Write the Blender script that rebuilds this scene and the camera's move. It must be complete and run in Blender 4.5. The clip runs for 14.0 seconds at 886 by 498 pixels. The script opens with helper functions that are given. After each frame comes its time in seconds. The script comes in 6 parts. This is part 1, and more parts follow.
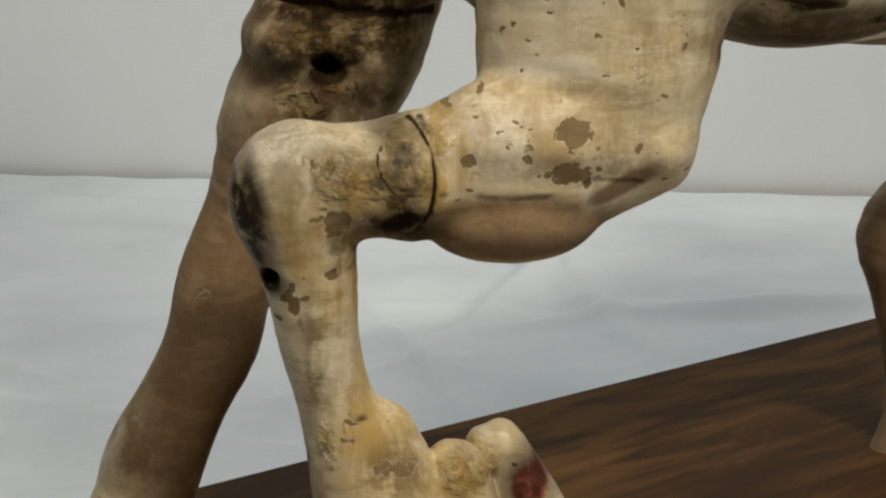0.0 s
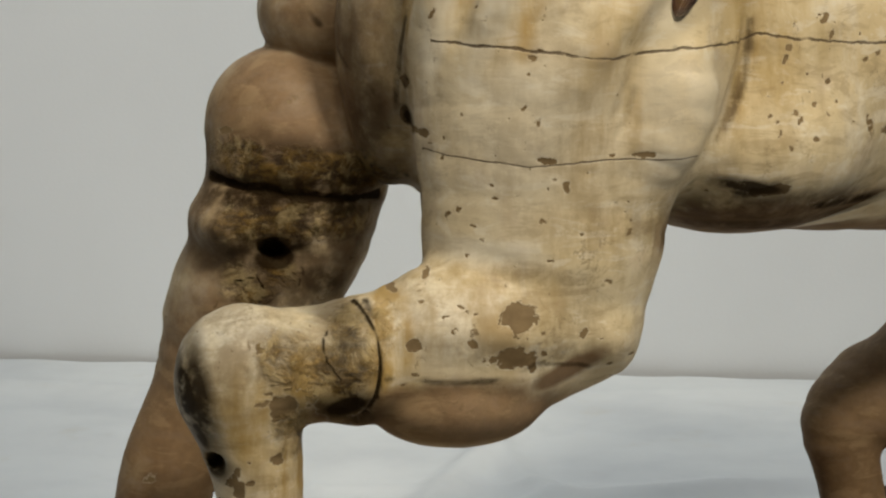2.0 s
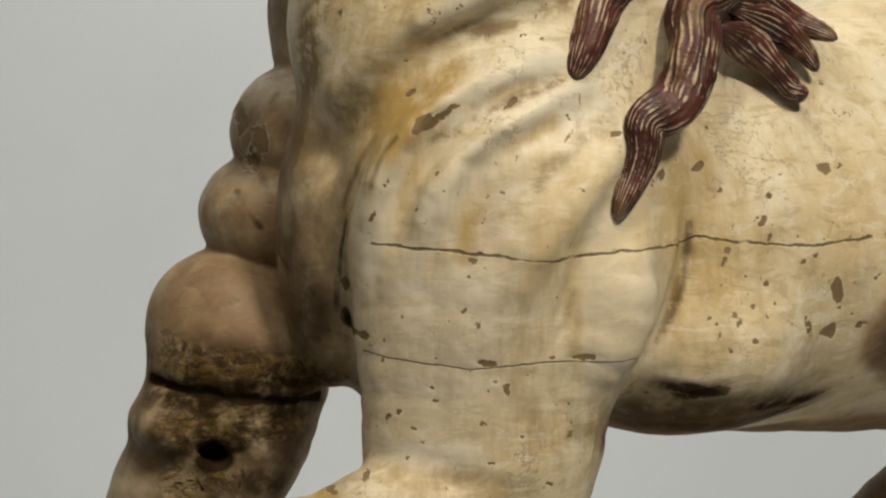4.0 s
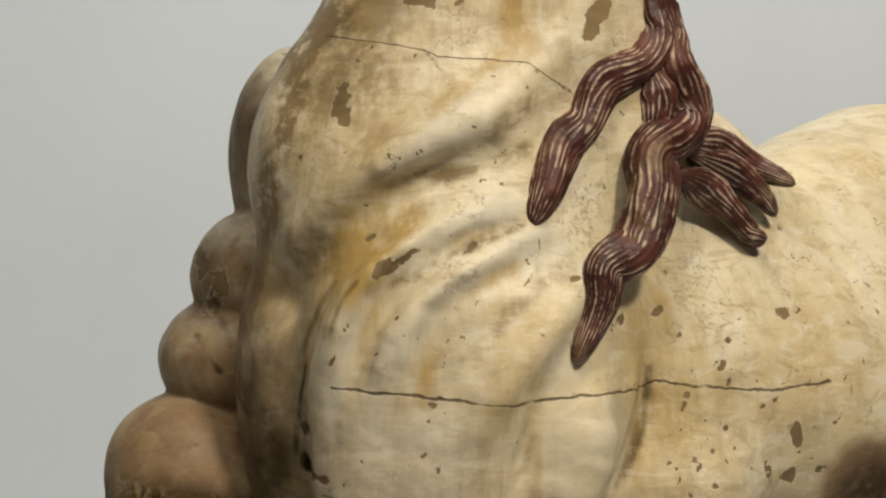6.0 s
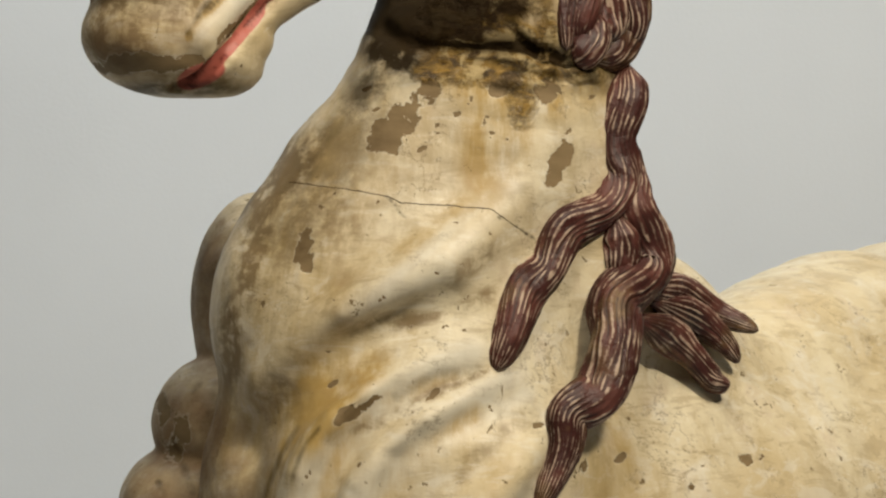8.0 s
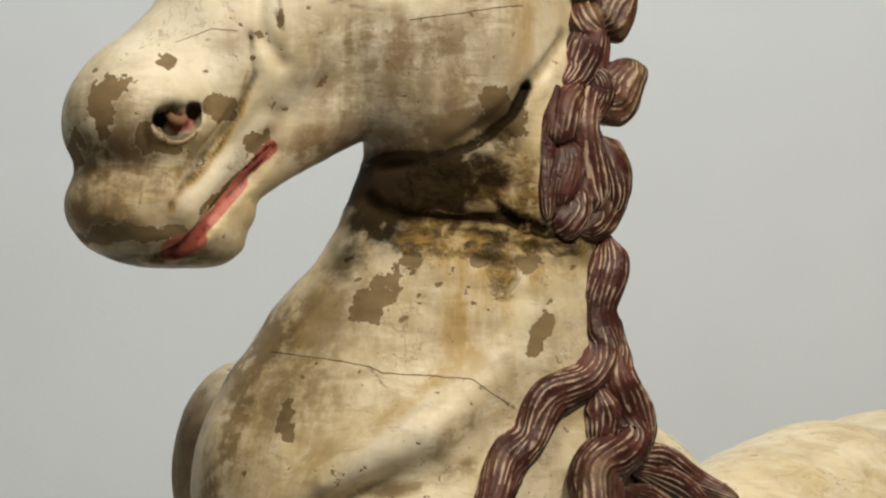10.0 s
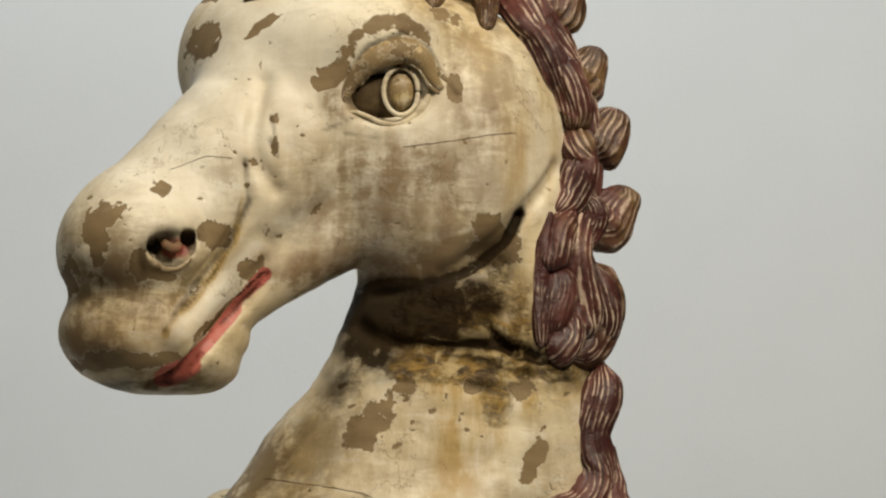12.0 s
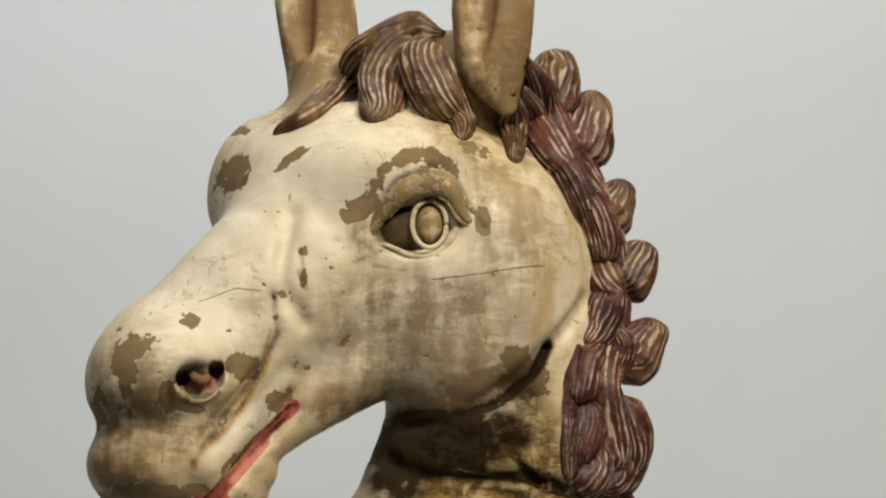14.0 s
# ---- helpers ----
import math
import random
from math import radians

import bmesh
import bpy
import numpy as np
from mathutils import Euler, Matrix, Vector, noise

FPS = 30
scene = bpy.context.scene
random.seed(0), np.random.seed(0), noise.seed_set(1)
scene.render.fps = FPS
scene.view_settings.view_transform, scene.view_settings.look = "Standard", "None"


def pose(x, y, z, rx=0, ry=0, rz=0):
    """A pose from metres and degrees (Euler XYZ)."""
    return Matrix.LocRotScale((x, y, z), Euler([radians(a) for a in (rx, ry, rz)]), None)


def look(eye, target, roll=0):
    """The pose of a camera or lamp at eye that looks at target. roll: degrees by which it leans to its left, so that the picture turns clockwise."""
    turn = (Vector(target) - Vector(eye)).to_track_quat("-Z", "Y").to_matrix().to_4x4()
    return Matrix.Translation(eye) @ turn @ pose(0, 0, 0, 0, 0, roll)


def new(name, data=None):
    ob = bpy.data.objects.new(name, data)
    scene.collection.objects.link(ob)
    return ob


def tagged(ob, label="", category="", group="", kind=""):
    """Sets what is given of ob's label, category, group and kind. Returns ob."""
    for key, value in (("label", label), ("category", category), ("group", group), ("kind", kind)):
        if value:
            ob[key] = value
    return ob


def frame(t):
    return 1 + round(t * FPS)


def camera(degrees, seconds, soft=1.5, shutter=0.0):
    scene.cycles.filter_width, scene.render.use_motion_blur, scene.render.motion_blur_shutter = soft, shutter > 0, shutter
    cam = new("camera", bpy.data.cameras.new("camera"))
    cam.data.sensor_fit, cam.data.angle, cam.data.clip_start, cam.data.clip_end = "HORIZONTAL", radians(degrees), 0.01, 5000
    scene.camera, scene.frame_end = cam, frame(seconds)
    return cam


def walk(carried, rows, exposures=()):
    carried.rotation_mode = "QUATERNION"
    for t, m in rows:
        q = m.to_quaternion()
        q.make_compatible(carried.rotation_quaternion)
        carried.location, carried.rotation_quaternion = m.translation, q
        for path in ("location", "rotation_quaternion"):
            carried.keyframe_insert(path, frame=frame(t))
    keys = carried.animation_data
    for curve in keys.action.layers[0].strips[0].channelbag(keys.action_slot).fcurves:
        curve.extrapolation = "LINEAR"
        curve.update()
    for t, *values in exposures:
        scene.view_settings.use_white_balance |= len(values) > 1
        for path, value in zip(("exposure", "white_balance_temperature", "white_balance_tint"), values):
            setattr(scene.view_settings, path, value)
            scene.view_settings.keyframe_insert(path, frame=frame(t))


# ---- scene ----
# The camera turns on its spot, with a long lens, from the hooves up to the head.
EYE = 0.87
cam = camera(17.82, 14.0, soft=2.3)
ROWS = [  # seconds, place, pitch, turn to the right, roll
    (0.0, 0.0000, -1.9895, 0.0000, -14.000, 0.000, -0.475),
    (0.5, 0.0003, -1.9877, 0.0005, -13.280, 0.286, -0.444),
    (1.0, 0.0006, -1.9898, 0.0012, -12.343, 0.488, -0.365),
    (1.5, 0.0009, -1.9869, 0.0019, -11.449, 0.759, -0.315),
    (2.0, 0.0013, -1.9952, 0.0027, -10.308, 1.111, -0.221),
    (2.5, 0.0018, -1.9969, 0.0035, -9.116, 1.557, -0.174),
    (3.0, 0.0021, -1.9961, 0.0042, -8.128, 1.882, -0.140),
    (3.2, 0.0022, -1.9964, 0.0045, -7.729, 1.963, -0.128),
    (5.3, 0.0034, -2.0000, 0.0069, -4.416, 2.863, 0.012),
    (5.5, 0.0036, -2.0003, 0.0071, -4.157, 2.934, 0.026),
    (6.0, 0.0038, -2.0004, 0.0077, -3.406, 3.082, 0.025),
    (6.5, 0.0040, -1.9994, 0.0080, -2.872, 3.258, 0.075),
    (7.0, 0.0043, -2.0031, 0.0085, -2.216, 3.534, 0.025),
    (7.5, 0.0046, -2.0020, 0.0091, -1.424, 3.655, 0.090),
    (8.0, 0.0049, -1.9979, 0.0098, -0.505, 3.808, 0.112),
    (8.5, 0.0052, -2.0002, 0.0104, 0.361, 3.958, 0.193),
    (9.0, 0.0055, -2.0013, 0.0110, 1.233, 3.991, 0.144),
    (9.2, 0.0056, -2.0016, 0.0112, 1.589, 4.021, 0.149),
    (11.3, 0.0067, -2.0040, 0.0134, 4.518, 4.244, 0.179),
    (11.5, 0.0068, -2.0042, 0.0136, 4.732, 4.245, 0.188),
    (12.0, 0.0070, -2.0070, 0.0141, 5.381, 4.222, 0.155),
    (12.5, 0.0073, -2.0086, 0.0146, 6.110, 4.108, 0.183),
    (13.0, 0.0075, -2.0098, 0.0151, 6.769, 3.922, 0.253),
    (13.5, 0.0078, -2.0107, 0.0156, 7.428, 3.804, 0.292),
    (14.0, 0.0080, -2.0111, 0.0160, 7.997, 3.599, 0.314),
]
walk(cam, [(t, pose(x, y, EYE + z, 90 + pitch, 0, -turn) @ pose(0, 0, 0, 0, 0, roll)) for t, x, y, z, pitch, turn, roll in ROWS],
     [(0.0, -0.05), (4.0, -0.06), (8.0, -0.10), (11.0, -0.22), (14.0, -0.26)])

# ---- light ----
world = bpy.data.worlds.new("room_air")
scene.world = world
world.use_nodes = True
world.node_tree.nodes["Background"].inputs[0].default_value = (0.80, 0.88, 1.0, 1)
world.node_tree.nodes["Background"].inputs[1].default_value = 0.1


def area_lamp(name, eye, target, size, watts, colour):
    data = bpy.data.lights.new(name, "AREA")
    data.shape, data.size, data.size_y, data.energy, data.color = "RECTANGLE", size[0], size[1], watts, colour
    ob = new(name, data)
    ob.matrix_world = look(eye, target)
    return ob


area_lamp("ceiling_lamp_right", (1.05, -1.6, 2.6), (0.15, 0.1, 0.5), (0.35, 0.25), 54, (1.0, 0.89, 0.72))
area_lamp("ceiling_lamp_left", (-0.45, -1.6, 2.45), (0.1, 0.3, 0.5), (0.5, 0.3), 12, (1.0, 0.89, 0.74))
area_lamp("ceiling_lamp_over", (0.10, -1.0, 2.70), (0.15, 0.1, 0.5), (0.25, 0.25), 13, (1.0, 0.91, 0.76))
# Added fill with no real lamp behind it: brightens the back wall and sheet.
area_lamp("wall_fill_light", (-0.1, 0.65, 2.65), (-0.1, 1.9, 0.5), (2.4, 0.2), 22, (0.91, 0.965, 1.0))


# ---- materials ----
class Nodes:
    """A short way to write node materials."""

    def __init__(self, name):
        self.mat = bpy.data.materials.new(name)
        self.mat.use_nodes = True
        self.tree = self.mat.node_tree
        self.out = self.tree.nodes["Principled BSDF"]
        self.place = self.tree.nodes.new("ShaderNodeTexCoord").outputs["Object"]

    def put(self, socket, value):
        if isinstance(value, bpy.types.NodeSocket):
            self.tree.links.new(value, socket)
        elif isinstance(value, tuple) and len(value) == 3 and socket.type == "RGBA":
            socket.default_value = (*value, 1)
        else:
            socket.default_value = value

    def math(self, op, a, b=0.0, c=0.0):
        n = self.tree.nodes.new("ShaderNodeMath")
        n.operation = op
        for i, v in enumerate((a, b, c)):
            self.put(n.inputs[i], v)
        return n.outputs[0]

    def stretch(self, scale, turn=(0, 0, 0)):
        n = self.tree.nodes.new("ShaderNodeMapping")
        self.put(n.inputs["Vector"], self.place)
        n.inputs["Scale"].default_value = scale
        n.inputs["Rotation"].default_value = turn
        return n.outputs[0]

    def noise(self, scale, detail=4, rough=0.55, vector=None, bend=0.0):
        n = self.tree.nodes.new("ShaderNodeTexNoise")
        self.put(n.inputs["Vector"], vector or self.place)
        n.inputs["Scale"].default_value, n.inputs["Detail"].default_value = scale, detail
        n.inputs["Roughness"].default_value, n.inputs["Distortion"].default_value = rough, bend
        return n.outputs["Fac"]

    def step(self, v, low, high):
        n = self.tree.nodes.new("ShaderNodeMapRange")
        n.interpolation_type = "SMOOTHSTEP"
        self.put(n.inputs[0], v)
        n.inputs[1].default_value, n.inputs[2].default_value = low, high
        return n.outputs[0]

    def mix(self, f, a, b):
        n = self.tree.nodes.new("ShaderNodeMix")
        n.data_type = "RGBA"
        self.put(n.inputs[0], f)
        self.put(n.inputs[6], a)
        self.put(n.inputs[7], b)
        return n.outputs[2]

    def value(self, name):
        n = self.tree.nodes.new("ShaderNodeAttribute")
        n.attribute_name = name
        return n.outputs["Fac"]

    def finish(self, colour, rough, height=None, strength=0.5, distance=0.002, gloss=0.5):
        self.put(self.out.inputs["Base Color"], colour)
        self.put(self.out.inputs["Roughness"], rough)
        self.out.inputs["Specular IOR Level"].default_value = gloss
        if height is not None:
            n = self.tree.nodes.new("ShaderNodeBump")
            n.inputs["Strength"].default_value, n.inputs["Distance"].default_value = strength, distance
            self.put(n.inputs["Height"], height)
            self.put(self.out.inputs["Normal"], n.outputs[0])
        return self.mat


def painted_wood():
    m = Nodes("aged_cream_paint")
    broad, mid, fine = m.noise(7, 4), m.noise(28, 5, 0.6), m.noise(120, 5, 0.65)
    streak = m.noise(9, 6, 0.65, m.stretch((5, 5, 1.0)))
    cream = m.mix(m.step(broad, 0.35, 0.65), (0.62, 0.50, 0.29), (0.73, 0.65, 0.46))
    cream = m.mix(m.math("MULTIPLY", m.step(streak, 0.46, 0.72), 0.5), cream, (0.47, 0.355, 0.165))
    cream = m.mix(m.math("MULTIPLY", m.step(mid, 0.55, 0.72), 0.3), cream, (0.62, 0.47, 0.34))
    smear = m.noise(13, 8, 0.72, m.stretch((1.0, 1.0, 0.55), (0, 0.6, 0)), 0.3)
    cream = m.mix(m.math("MULTIPLY", m.step(smear, 0.46, 0.72), 0.42), cream, (0.35, 0.265, 0.15))
    cream = m.mix(m.math("MULTIPLY", m.step(m.noise(17, 6, 0.65, m.stretch((1.6, 1.0, 0.5), (0, 0.7, 0))), 0.55, 0.72), 0.55), cream, (0.74, 0.70, 0.60))
    # brush marks of old overpaint, short and slanting
    brush = m.noise(46, 6, 0.7, m.stretch((0.5, 1.0, 1.7), (0, -0.7, 0)), 0.5)
    cream = m.mix(m.math("MULTIPLY", m.step(brush, 0.52, 0.62), 0.45), cream, (0.40, 0.31, 0.175))
    cream = m.mix(m.math("MULTIPLY", m.step(brush, 0.47, 0.38), 0.4), cream, (0.78, 0.74, 0.63))
    cream = m.mix(m.math("MULTIPLY", m.value("white"), m.math("MULTIPLY_ADD", smear, -0.9, 1.15)), cream, (0.73, 0.695, 0.585))
    # ochre stains
    ochre = m.math("MULTIPLY", m.value("ochre"), m.step(m.math("ADD", streak, m.math("MULTIPLY", mid, 0.5)), 0.5, 0.95))
    cream = m.mix(m.math("MINIMUM", m.math("MULTIPLY", ochre, 0.95), 0.8), cream, (0.42, 0.265, 0.055))
    # wiped dirt and some painted shade, broken up along the brush marks
    wiped = m.math("ADD", m.math("MULTIPLY", streak, 0.75), m.math("ADD", m.math("MULTIPLY", mid, 0.6), m.math("ADD", m.math("MULTIPLY", fine, 0.4), m.math("MULTIPLY_ADD", brush, 0.6, -0.3))))
    wiped = m.math("MULTIPLY", m.value("dirt_shade"), m.step(wiped, 0.70, 1.02))
    cream = m.mix(m.math("MINIMUM", m.math("MULTIPLY", wiped, 1.9), 0.85), cream, (0.235, 0.165, 0.08))
    # dry wood with little paint left; the same brown also carries painted shade
    dry_shade = m.step(m.math("ADD", m.value("dry_shade"), m.math("MULTIPLY", m.math("SUBTRACT", mid, 0.5), 0.9)), 0.05, 0.75)
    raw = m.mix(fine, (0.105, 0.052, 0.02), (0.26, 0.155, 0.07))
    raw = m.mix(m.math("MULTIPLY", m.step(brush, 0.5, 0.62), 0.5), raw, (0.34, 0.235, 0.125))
    cream = m.mix(m.math("MULTIPLY", dry_shade, 0.9), cream, raw)
    # flakes
    edge = m.math("ADD", m.math("MULTIPLY", m.math("SUBTRACT", m.noise(85, 5, 0.65), 0.5), 1.9), m.math("MULTIPLY", m.math("SUBTRACT", m.noise(40, 3), 0.5), 1.9))
    edge = m.math("ADD", edge, m.math("MULTIPLY", m.math("SUBTRACT", m.noise(190, 4, 0.6), 0.5), 0.9))
    torn = m.math("ADD", m.value("bare"), edge)
    bare = m.step(torn, 0.56, 0.64)
    lip = m.math("MULTIPLY", m.step(torn, 0.40, 0.56), m.math("SUBTRACT", 1.0, bare))
    spots = m.math("MULTIPLY", m.step(m.noise(110, 4, 0.6, None, 0.6), 0.675, 0.69), m.step(broad, 0.46, 0.54))
    flecks = m.math("MULTIPLY", m.step(m.noise(60, 5, 0.65, m.stretch((2.2, 1.7, 0.6), (0, 0.5, 0)), 0.5), 0.67, 0.69), m.step(m.noise(8, 2), 0.48, 0.58))
    bare = m.math("MAXIMUM", bare, m.math("MULTIPLY", m.math("MAXIMUM", spots, flecks), 0.8))
    rim = m.math("ABSOLUTE", m.math("SUBTRACT", m.noise(26, 6, 0.7, None, 0.4), 0.5))
    rim = m.math("MULTIPLY", m.math("SUBTRACT", 1.0, m.step(rim, 0.002, 0.010)), m.step(m.noise(13, 3), 0.49, 0.60))
    bare = m.math("MAXIMUM", bare, m.math("MULTIPLY", rim, 0.5))
    grain = m.noise(60, 5, 0.6, m.stretch((0.25, 1, 1.6)))
    wood = m.mix(grain, (0.13, 0.085, 0.034), (0.31, 0.22, 0.11))
    wood = m.mix(m.math("MULTIPLY", m.step(mid, 0.5, 0.7), 0.5), wood, (0.10, 0.062, 0.026))
    colour = m.mix(m.math("MULTIPLY", lip, m.math("MULTIPLY", m.value("bare"), 0.6)), cream, (0.74, 0.68, 0.53))
    colour = m.mix(bare, colour, wood)
    # red paint
    red = m.step(m.math("ADD", m.value("red"), m.math("MULTIPLY", edge, 0.12)), 0.45, 0.6)
    colour = m.mix(red, colour, m.mix(m.step(fine, 0.50, 0.68), (0.46, 0.125, 0.09), (0.25, 0.05, 0.04)))
    # crusted varnish: amber with pits and pale chips
    lump = m.noise(75, 7, 0.72, m.stretch((0.7, 1.0, 1.5)), 0.9)
    chips = m.noise(50, 6, 0.7, None, 0.5)
    resin = m.mix(m.step(lump, 0.40, 0.60), (0.050, 0.027, 0.008), (0.34, 0.205, 0.04))
    resin = m.mix(m.math("MULTIPLY", m.step(chips, 0.49, 0.60), 0.9), resin, (0.58, 0.45, 0.22))
    cover = m.step(m.math("ADD", m.value("crust"), m.math("MULTIPLY", m.math("SUBTRACT", m.math("ADD", mid, chips), 1.0), 2.0)), 0.15, 0.85)
    cover = m.math("MULTIPLY", cover, m.step(m.value("crust"), 0.05, 0.3))
    colour = m.mix(m.math("MULTIPLY", cover, 0.92), colour, resin)
    # grime, and shade painted in near-black
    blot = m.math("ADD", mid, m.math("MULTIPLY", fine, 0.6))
    grime_shade = m.math("MULTIPLY", m.value("grime_shade"), m.step(blot, 0.44, 0.88))
    grime_shade = m.math("MAXIMUM", grime_shade, m.math("MULTIPLY", m.value("dark"), m.step(blot, 0.36, 0.88)))
    colour = m.mix(m.math("MINIMUM", m.math("MULTIPLY", grime_shade, 0.95), 0.97), colour, (0.014, 0.008, 0.003))
    # cracks
    line = m.math("ABSOLUTE", m.math("ADD", m.value("crack"), m.math("MULTIPLY", m.math("SUBTRACT", m.noise(45, 5, 0.7), 0.5), 0.007)))
    crack = m.math("SUBTRACT", 1.0, m.step(m.math("DIVIDE", line, m.math("MULTIPLY", m.noise(35, 4, 0.7), 0.0017)), 0.5, 1.4))
    crack = m.math("MULTIPLY", crack, m.step(m.noise(24, 4), 0.28, 0.42))
    colour = m.mix(m.math("MULTIPLY", crack, 0.85), colour, (0.07, 0.042, 0.018))
    relief = m.math("ADD", m.math("MULTIPLY", mid, 0.5), m.math("ADD", m.math("MULTIPLY", fine, 0.22), m.math("MULTIPLY", brush, 0.35)))
    relief = m.math("SUBTRACT", relief, m.math("MULTIPLY", m.math("ADD", bare, crack), 0.55))
    relief = m.math("ADD", relief, m.math("MULTIPLY", m.math("MULTIPLY", cover, m.math("ADD", lump, chips)), 2.2))
    dull = m.math("MULTIPLY", m.math("MAXIMUM", bare, dry_shade), 0.25)
    rough = m.math("SUBTRACT", m.math("ADD", dull, m.math("MULTIPLY_ADD", mid, 0.3, 0.31)), m.math("MULTIPLY", cover, 0.12))
    mat = m.finish(colour, rough, relief, 0.6, 0.002)
    m.put(m.out.inputs["Specular IOR Level"], m.math("MULTIPLY_ADD", m.math("MINIMUM", grime_shade, 1.0), -0.38, 0.42))
    return mat


def mane_paint():
    m = Nodes("worn_maroon_mane")
    mid, fine = m.noise(30, 4), m.noise(150, 4)
    ridge = m.math("ADD", m.value("ridge"), m.math("MULTIPLY", m.math("SUBTRACT", m.noise(95, 5, 0.65), 0.5), 1.5))
    base = m.mix(m.step(mid, 0.4, 0.62), (0.050, 0.014, 0.011), (0.115, 0.038, 0.028))
    gold = m.mix(m.step(m.noise(60, 4), 0.4, 0.62), (0.075, 0.038, 0.018), (0.165, 0.095, 0.038))
    tan = m.step(m.math("ADD", m.value("brown"), m.math("MULTIPLY", m.math("SUBTRACT", m.noise(22, 4, 0.6), 0.5), 1.6)), 0.38, 0.62)
    base = m.mix(tan, base, gold)
    patch = m.step(m.math("ADD", m.noise(26, 4, 0.6), m.math("MULTIPLY", fine, 0.25)), 0.47, 0.68)
    worn = m.math("MULTIPLY", m.step(ridge, 0.62, 0.92), patch)
    colour = m.mix(m.math("MULTIPLY", worn, 0.8), base, (0.56, 0.43, 0.32))
    # shade in the carved grooves, put into the colour as near-black
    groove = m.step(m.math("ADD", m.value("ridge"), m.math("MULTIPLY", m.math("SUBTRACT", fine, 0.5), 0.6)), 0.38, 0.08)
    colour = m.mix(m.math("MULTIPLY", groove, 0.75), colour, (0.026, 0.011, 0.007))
    return m.finish(colour, m.math("MULTIPLY_ADD", mid, 0.25, 0.32), m.math("ADD", m.math("MULTIPLY", fine, 0.7), ridge), 0.6, 0.002, 0.35)


def plinth_wood():
    m = Nodes("brown_plinth_wood")
    grain = m.noise(7, 6, 0.6, m.stretch((0.7, 3.2, 3.2)), 0.8)
    blot = m.noise(5, 4)
    colour = m.mix(m.step(grain, 0.35, 0.7), (0.038, 0.017, 0.004), (0.125, 0.060, 0.017))
    colour = m.mix(m.math("MULTIPLY", m.step(blot, 0.5, 0.7), 0.6), colour, (0.04, 0.02, 0.009))
    colour = m.mix(m.math("MULTIPLY", m.step(m.noise(60, 3), 0.66, 0.72), 0.7), colour, (0.04, 0.022, 0.012))
    return m.finish(colour, m.math("MULTIPLY_ADD", grain, 0.2, 0.62), grain, 0.3, 0.002, 0.1)


def plaster(name, colour, change):
    m = Nodes(name)
    broad, fine = m.noise(1.6, 4), m.noise(160, 3)
    tint = m.mix(m.step(broad, 0.3, 0.7), colour, tuple(v * change for v in colour))
    return m.finish(tint, 0.8, m.math("ADD", fine, m.math("MULTIPLY", m.noise(14, 3), 1.5)), 0.12, 0.002)


def cloth_white():
    m = Nodes("white_floor_sheet")
    broad = m.noise(3.5, 5)
    tint = m.mix(m.step(broad, 0.35, 0.7), (0.76, 0.80, 0.82), (0.64, 0.68, 0.71))
    tint = m.mix(m.math("MULTIPLY", m.step(m.noise(9, 5), 0.6, 0.75), 0.25), tint, (0.58, 0.55, 0.46))
    return m.finish(tint, 0.7, m.noise(40, 4), 0.15, 0.004)


PAINT, MANE, PLINTH = painted_wood(), mane_paint(), plinth_wood()
# Ceiling and side walls stay unseen; their dark colours hold down bounced light.
WALL, CEILING = plaster("grey_white_wall", (0.735, 0.77, 0.80), 0.94), plaster("unseen_dark_ceiling", (0.16, 0.155, 0.145), 0.9)
DIM = plaster("unseen_dark_wall", (0.09, 0.08, 0.07), 0.8)
SHEET, GAP_FLOOR = cloth_white(), plaster("shadow_gap_floor", (0.02, 0.02, 0.02), 0.85)


# ---- room ----
def box_mesh(name, low, high, material, label, category, bevel=0.0):
    bm = bmesh.new()
    bmesh.ops.create_cube(bm, size=1, matrix=Matrix.Translation([(a + b) / 2 for a, b in zip(low, high)]) @ Matrix.Diagonal([b - a for a, b in zip(low, high)] + [1]))
    if bevel:
        bmesh.ops.bevel(bm, geom=bm.edges[:], offset=bevel, segments=2, affect="EDGES")
    me = bpy.data.meshes.new(name)
    bm.to_mesh(me)
    bm.free()
    me.materials.append(material)
    ob = new(name, me)
    return tagged(ob, label, category, kind="structure")


TURN_BACK = Matrix.Translation((0, 1.885, 0)) @ Matrix.Rotation(radians(-8.7), 4, "Z")
# Near-black floor: paints the shadow line between sheet and wall, and bounces little.
box_mesh("floor", (-2.6, -3.3, -0.12), (2.7, 2.6, -0.006), GAP_FLOOR, "near-black floor under the white sheet, dark for the shadow gap at the wall", "floor")
wall = box_mesh("wall_north", (-2.9, 0.0, -0.1), (2.9, 0.12, 2.75), WALL, "plain grey-white painted wall behind the statue", "wall")
wall.matrix_world = TURN_BACK
# Unseen walls and ceiling close the room, coloured dark to deepen the shade.
box_mesh("wall_west", (-2.6, -3.3, -0.1), (-2.48, 2.6, 2.75), DIM, "unseen side wall, dark brown-grey to cut bounced light", "wall")
box_mesh("wall_east", (2.58, -3.3, -0.1), (2.7, 2.6, 2.75), DIM, "unseen side wall, dark brown-grey to cut bounced light", "wall")
box_mesh("wall_south", (-2.48, -3.3, -0.1), (2.58, -3.18, 2.75), DIM, "unseen opposite wall, dark brown-grey to cut bounced light", "wall")
box_mesh("ceiling", (-2.6, -3.3, 2.75), (2.7, 2.6, 2.87), CEILING, "unseen ceiling, dark grey to cut bounced light", "ceiling")


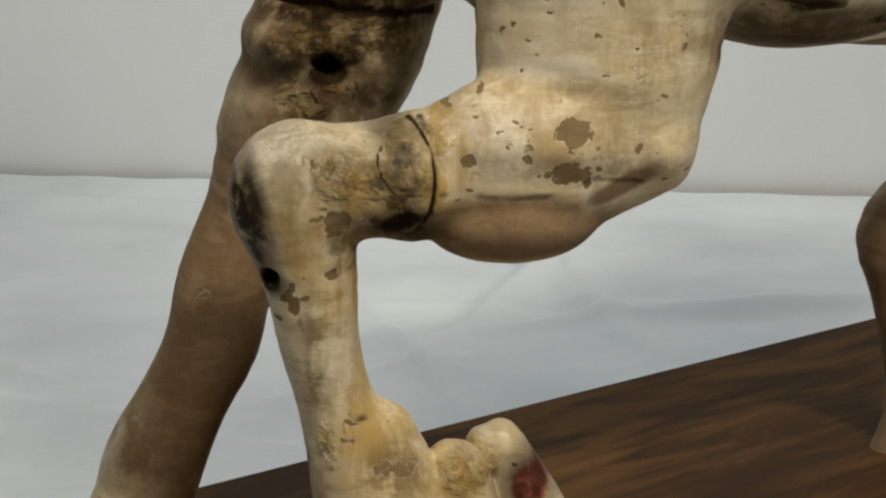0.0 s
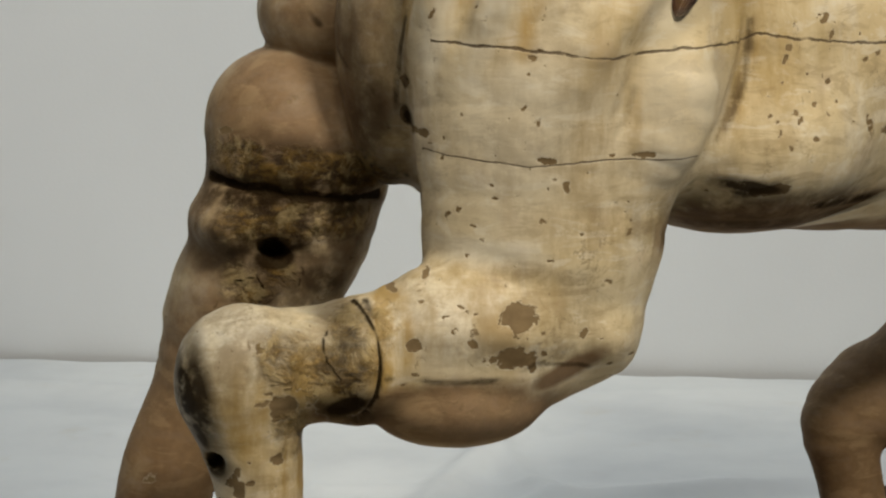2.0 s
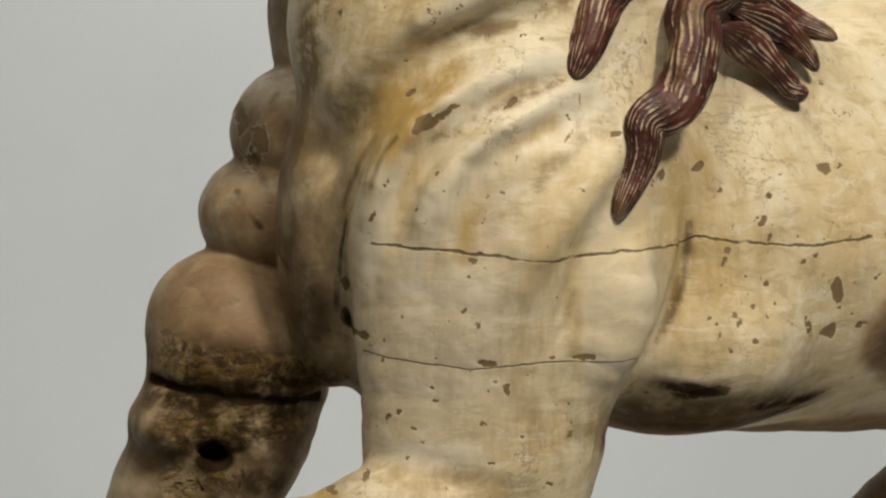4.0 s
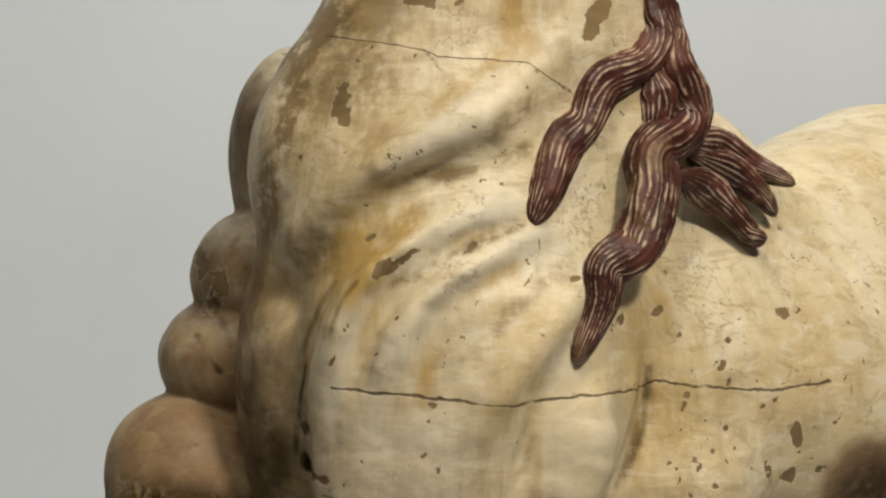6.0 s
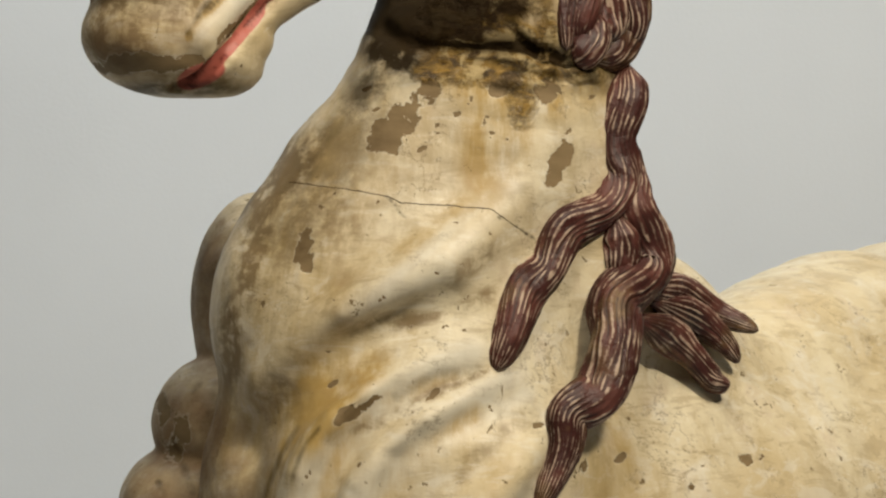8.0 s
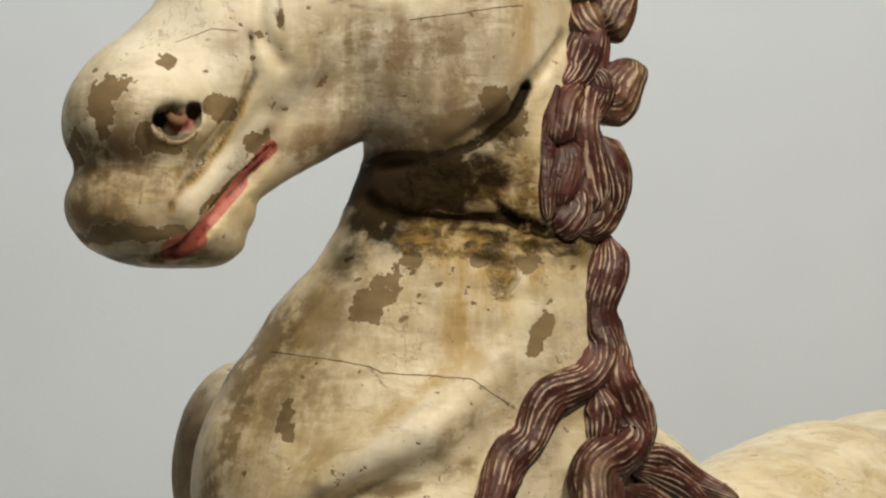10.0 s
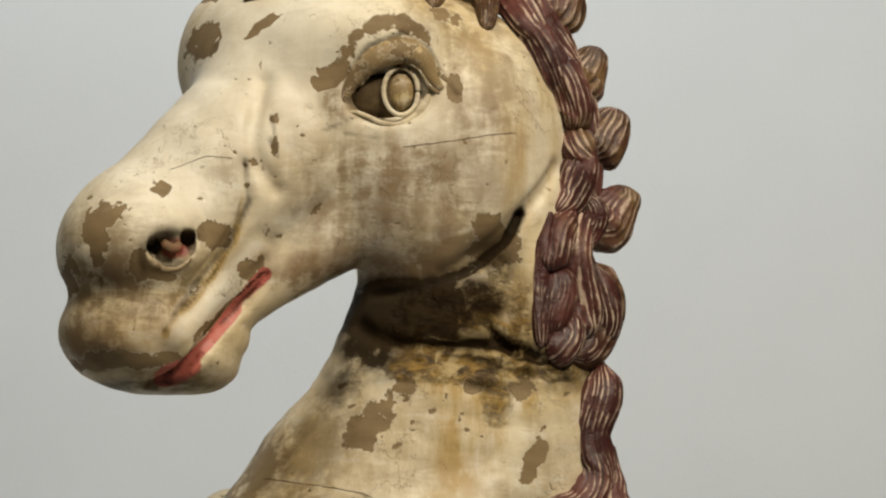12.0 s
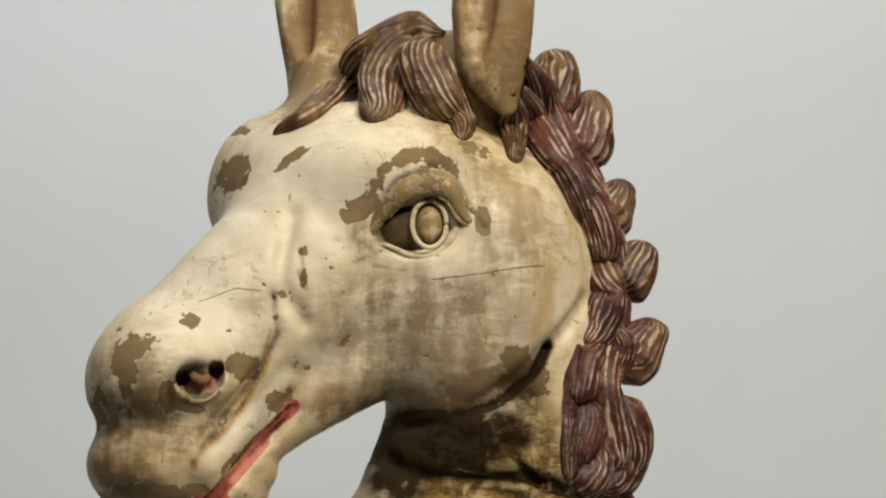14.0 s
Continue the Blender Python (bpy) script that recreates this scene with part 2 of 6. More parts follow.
# Carving: a signed distance grid, built up from limbs and ellipsoids and turned into one surface.
STEP, LOW, SHAPE, AXES, field = 0, None, None, None, None


def set_grid(step, low, high):
    global STEP, LOW, SHAPE, AXES, field
    STEP, LOW = step, np.array(low)
    SHAPE = tuple(int((b - a) / step) + 1 for a, b in zip(low, high))
    AXES = [(LOW[i] + STEP * np.arange(SHAPE[i])).astype(np.float32) for i in range(3)]
    field = np.full(SHAPE, 0.05, dtype=np.float32)


def window(low, high):
    """The part of the grid between two corners, and its coordinates."""
    cut = tuple(slice(max(0, int((low[i] - LOW[i]) / STEP)), max(0, min(SHAPE[i], int((high[i] - LOW[i]) / STEP) + 2))) for i in range(3))
    return cut, AXES[0][cut[0]][:, None, None], AXES[1][cut[1]][None, :, None], AXES[2][cut[2]][None, None, :]


def blend(cut, d, k, add):
    """Joins a shape to the carving, or cuts it out, with a fillet of about k."""
    old = field[cut]
    if not old.size:
        return
    sign = 1.0 if add else -1.0
    a, b = sign * old, d
    h = np.maximum(k - np.abs(a - b), 0.0) / k
    field[cut] = sign * (np.minimum(a, b) - h * h * k * 0.25)


def ellipsoid(centre, radii, k, tilt, yaw, add):
    reach = max(radii) + 2.5 * k + 0.008
    cut, x, y, z = window([c - reach for c in centre], [c + reach for c in centre])
    x, y, z = x - centre[0], y - centre[1], z - centre[2]
    c, s = math.cos(radians(yaw)), math.sin(radians(yaw))
    x, y = c * x + s * y, c * y - s * x
    c, s = math.cos(radians(tilt)), math.sin(radians(tilt))
    x, z = c * x + s * z, c * z - s * x
    q = np.sqrt((x / radii[0]) ** 2 + (y / radii[1]) ** 2 + (z / radii[2]) ** 2)
    g = np.sqrt((x / radii[0] ** 2) ** 2 + (y / radii[1] ** 2) ** 2 + (z / radii[2] ** 2) ** 2)
    blend(cut, (q * (q - 1.0) / (g + 1e-6)).astype(np.float32), k, add)


def limb(stations, k, flat, add, sink=0.0):
    """A chain of round cones through (x, y, z, radius); flat narrows it in depth."""
    p = np.array(stations)
    if len(p) > 2:  # smoothed between the stations
        ext = np.vstack([2 * p[0] - p[1], p, 2 * p[-1] - p[-2]])
        a, b, c, d = ext[:-3], ext[1:-2], ext[2:-1], ext[3:]
        parts = [0.5 * (2 * b + (c - a) * f + (2 * a - 5 * b + 4 * c - d) * f ** 2 + (3 * b - a - 3 * c + d) * f ** 3) for f in (0, 0.33, 0.67)]
        p = np.vstack([np.stack(parts, 1).reshape(-1, 4), p[-1:]])
    if sink:  # the ends run out into the surface
        s = np.linspace(0, 1, len(p))
        fade = np.clip(np.minimum(s, 1 - s) / 0.34, 0, 1)
        p[:, 1] += sink * (1 - fade) ** 2
        p[:, 3] *= 0.55 + 0.45 * fade
    reach = p[:, 3].max() + 2.5 * k + 0.008
    cut, x, y, z = window(p[:, :3].min(0) - reach, p[:, :3].max(0) + reach)
    if not field[cut].size:
        return
    best = None
    for a, b in zip(p[:-1], p[1:]):
        ux, uy, uz = b[:3] - a[:3]
        uy /= flat
        px, py, pz = x - a[0], (y - a[1]) / flat, z - a[2]
        t = np.clip((px * ux + py * uy + pz * uz) / (ux * ux + uy * uy + uz * uz + 1e-9), 0.0, 1.0)
        d = np.sqrt((px - t * ux) ** 2 + (py - t * uy) ** 2 + (pz - t * uz) ** 2) - (a[3] + t * (b[3] - a[3]))
        if best is None:
            best = d
        else:
            best = np.minimum(best, d)
    blend(cut, (best * (0.5 + 0.5 * flat)).astype(np.float32), k, add)


def add_ellipsoid(centre, radii, k, tilt=0, yaw=0):
    ellipsoid(centre, radii, k, tilt, yaw, True)


def cut_ellipsoid(centre, radii, k, tilt=0, yaw=0):
    ellipsoid(centre, radii, k, tilt, yaw, False)


def add_limb(stations, k, flat=1.0):
    limb(stations, k, flat, True)


def cut_limb(stations, k, flat=1.0):
    limb(stations, k, flat, False)


def add_ridge(stations, k):
    limb(stations, k, 1.0, True, 0.020)


def cut_groove(stations, k):
    limb(stations, k, 1.0, False, -0.010)


def carve_horse():
    # barrel, rump and neck
    add_limb([(0.158, 0.110, 0.663, 0.1393), (0.347, 0.220, 0.633, 0.1487), (0.575, 0.420, 0.629, 0.1742)], 0.030)
    add_ellipsoid((0.593, 0.460, 0.740), (0.1476, 0.1500, 0.1279), 0.050)
    add_limb([(0.178, 0.075, 1.077, 0.0730), (0.164, 0.075, 1.004, 0.0797), (0.145, 0.075, 0.927, 0.0963), (0.122, 0.080, 0.873, 0.1132), (0.101, 0.085, 0.818, 0.1259)], 0.012, flat=0.8)
    add_limb([(0.202, 0.075, 1.073, 0.0539), (0.202, 0.075, 0.998, 0.0685), (0.201, 0.080, 0.931, 0.0811), (0.214, 0.090, 0.839, 0.0899)], 0.030, flat=0.9)
    add_limb([(0.120, 0.080, 0.796, 0.1331), (0.114, 0.080, 0.700, 0.1227), (0.098, 0.090, 0.606, 0.1003)], 0.030, flat=0.85)
    add_ellipsoid((0.003, 0.090, 0.657), (0.0397, 0.0700, 0.1129), 0.015)
    add_ellipsoid((0.266, 0.110, 0.577), (0.0971, 0.1100, 0.0726), 0.030)
    add_ellipsoid((0.272, 0.170, 0.757), (0.1128, 0.0800, 0.1128), 0.050)
    add_limb([(0.360, 0.210, 0.735, 0.0650), (0.415, 0.275, 0.740, 0.0900), (0.500, 0.370, 0.750, 0.1080)], 0.030)
    # chest folds and far shoulder
    add_ellipsoid((0.008, 0.200, 0.818), (0.0537, 0.0700, 0.0858), 0.004)
    add_ellipsoid((-0.016, 0.180, 0.727), (0.0576, 0.0750, 0.0532), 0.005)
    add_ellipsoid((-0.036, 0.170, 0.664), (0.0625, 0.0750, 0.0512), 0.005)
    add_ellipsoid((-0.070, 0.150, 0.582), (0.0688, 0.0750, 0.0611), 0.006)
    # near shoulder and upper arm
    add_limb([(0.128, 0.020, 0.717, 0.1151), (0.123, 0.000, 0.634, 0.1080), (0.114, -0.005, 0.557, 0.0898), (0.110, -0.005, 0.508, 0.0798)], 0.030, flat=0.62)
    # shoulder ridges
    add_ridge([(0.025, -0.028, 0.646, 0.0103), (0.041, -0.035, 0.706, 0.0141), (0.084, -0.045, 0.754, 0.0149), (0.159, -0.038, 0.791, 0.0078)], 0.018)
    add_ridge([(0.056, -0.052, 0.640, 0.0125), (0.080, -0.052, 0.699, 0.0156), (0.127, -0.052, 0.738, 0.0148), (0.183, -0.038, 0.771, 0.0078)], 0.018)
    add_ridge([(0.114, -0.068, 0.595, 0.0131), (0.142, -0.063, 0.657, 0.0139), (0.182, -0.049, 0.706, 0.0125), (0.212, -0.027, 0.744, 0.0071)], 0.018)
    add_ridge([(0.021, -0.009, 0.766, 0.0151), (0.072, -0.028, 0.814, 0.0158), (0.135, -0.026, 0.853, 0.0158), (0.197, -0.002, 0.905, 0.0080)], 0.032)
    add_ridge([(0.211, -0.037, 0.665, 0.0173), (0.208, -0.035, 0.609, 0.0212), (0.188, -0.042, 0.562, 0.0141)], 0.020)
    cut_groove([(0.043, -0.044, 0.671, 0.0047), (0.062, -0.053, 0.723, 0.0070), (0.103, -0.056, 0.762, 0.0070), (0.167, -0.041, 0.781, 0.0039)], 0.018)
    cut_groove([(0.095, -0.060, 0.657, 0.0047), (0.106, -0.065, 0.716, 0.0070), (0.158, -0.053, 0.748, 0.0070), (0.191, -0.036, 0.765, 0.0039)], 0.018)
    cut_groove([(-0.003, 0.029, 0.721, 0.0049), (0.029, -0.024, 0.764, 0.0071), (0.076, -0.036, 0.800, 0.0071), (0.132, -0.031, 0.824, 0.0047)], 0.032)
    cut_groove([(0.236, 0.000, 0.580, 0.0040), (0.256, 0.003, 0.633, 0.0056), (0.262, 0.010, 0.689, 0.0036)], 0.012)
    cut_groove([(0.155, -0.059, 0.581, 0.0035), (0.170, -0.059, 0.633, 0.0054), (0.186, -0.054, 0.675, 0.0031)], 0.012)
    # near foreleg, bent
    add_limb([(0.112, -0.005, 0.507, 0.0778), (0.112, -0.005, 0.468, 0.0658)], 0.020, flat=0.7)
    add_limb([(0.128, -0.010, 0.465, 0.0430), (0.063, -0.030, 0.449, 0.0630), (0.007, -0.040, 0.442, 0.0478), (-0.019, -0.045, 0.438, 0.0438)], 0.012, flat=0.85)
    add_ellipsoid((0.154, -0.006, 0.450), (0.0207, 0.0440, 0.0231), 0.020)
    add_limb([(0.157, -0.012, 0.441, 0.0143), (0.124, -0.020, 0.428, 0.0150), (0.087, -0.025, 0.409, 0.0158)], 0.015)
    add_ellipsoid((0.047, -0.025, 0.407), (0.0652, 0.0600, 0.0348), 0.006)
    add_limb([(-0.025, -0.047, 0.439, 0.0453), (-0.053, -0.052, 0.438, 0.0405)], 0.006)
    add_limb([(-0.065, -0.054, 0.437, 0.0381), (-0.100, -0.058, 0.437, 0.0451), (-0.106, -0.058, 0.427, 0.0435)], 0.010)
    add_limb([(-0.104, -0.058, 0.418, 0.0408), (-0.094, -0.055, 0.368, 0.0338), (-0.089, -0.053, 0.322, 0.0288), (-0.079, -0.050, 0.279, 0.0273), (-0.066, -0.050, 0.236, 0.0335), (-0.056, -0.050, 0.193, 0.0382)], 0.012)
    add_limb([(-0.046, -0.045, 0.247, 0.0258), (-0.036, -0.040, 0.216, 0.0298), (-0.028, -0.040, 0.190, 0.0314)], 0.012)
    add_limb([(0.007, -0.030, 0.212, 0.0260), (0.011, -0.030, 0.186, 0.0292)], 0.004)
    add_limb([(0.033, 0.000, 0.224, 0.0176), (0.041, 0.000, 0.231, 0.0136)], 0.003)
    add_limb([(0.042, 0.000, 0.219, 0.0208), (0.053, 0.000, 0.193, 0.0256), (0.062, 0.000, 0.170, 0.0296)], 0.003)
    # far foreleg
    add_limb([(-0.068, 0.130, 0.545, 0.0703), (-0.082, 0.125, 0.494, 0.0638), (-0.104, 0.125, 0.455, 0.0621)], 0.012)
    add_ellipsoid((-0.112, 0.125, 0.512), (0.0391, 0.0700, 0.0297), 0.010)
    add_limb([(-0.122, 0.125, 0.420, 0.0510), (-0.143, 0.125, 0.371, 0.0416), (-0.168, 0.120, 0.319, 0.0373), (-0.179, 0.120, 0.274, 0.0365), (-0.201, 0.115, 0.230, 0.0347), (-0.226, 0.110, 0.181, 0.0392), (-0.236, 0.110, 0.148, 0.0380), (-0.244, 0.100, 0.129, 0.0361)], 0.015)
    add_limb([(-0.244, 0.100, 0.129, 0.0370), (-0.257, 0.090, 0.107, 0.0418)], 0.008)
    # hind legs
    add_limb([(0.684, 0.500, 0.452, 0.1150), (0.619, 0.460, 0.416, 0.0812), (0.504, 0.410, 0.366, 0.0501), (0.417, 0.390, 0.298, 0.0382)], 0.030)
    add_limb([(0.421, 0.400, 0.307, 0.0432), (0.392, 0.380, 0.286, 0.0352), (0.400, 0.380, 0.236, 0.0286), (0.415, 0.380, 0.144, 0.0276), (0.398, 0.370, 0.085, 0.0294), (0.389, 0.370, 0.069, 0.0332)], 0.012)
    add_limb([(0.737, 0.620, 0.475, 0.1205), (0.731, 0.620, 0.344, 0.0786), (0.718, 0.600, 0.250, 0.0520)], 0.030)
    add_limb([(0.641, 0.600, 0.280, 0.0494), (0.635, 0.600, 0.175, 0.0338), (0.635, 0.600, 0.075, 0.0312), (0.623, 0.600, -0.011, 0.0364)], 0.012)
    # head
    add_ellipsoid((0.153, 0.075, 1.163), (0.0963, 0.0780, 0.1071), 0.020)
    add_ellipsoid((0.086, 0.085, 1.215), (0.0792, 0.0850, 0.0771), 0.030)
    add_limb([(0.086, 0.075, 1.179, 0.0851), (0.019, 0.050, 1.137, 0.0730), (-0.042, 0.030, 1.084, 0.0617)], 0.020, flat=0.85)
    add_ellipsoid((-0.062, 0.020, 1.073), (0.0590, 0.0660, 0.0533), 0.020)
    add_ellipsoid((-0.061, 0.020, 1.013), (0.0578, 0.0580, 0.0412), 0.015)
    add_ellipsoid((-0.040, 0.020, 0.997), (0.0444, 0.0500, 0.0250), 0.015)
    add_limb([(-0.018, 0.020, 1.006, 0.0347), (0.008, 0.020, 1.036, 0.0210), (0.077, 0.045, 1.095, 0.0368)], 0.010, flat=0.85)
    add_ellipsoid((-0.006, 0.125, 1.237), (0.0289, 0.0400, 0.0476), 0.035, tilt=-15)
    add_ellipsoid((0.035, 0.100, 1.220), (0.0588, 0.0700, 0.0630), 0.030)
    add_ellipsoid((0.104, 0.030, 1.231), (0.0568, 0.0350, 0.0203), 0.030, tilt=8)
    # throat above the neck joint
    add_limb([(0.178, 0.125, 1.131, 0.0808), (0.177, 0.107, 1.043, 0.0780)], 0.008, flat=0.85)
    add_ellipsoid((0.151, 0.042, 1.129), (0.0837, 0.0460, 0.0760), 0.012)
    add_limb([(0.221, 0.075, 1.168, 0.0299), (0.222, 0.060, 1.090, 0.0247), (0.216, 0.050, 1.023, 0.0184)], 0.020)
    add_ellipsoid((0.154, 0.100, 1.305), (0.0630, 0.0600, 0.0462), 0.020)
    add_limb([(0.056, 0.140, 1.318, 0.0300), (0.048, 0.125, 1.285, 0.0300), (0.040, 0.115, 1.255, 0.0330)], 0.020)
    # ears
    add_limb([(0.183, 0.035, 1.282, 0.0090), (0.174, 0.035, 1.310, 0.0236), (0.173, 0.035, 1.340, 0.0301), (0.175, 0.035, 1.378, 0.0285), (0.183, 0.035, 1.439, 0.0049)], 0.004, flat=0.6)
    add_limb([(0.052, 0.150, 1.313, 0.0267), (0.047, 0.150, 1.353, 0.0310), (0.040, 0.150, 1.403, 0.0284), (0.037, 0.150, 1.462, 0.0060)], 0.012, flat=0.6)
    cut_limb([(0.160, 0.018, 1.318, 0.0065), (0.160, 0.015, 1.337, 0.0135), (0.162, 0.015, 1.375, 0.0150), (0.174, 0.022, 1.420, 0.0040)], 0.003)
    cut_limb([(0.034, 0.132, 1.340, 0.0070), (0.030, 0.130, 1.363, 0.0130), (0.029, 0.130, 1.399, 0.0140), (0.033, 0.138, 1.447, 0.0040)], 0.003)
    # eye, lids and nostril
    cut_ellipsoid((0.116, -0.004, 1.184), (0.0330, 0.0150, 0.0205), 0.006, tilt=6)
    cut_ellipsoid((-0.038, -0.040, 1.070), (0.0165, 0.0110, 0.0115), 0.005, tilt=14)
    cut_limb([(-0.0500, -0.0400, 1.0715, 0.0046), (-0.0500, -0.0180, 1.0705, 0.0050)], 0.003)
    cut_limb([(-0.0500, -0.0330, 1.0690, 0.0046), (-0.0440, -0.0300, 1.0630, 0.0050), (-0.0345, -0.0270, 1.0625, 0.0052), (-0.0270, -0.0250, 1.0690, 0.0056), (-0.0250, -0.0220, 1.0780, 0.0058)], 0.003)
    cut_limb([(-0.0270, -0.0300, 1.0780, 0.0050), (-0.0275, -0.0100, 1.0780, 0.0050)], 0.003)
    # mouth and cheek creases
    cut_limb([(0.030, 0.008, 1.054, 0.0024), (0.008, 0.003, 1.028, 0.0044), (-0.016, -0.021, 1.000, 0.0067), (-0.047, -0.009, 0.976, 0.0080)], 0.005)
    add_limb([(0.008, 0.010, 1.025, 0.0048), (-0.018, -0.007, 0.996, 0.0056), (-0.044, 0.003, 0.978, 0.0056)], 0.006)
    cut_limb([(0.013, -0.012, 1.133, 0.0016), (0.016, -0.012, 1.105, 0.0024), (0.003, -0.012, 1.077, 0.0024), (-0.017, -0.019, 1.052, 0.0024), (-0.041, -0.033, 1.012, 0.0020)], 0.008)
    add_limb([(0.021, 0.008, 1.072, 0.0076), (-0.004, 0.003, 1.047, 0.0108), (-0.034, -0.028, 1.009, 0.0106)], 0.008)
    cut_limb([(0.026, 0.005, 1.193, 0.0024), (0.018, -0.012, 1.145, 0.0024), (0.035, -0.007, 1.114, 0.0020)], 0.012)
    cut_limb([(0.242, 0.039, 1.138, 0.0033), (0.215, 0.015, 1.102, 0.0036), (0.190, 0.012, 1.077, 0.0032), (0.158, 0.015, 1.056, 0.0032)], 0.010)
    cut_limb([(0.106, 0.041, 1.043, 0.0037), (0.142, 0.017, 1.046, 0.0040), (0.176, 0.015, 1.060, 0.0040), (0.201, 0.017, 1.080, 0.0036), (0.211, 0.022, 1.101, 0.0024)], 0.004)
    # joints and holes
    cut_limb([(0.098, 0.042, 1.020, 0.0049), (0.114, 0.025, 1.010, 0.0036), (0.153, 0.011, 1.002, 0.0040), (0.194, 0.011, 1.006, 0.0036), (0.227, 0.016, 0.995, 0.0040)], 0.008)
    cut_limb([(0.137, 0.013, 0.993, 0.0016), (0.165, 0.006, 0.994, 0.0024), (0.194, 0.006, 0.987, 0.0024), (0.227, 0.016, 0.983, 0.0028)], 0.006)
    cut_limb([(0.186, 0.011, 1.021, 0.0016), (0.196, 0.013, 1.010, 0.0028), (0.207, 0.016, 0.999, 0.0028)], 0.006)
    cut_limb([(-0.130, 0.100, 0.548, 0.0029), (-0.099, 0.069, 0.543, 0.0033), (-0.061, 0.061, 0.537, 0.0037), (-0.024, 0.078, 0.534, 0.0033), (-0.003, 0.105, 0.534, 0.0034)], 0.006)
    cut_limb([(-0.017, -0.057, 0.484, 0.0016), (-0.006, -0.078, 0.466, 0.0019), (-0.006, -0.085, 0.436, 0.0023), (-0.013, -0.081, 0.411, 0.0027), (-0.029, -0.066, 0.399, 0.0023)], 0.004)
    cut_ellipsoid((-0.121, -0.077, 0.374), (0.0077, 0.0200, 0.0077), 0.004)
    cut_ellipsoid((-0.086, 0.066, 0.498), (0.0115, 0.0200, 0.0085), 0.006, tilt=-20)
    cut_ellipsoid((-0.070, 0.060, 0.492), (0.0170, 0.0080, 0.0070), 0.006, tilt=20)
    cut_limb([(-0.118, 0.066, 0.466, 0.0016), (-0.102, 0.060, 0.474, 0.0030), (-0.096, 0.060, 0.464, 0.0026), (-0.098, 0.062, 0.452, 0.0014)], 0.004)
    cut_limb([(-0.078, 0.058, 0.488, 0.0024), (-0.066, 0.058, 0.478, 0.0026), (-0.070, 0.060, 0.464, 0.0016)], 0.004)



def surface():
    """The carving's surface as vertices and quads (naive surface nets)."""
    inside = field < 0
    n = [s - 1 for s in SHAPE]
    count = np.zeros(n, dtype=np.uint8)
    corners = [(i, j, k) for i in (0, 1) for j in (0, 1) for k in (0, 1)]
    for i, j, k in corners:
        count += inside[i:n[0] + i, j:n[1] + j, k:n[2] + k]
    cells = np.flatnonzero((count > 0) & (count < 8))
    del count
    at = np.stack(np.unravel_index(cells, n), 1)
    level = {c: field[at[:, 0] + c[0], at[:, 1] + c[1], at[:, 2] + c[2]] for c in corners}
    total, hits = np.zeros((len(at), 3)), np.zeros(len(at))
    for a in corners:
        for axis in range(3):
            if a[axis]:
                continue
            b = tuple(1 if i == axis else v for i, v in enumerate(a))
            cross = (level[a] < 0) != (level[b] < 0)
            t = np.where(cross, level[a] / np.where(cross, level[a] - level[b], 1), 0)
            spot = np.array(a, dtype=float)[None, :].repeat(len(at), 0)
            spot[:, axis] = t
            total += spot * cross[:, None]
            hits += cross
    verts = LOW + STEP * (at + total / hits[:, None])
    quads = []
    for axis in range(3):
        u, v = (axis + 1) % 3, (axis + 2) % 3
        lo, hi = [slice(None)] * 3, [slice(None)] * 3
        lo[axis], hi[axis] = slice(0, -1), slice(1, None)
        edge = np.argwhere(inside[tuple(lo)] != inside[tuple(hi)])
        edge = edge[(edge[:, u] > 0) & (edge[:, v] > 0) & (edge[:, u] < n[u]) & (edge[:, v] < n[v])]
        ring = []
        for du, dv in ((1, 1), (0, 1), (0, 0), (1, 0)):
            c = edge.copy()
            c[:, u] -= du
            c[:, v] -= dv
            ring.append(np.searchsorted(cells, np.ravel_multi_index(c.T, n)))
        q = np.stack(ring, 1)
        flip = ~inside[tuple(edge.T)]
        q[flip] = q[flip][:, ::-1]
        quads.append(q)
    return verts, np.concatenate(quads)


def ripple(p, size, seed):
    """Smooth random values, about -1 to 1, that change over the given size."""
    table = np.random.default_rng(seed).uniform(-1, 1, (32, 32, 32)).astype(np.float32)
    q = p / size
    i = np.floor(q).astype(int)
    f = q - i
    f = f * f * (3 - 2 * f)
    total = np.zeros(len(p))
    for dx in (0, 1):
        for dy in (0, 1):
            for dz in (0, 1):
                w = (f[:, 0] if dx else 1 - f[:, 0]) * (f[:, 1] if dy else 1 - f[:, 1]) * (f[:, 2] if dz else 1 - f[:, 2])
                total += w * table[(i[:, 0] + dx) % 32, (i[:, 1] + dy) % 32, (i[:, 2] + dz) % 32]
    return total


def normals(p, faces):
    n = np.cross(p[faces[:, 2]] - p[faces[:, 0]], p[faces[:, 3]] - p[faces[:, 1]])
    normal = np.zeros_like(p)
    for k in range(4):
        for axis in range(3):
            normal[:, axis] += np.bincount(faces[:, k], weights=n[:, axis], minlength=len(p))
    return normal / (np.linalg.norm(normal, axis=1)[:, None] + 1e-12)


def roughen(p, faces):
    """Hand-cut unevenness of the wood, along the normals."""
    lift = 0.0012 * ripple(p, 0.04, 1) + 0.0005 * ripple(p, 0.017, 2) + 0.0003 * ripple(p, 0.008, 3)
    lift *= np.where((p[:, 2] > 1.02) | (p[:, 2] < 0.42), 0.5, 1.0)
    return p + normals(p, faces) * lift[:, None]


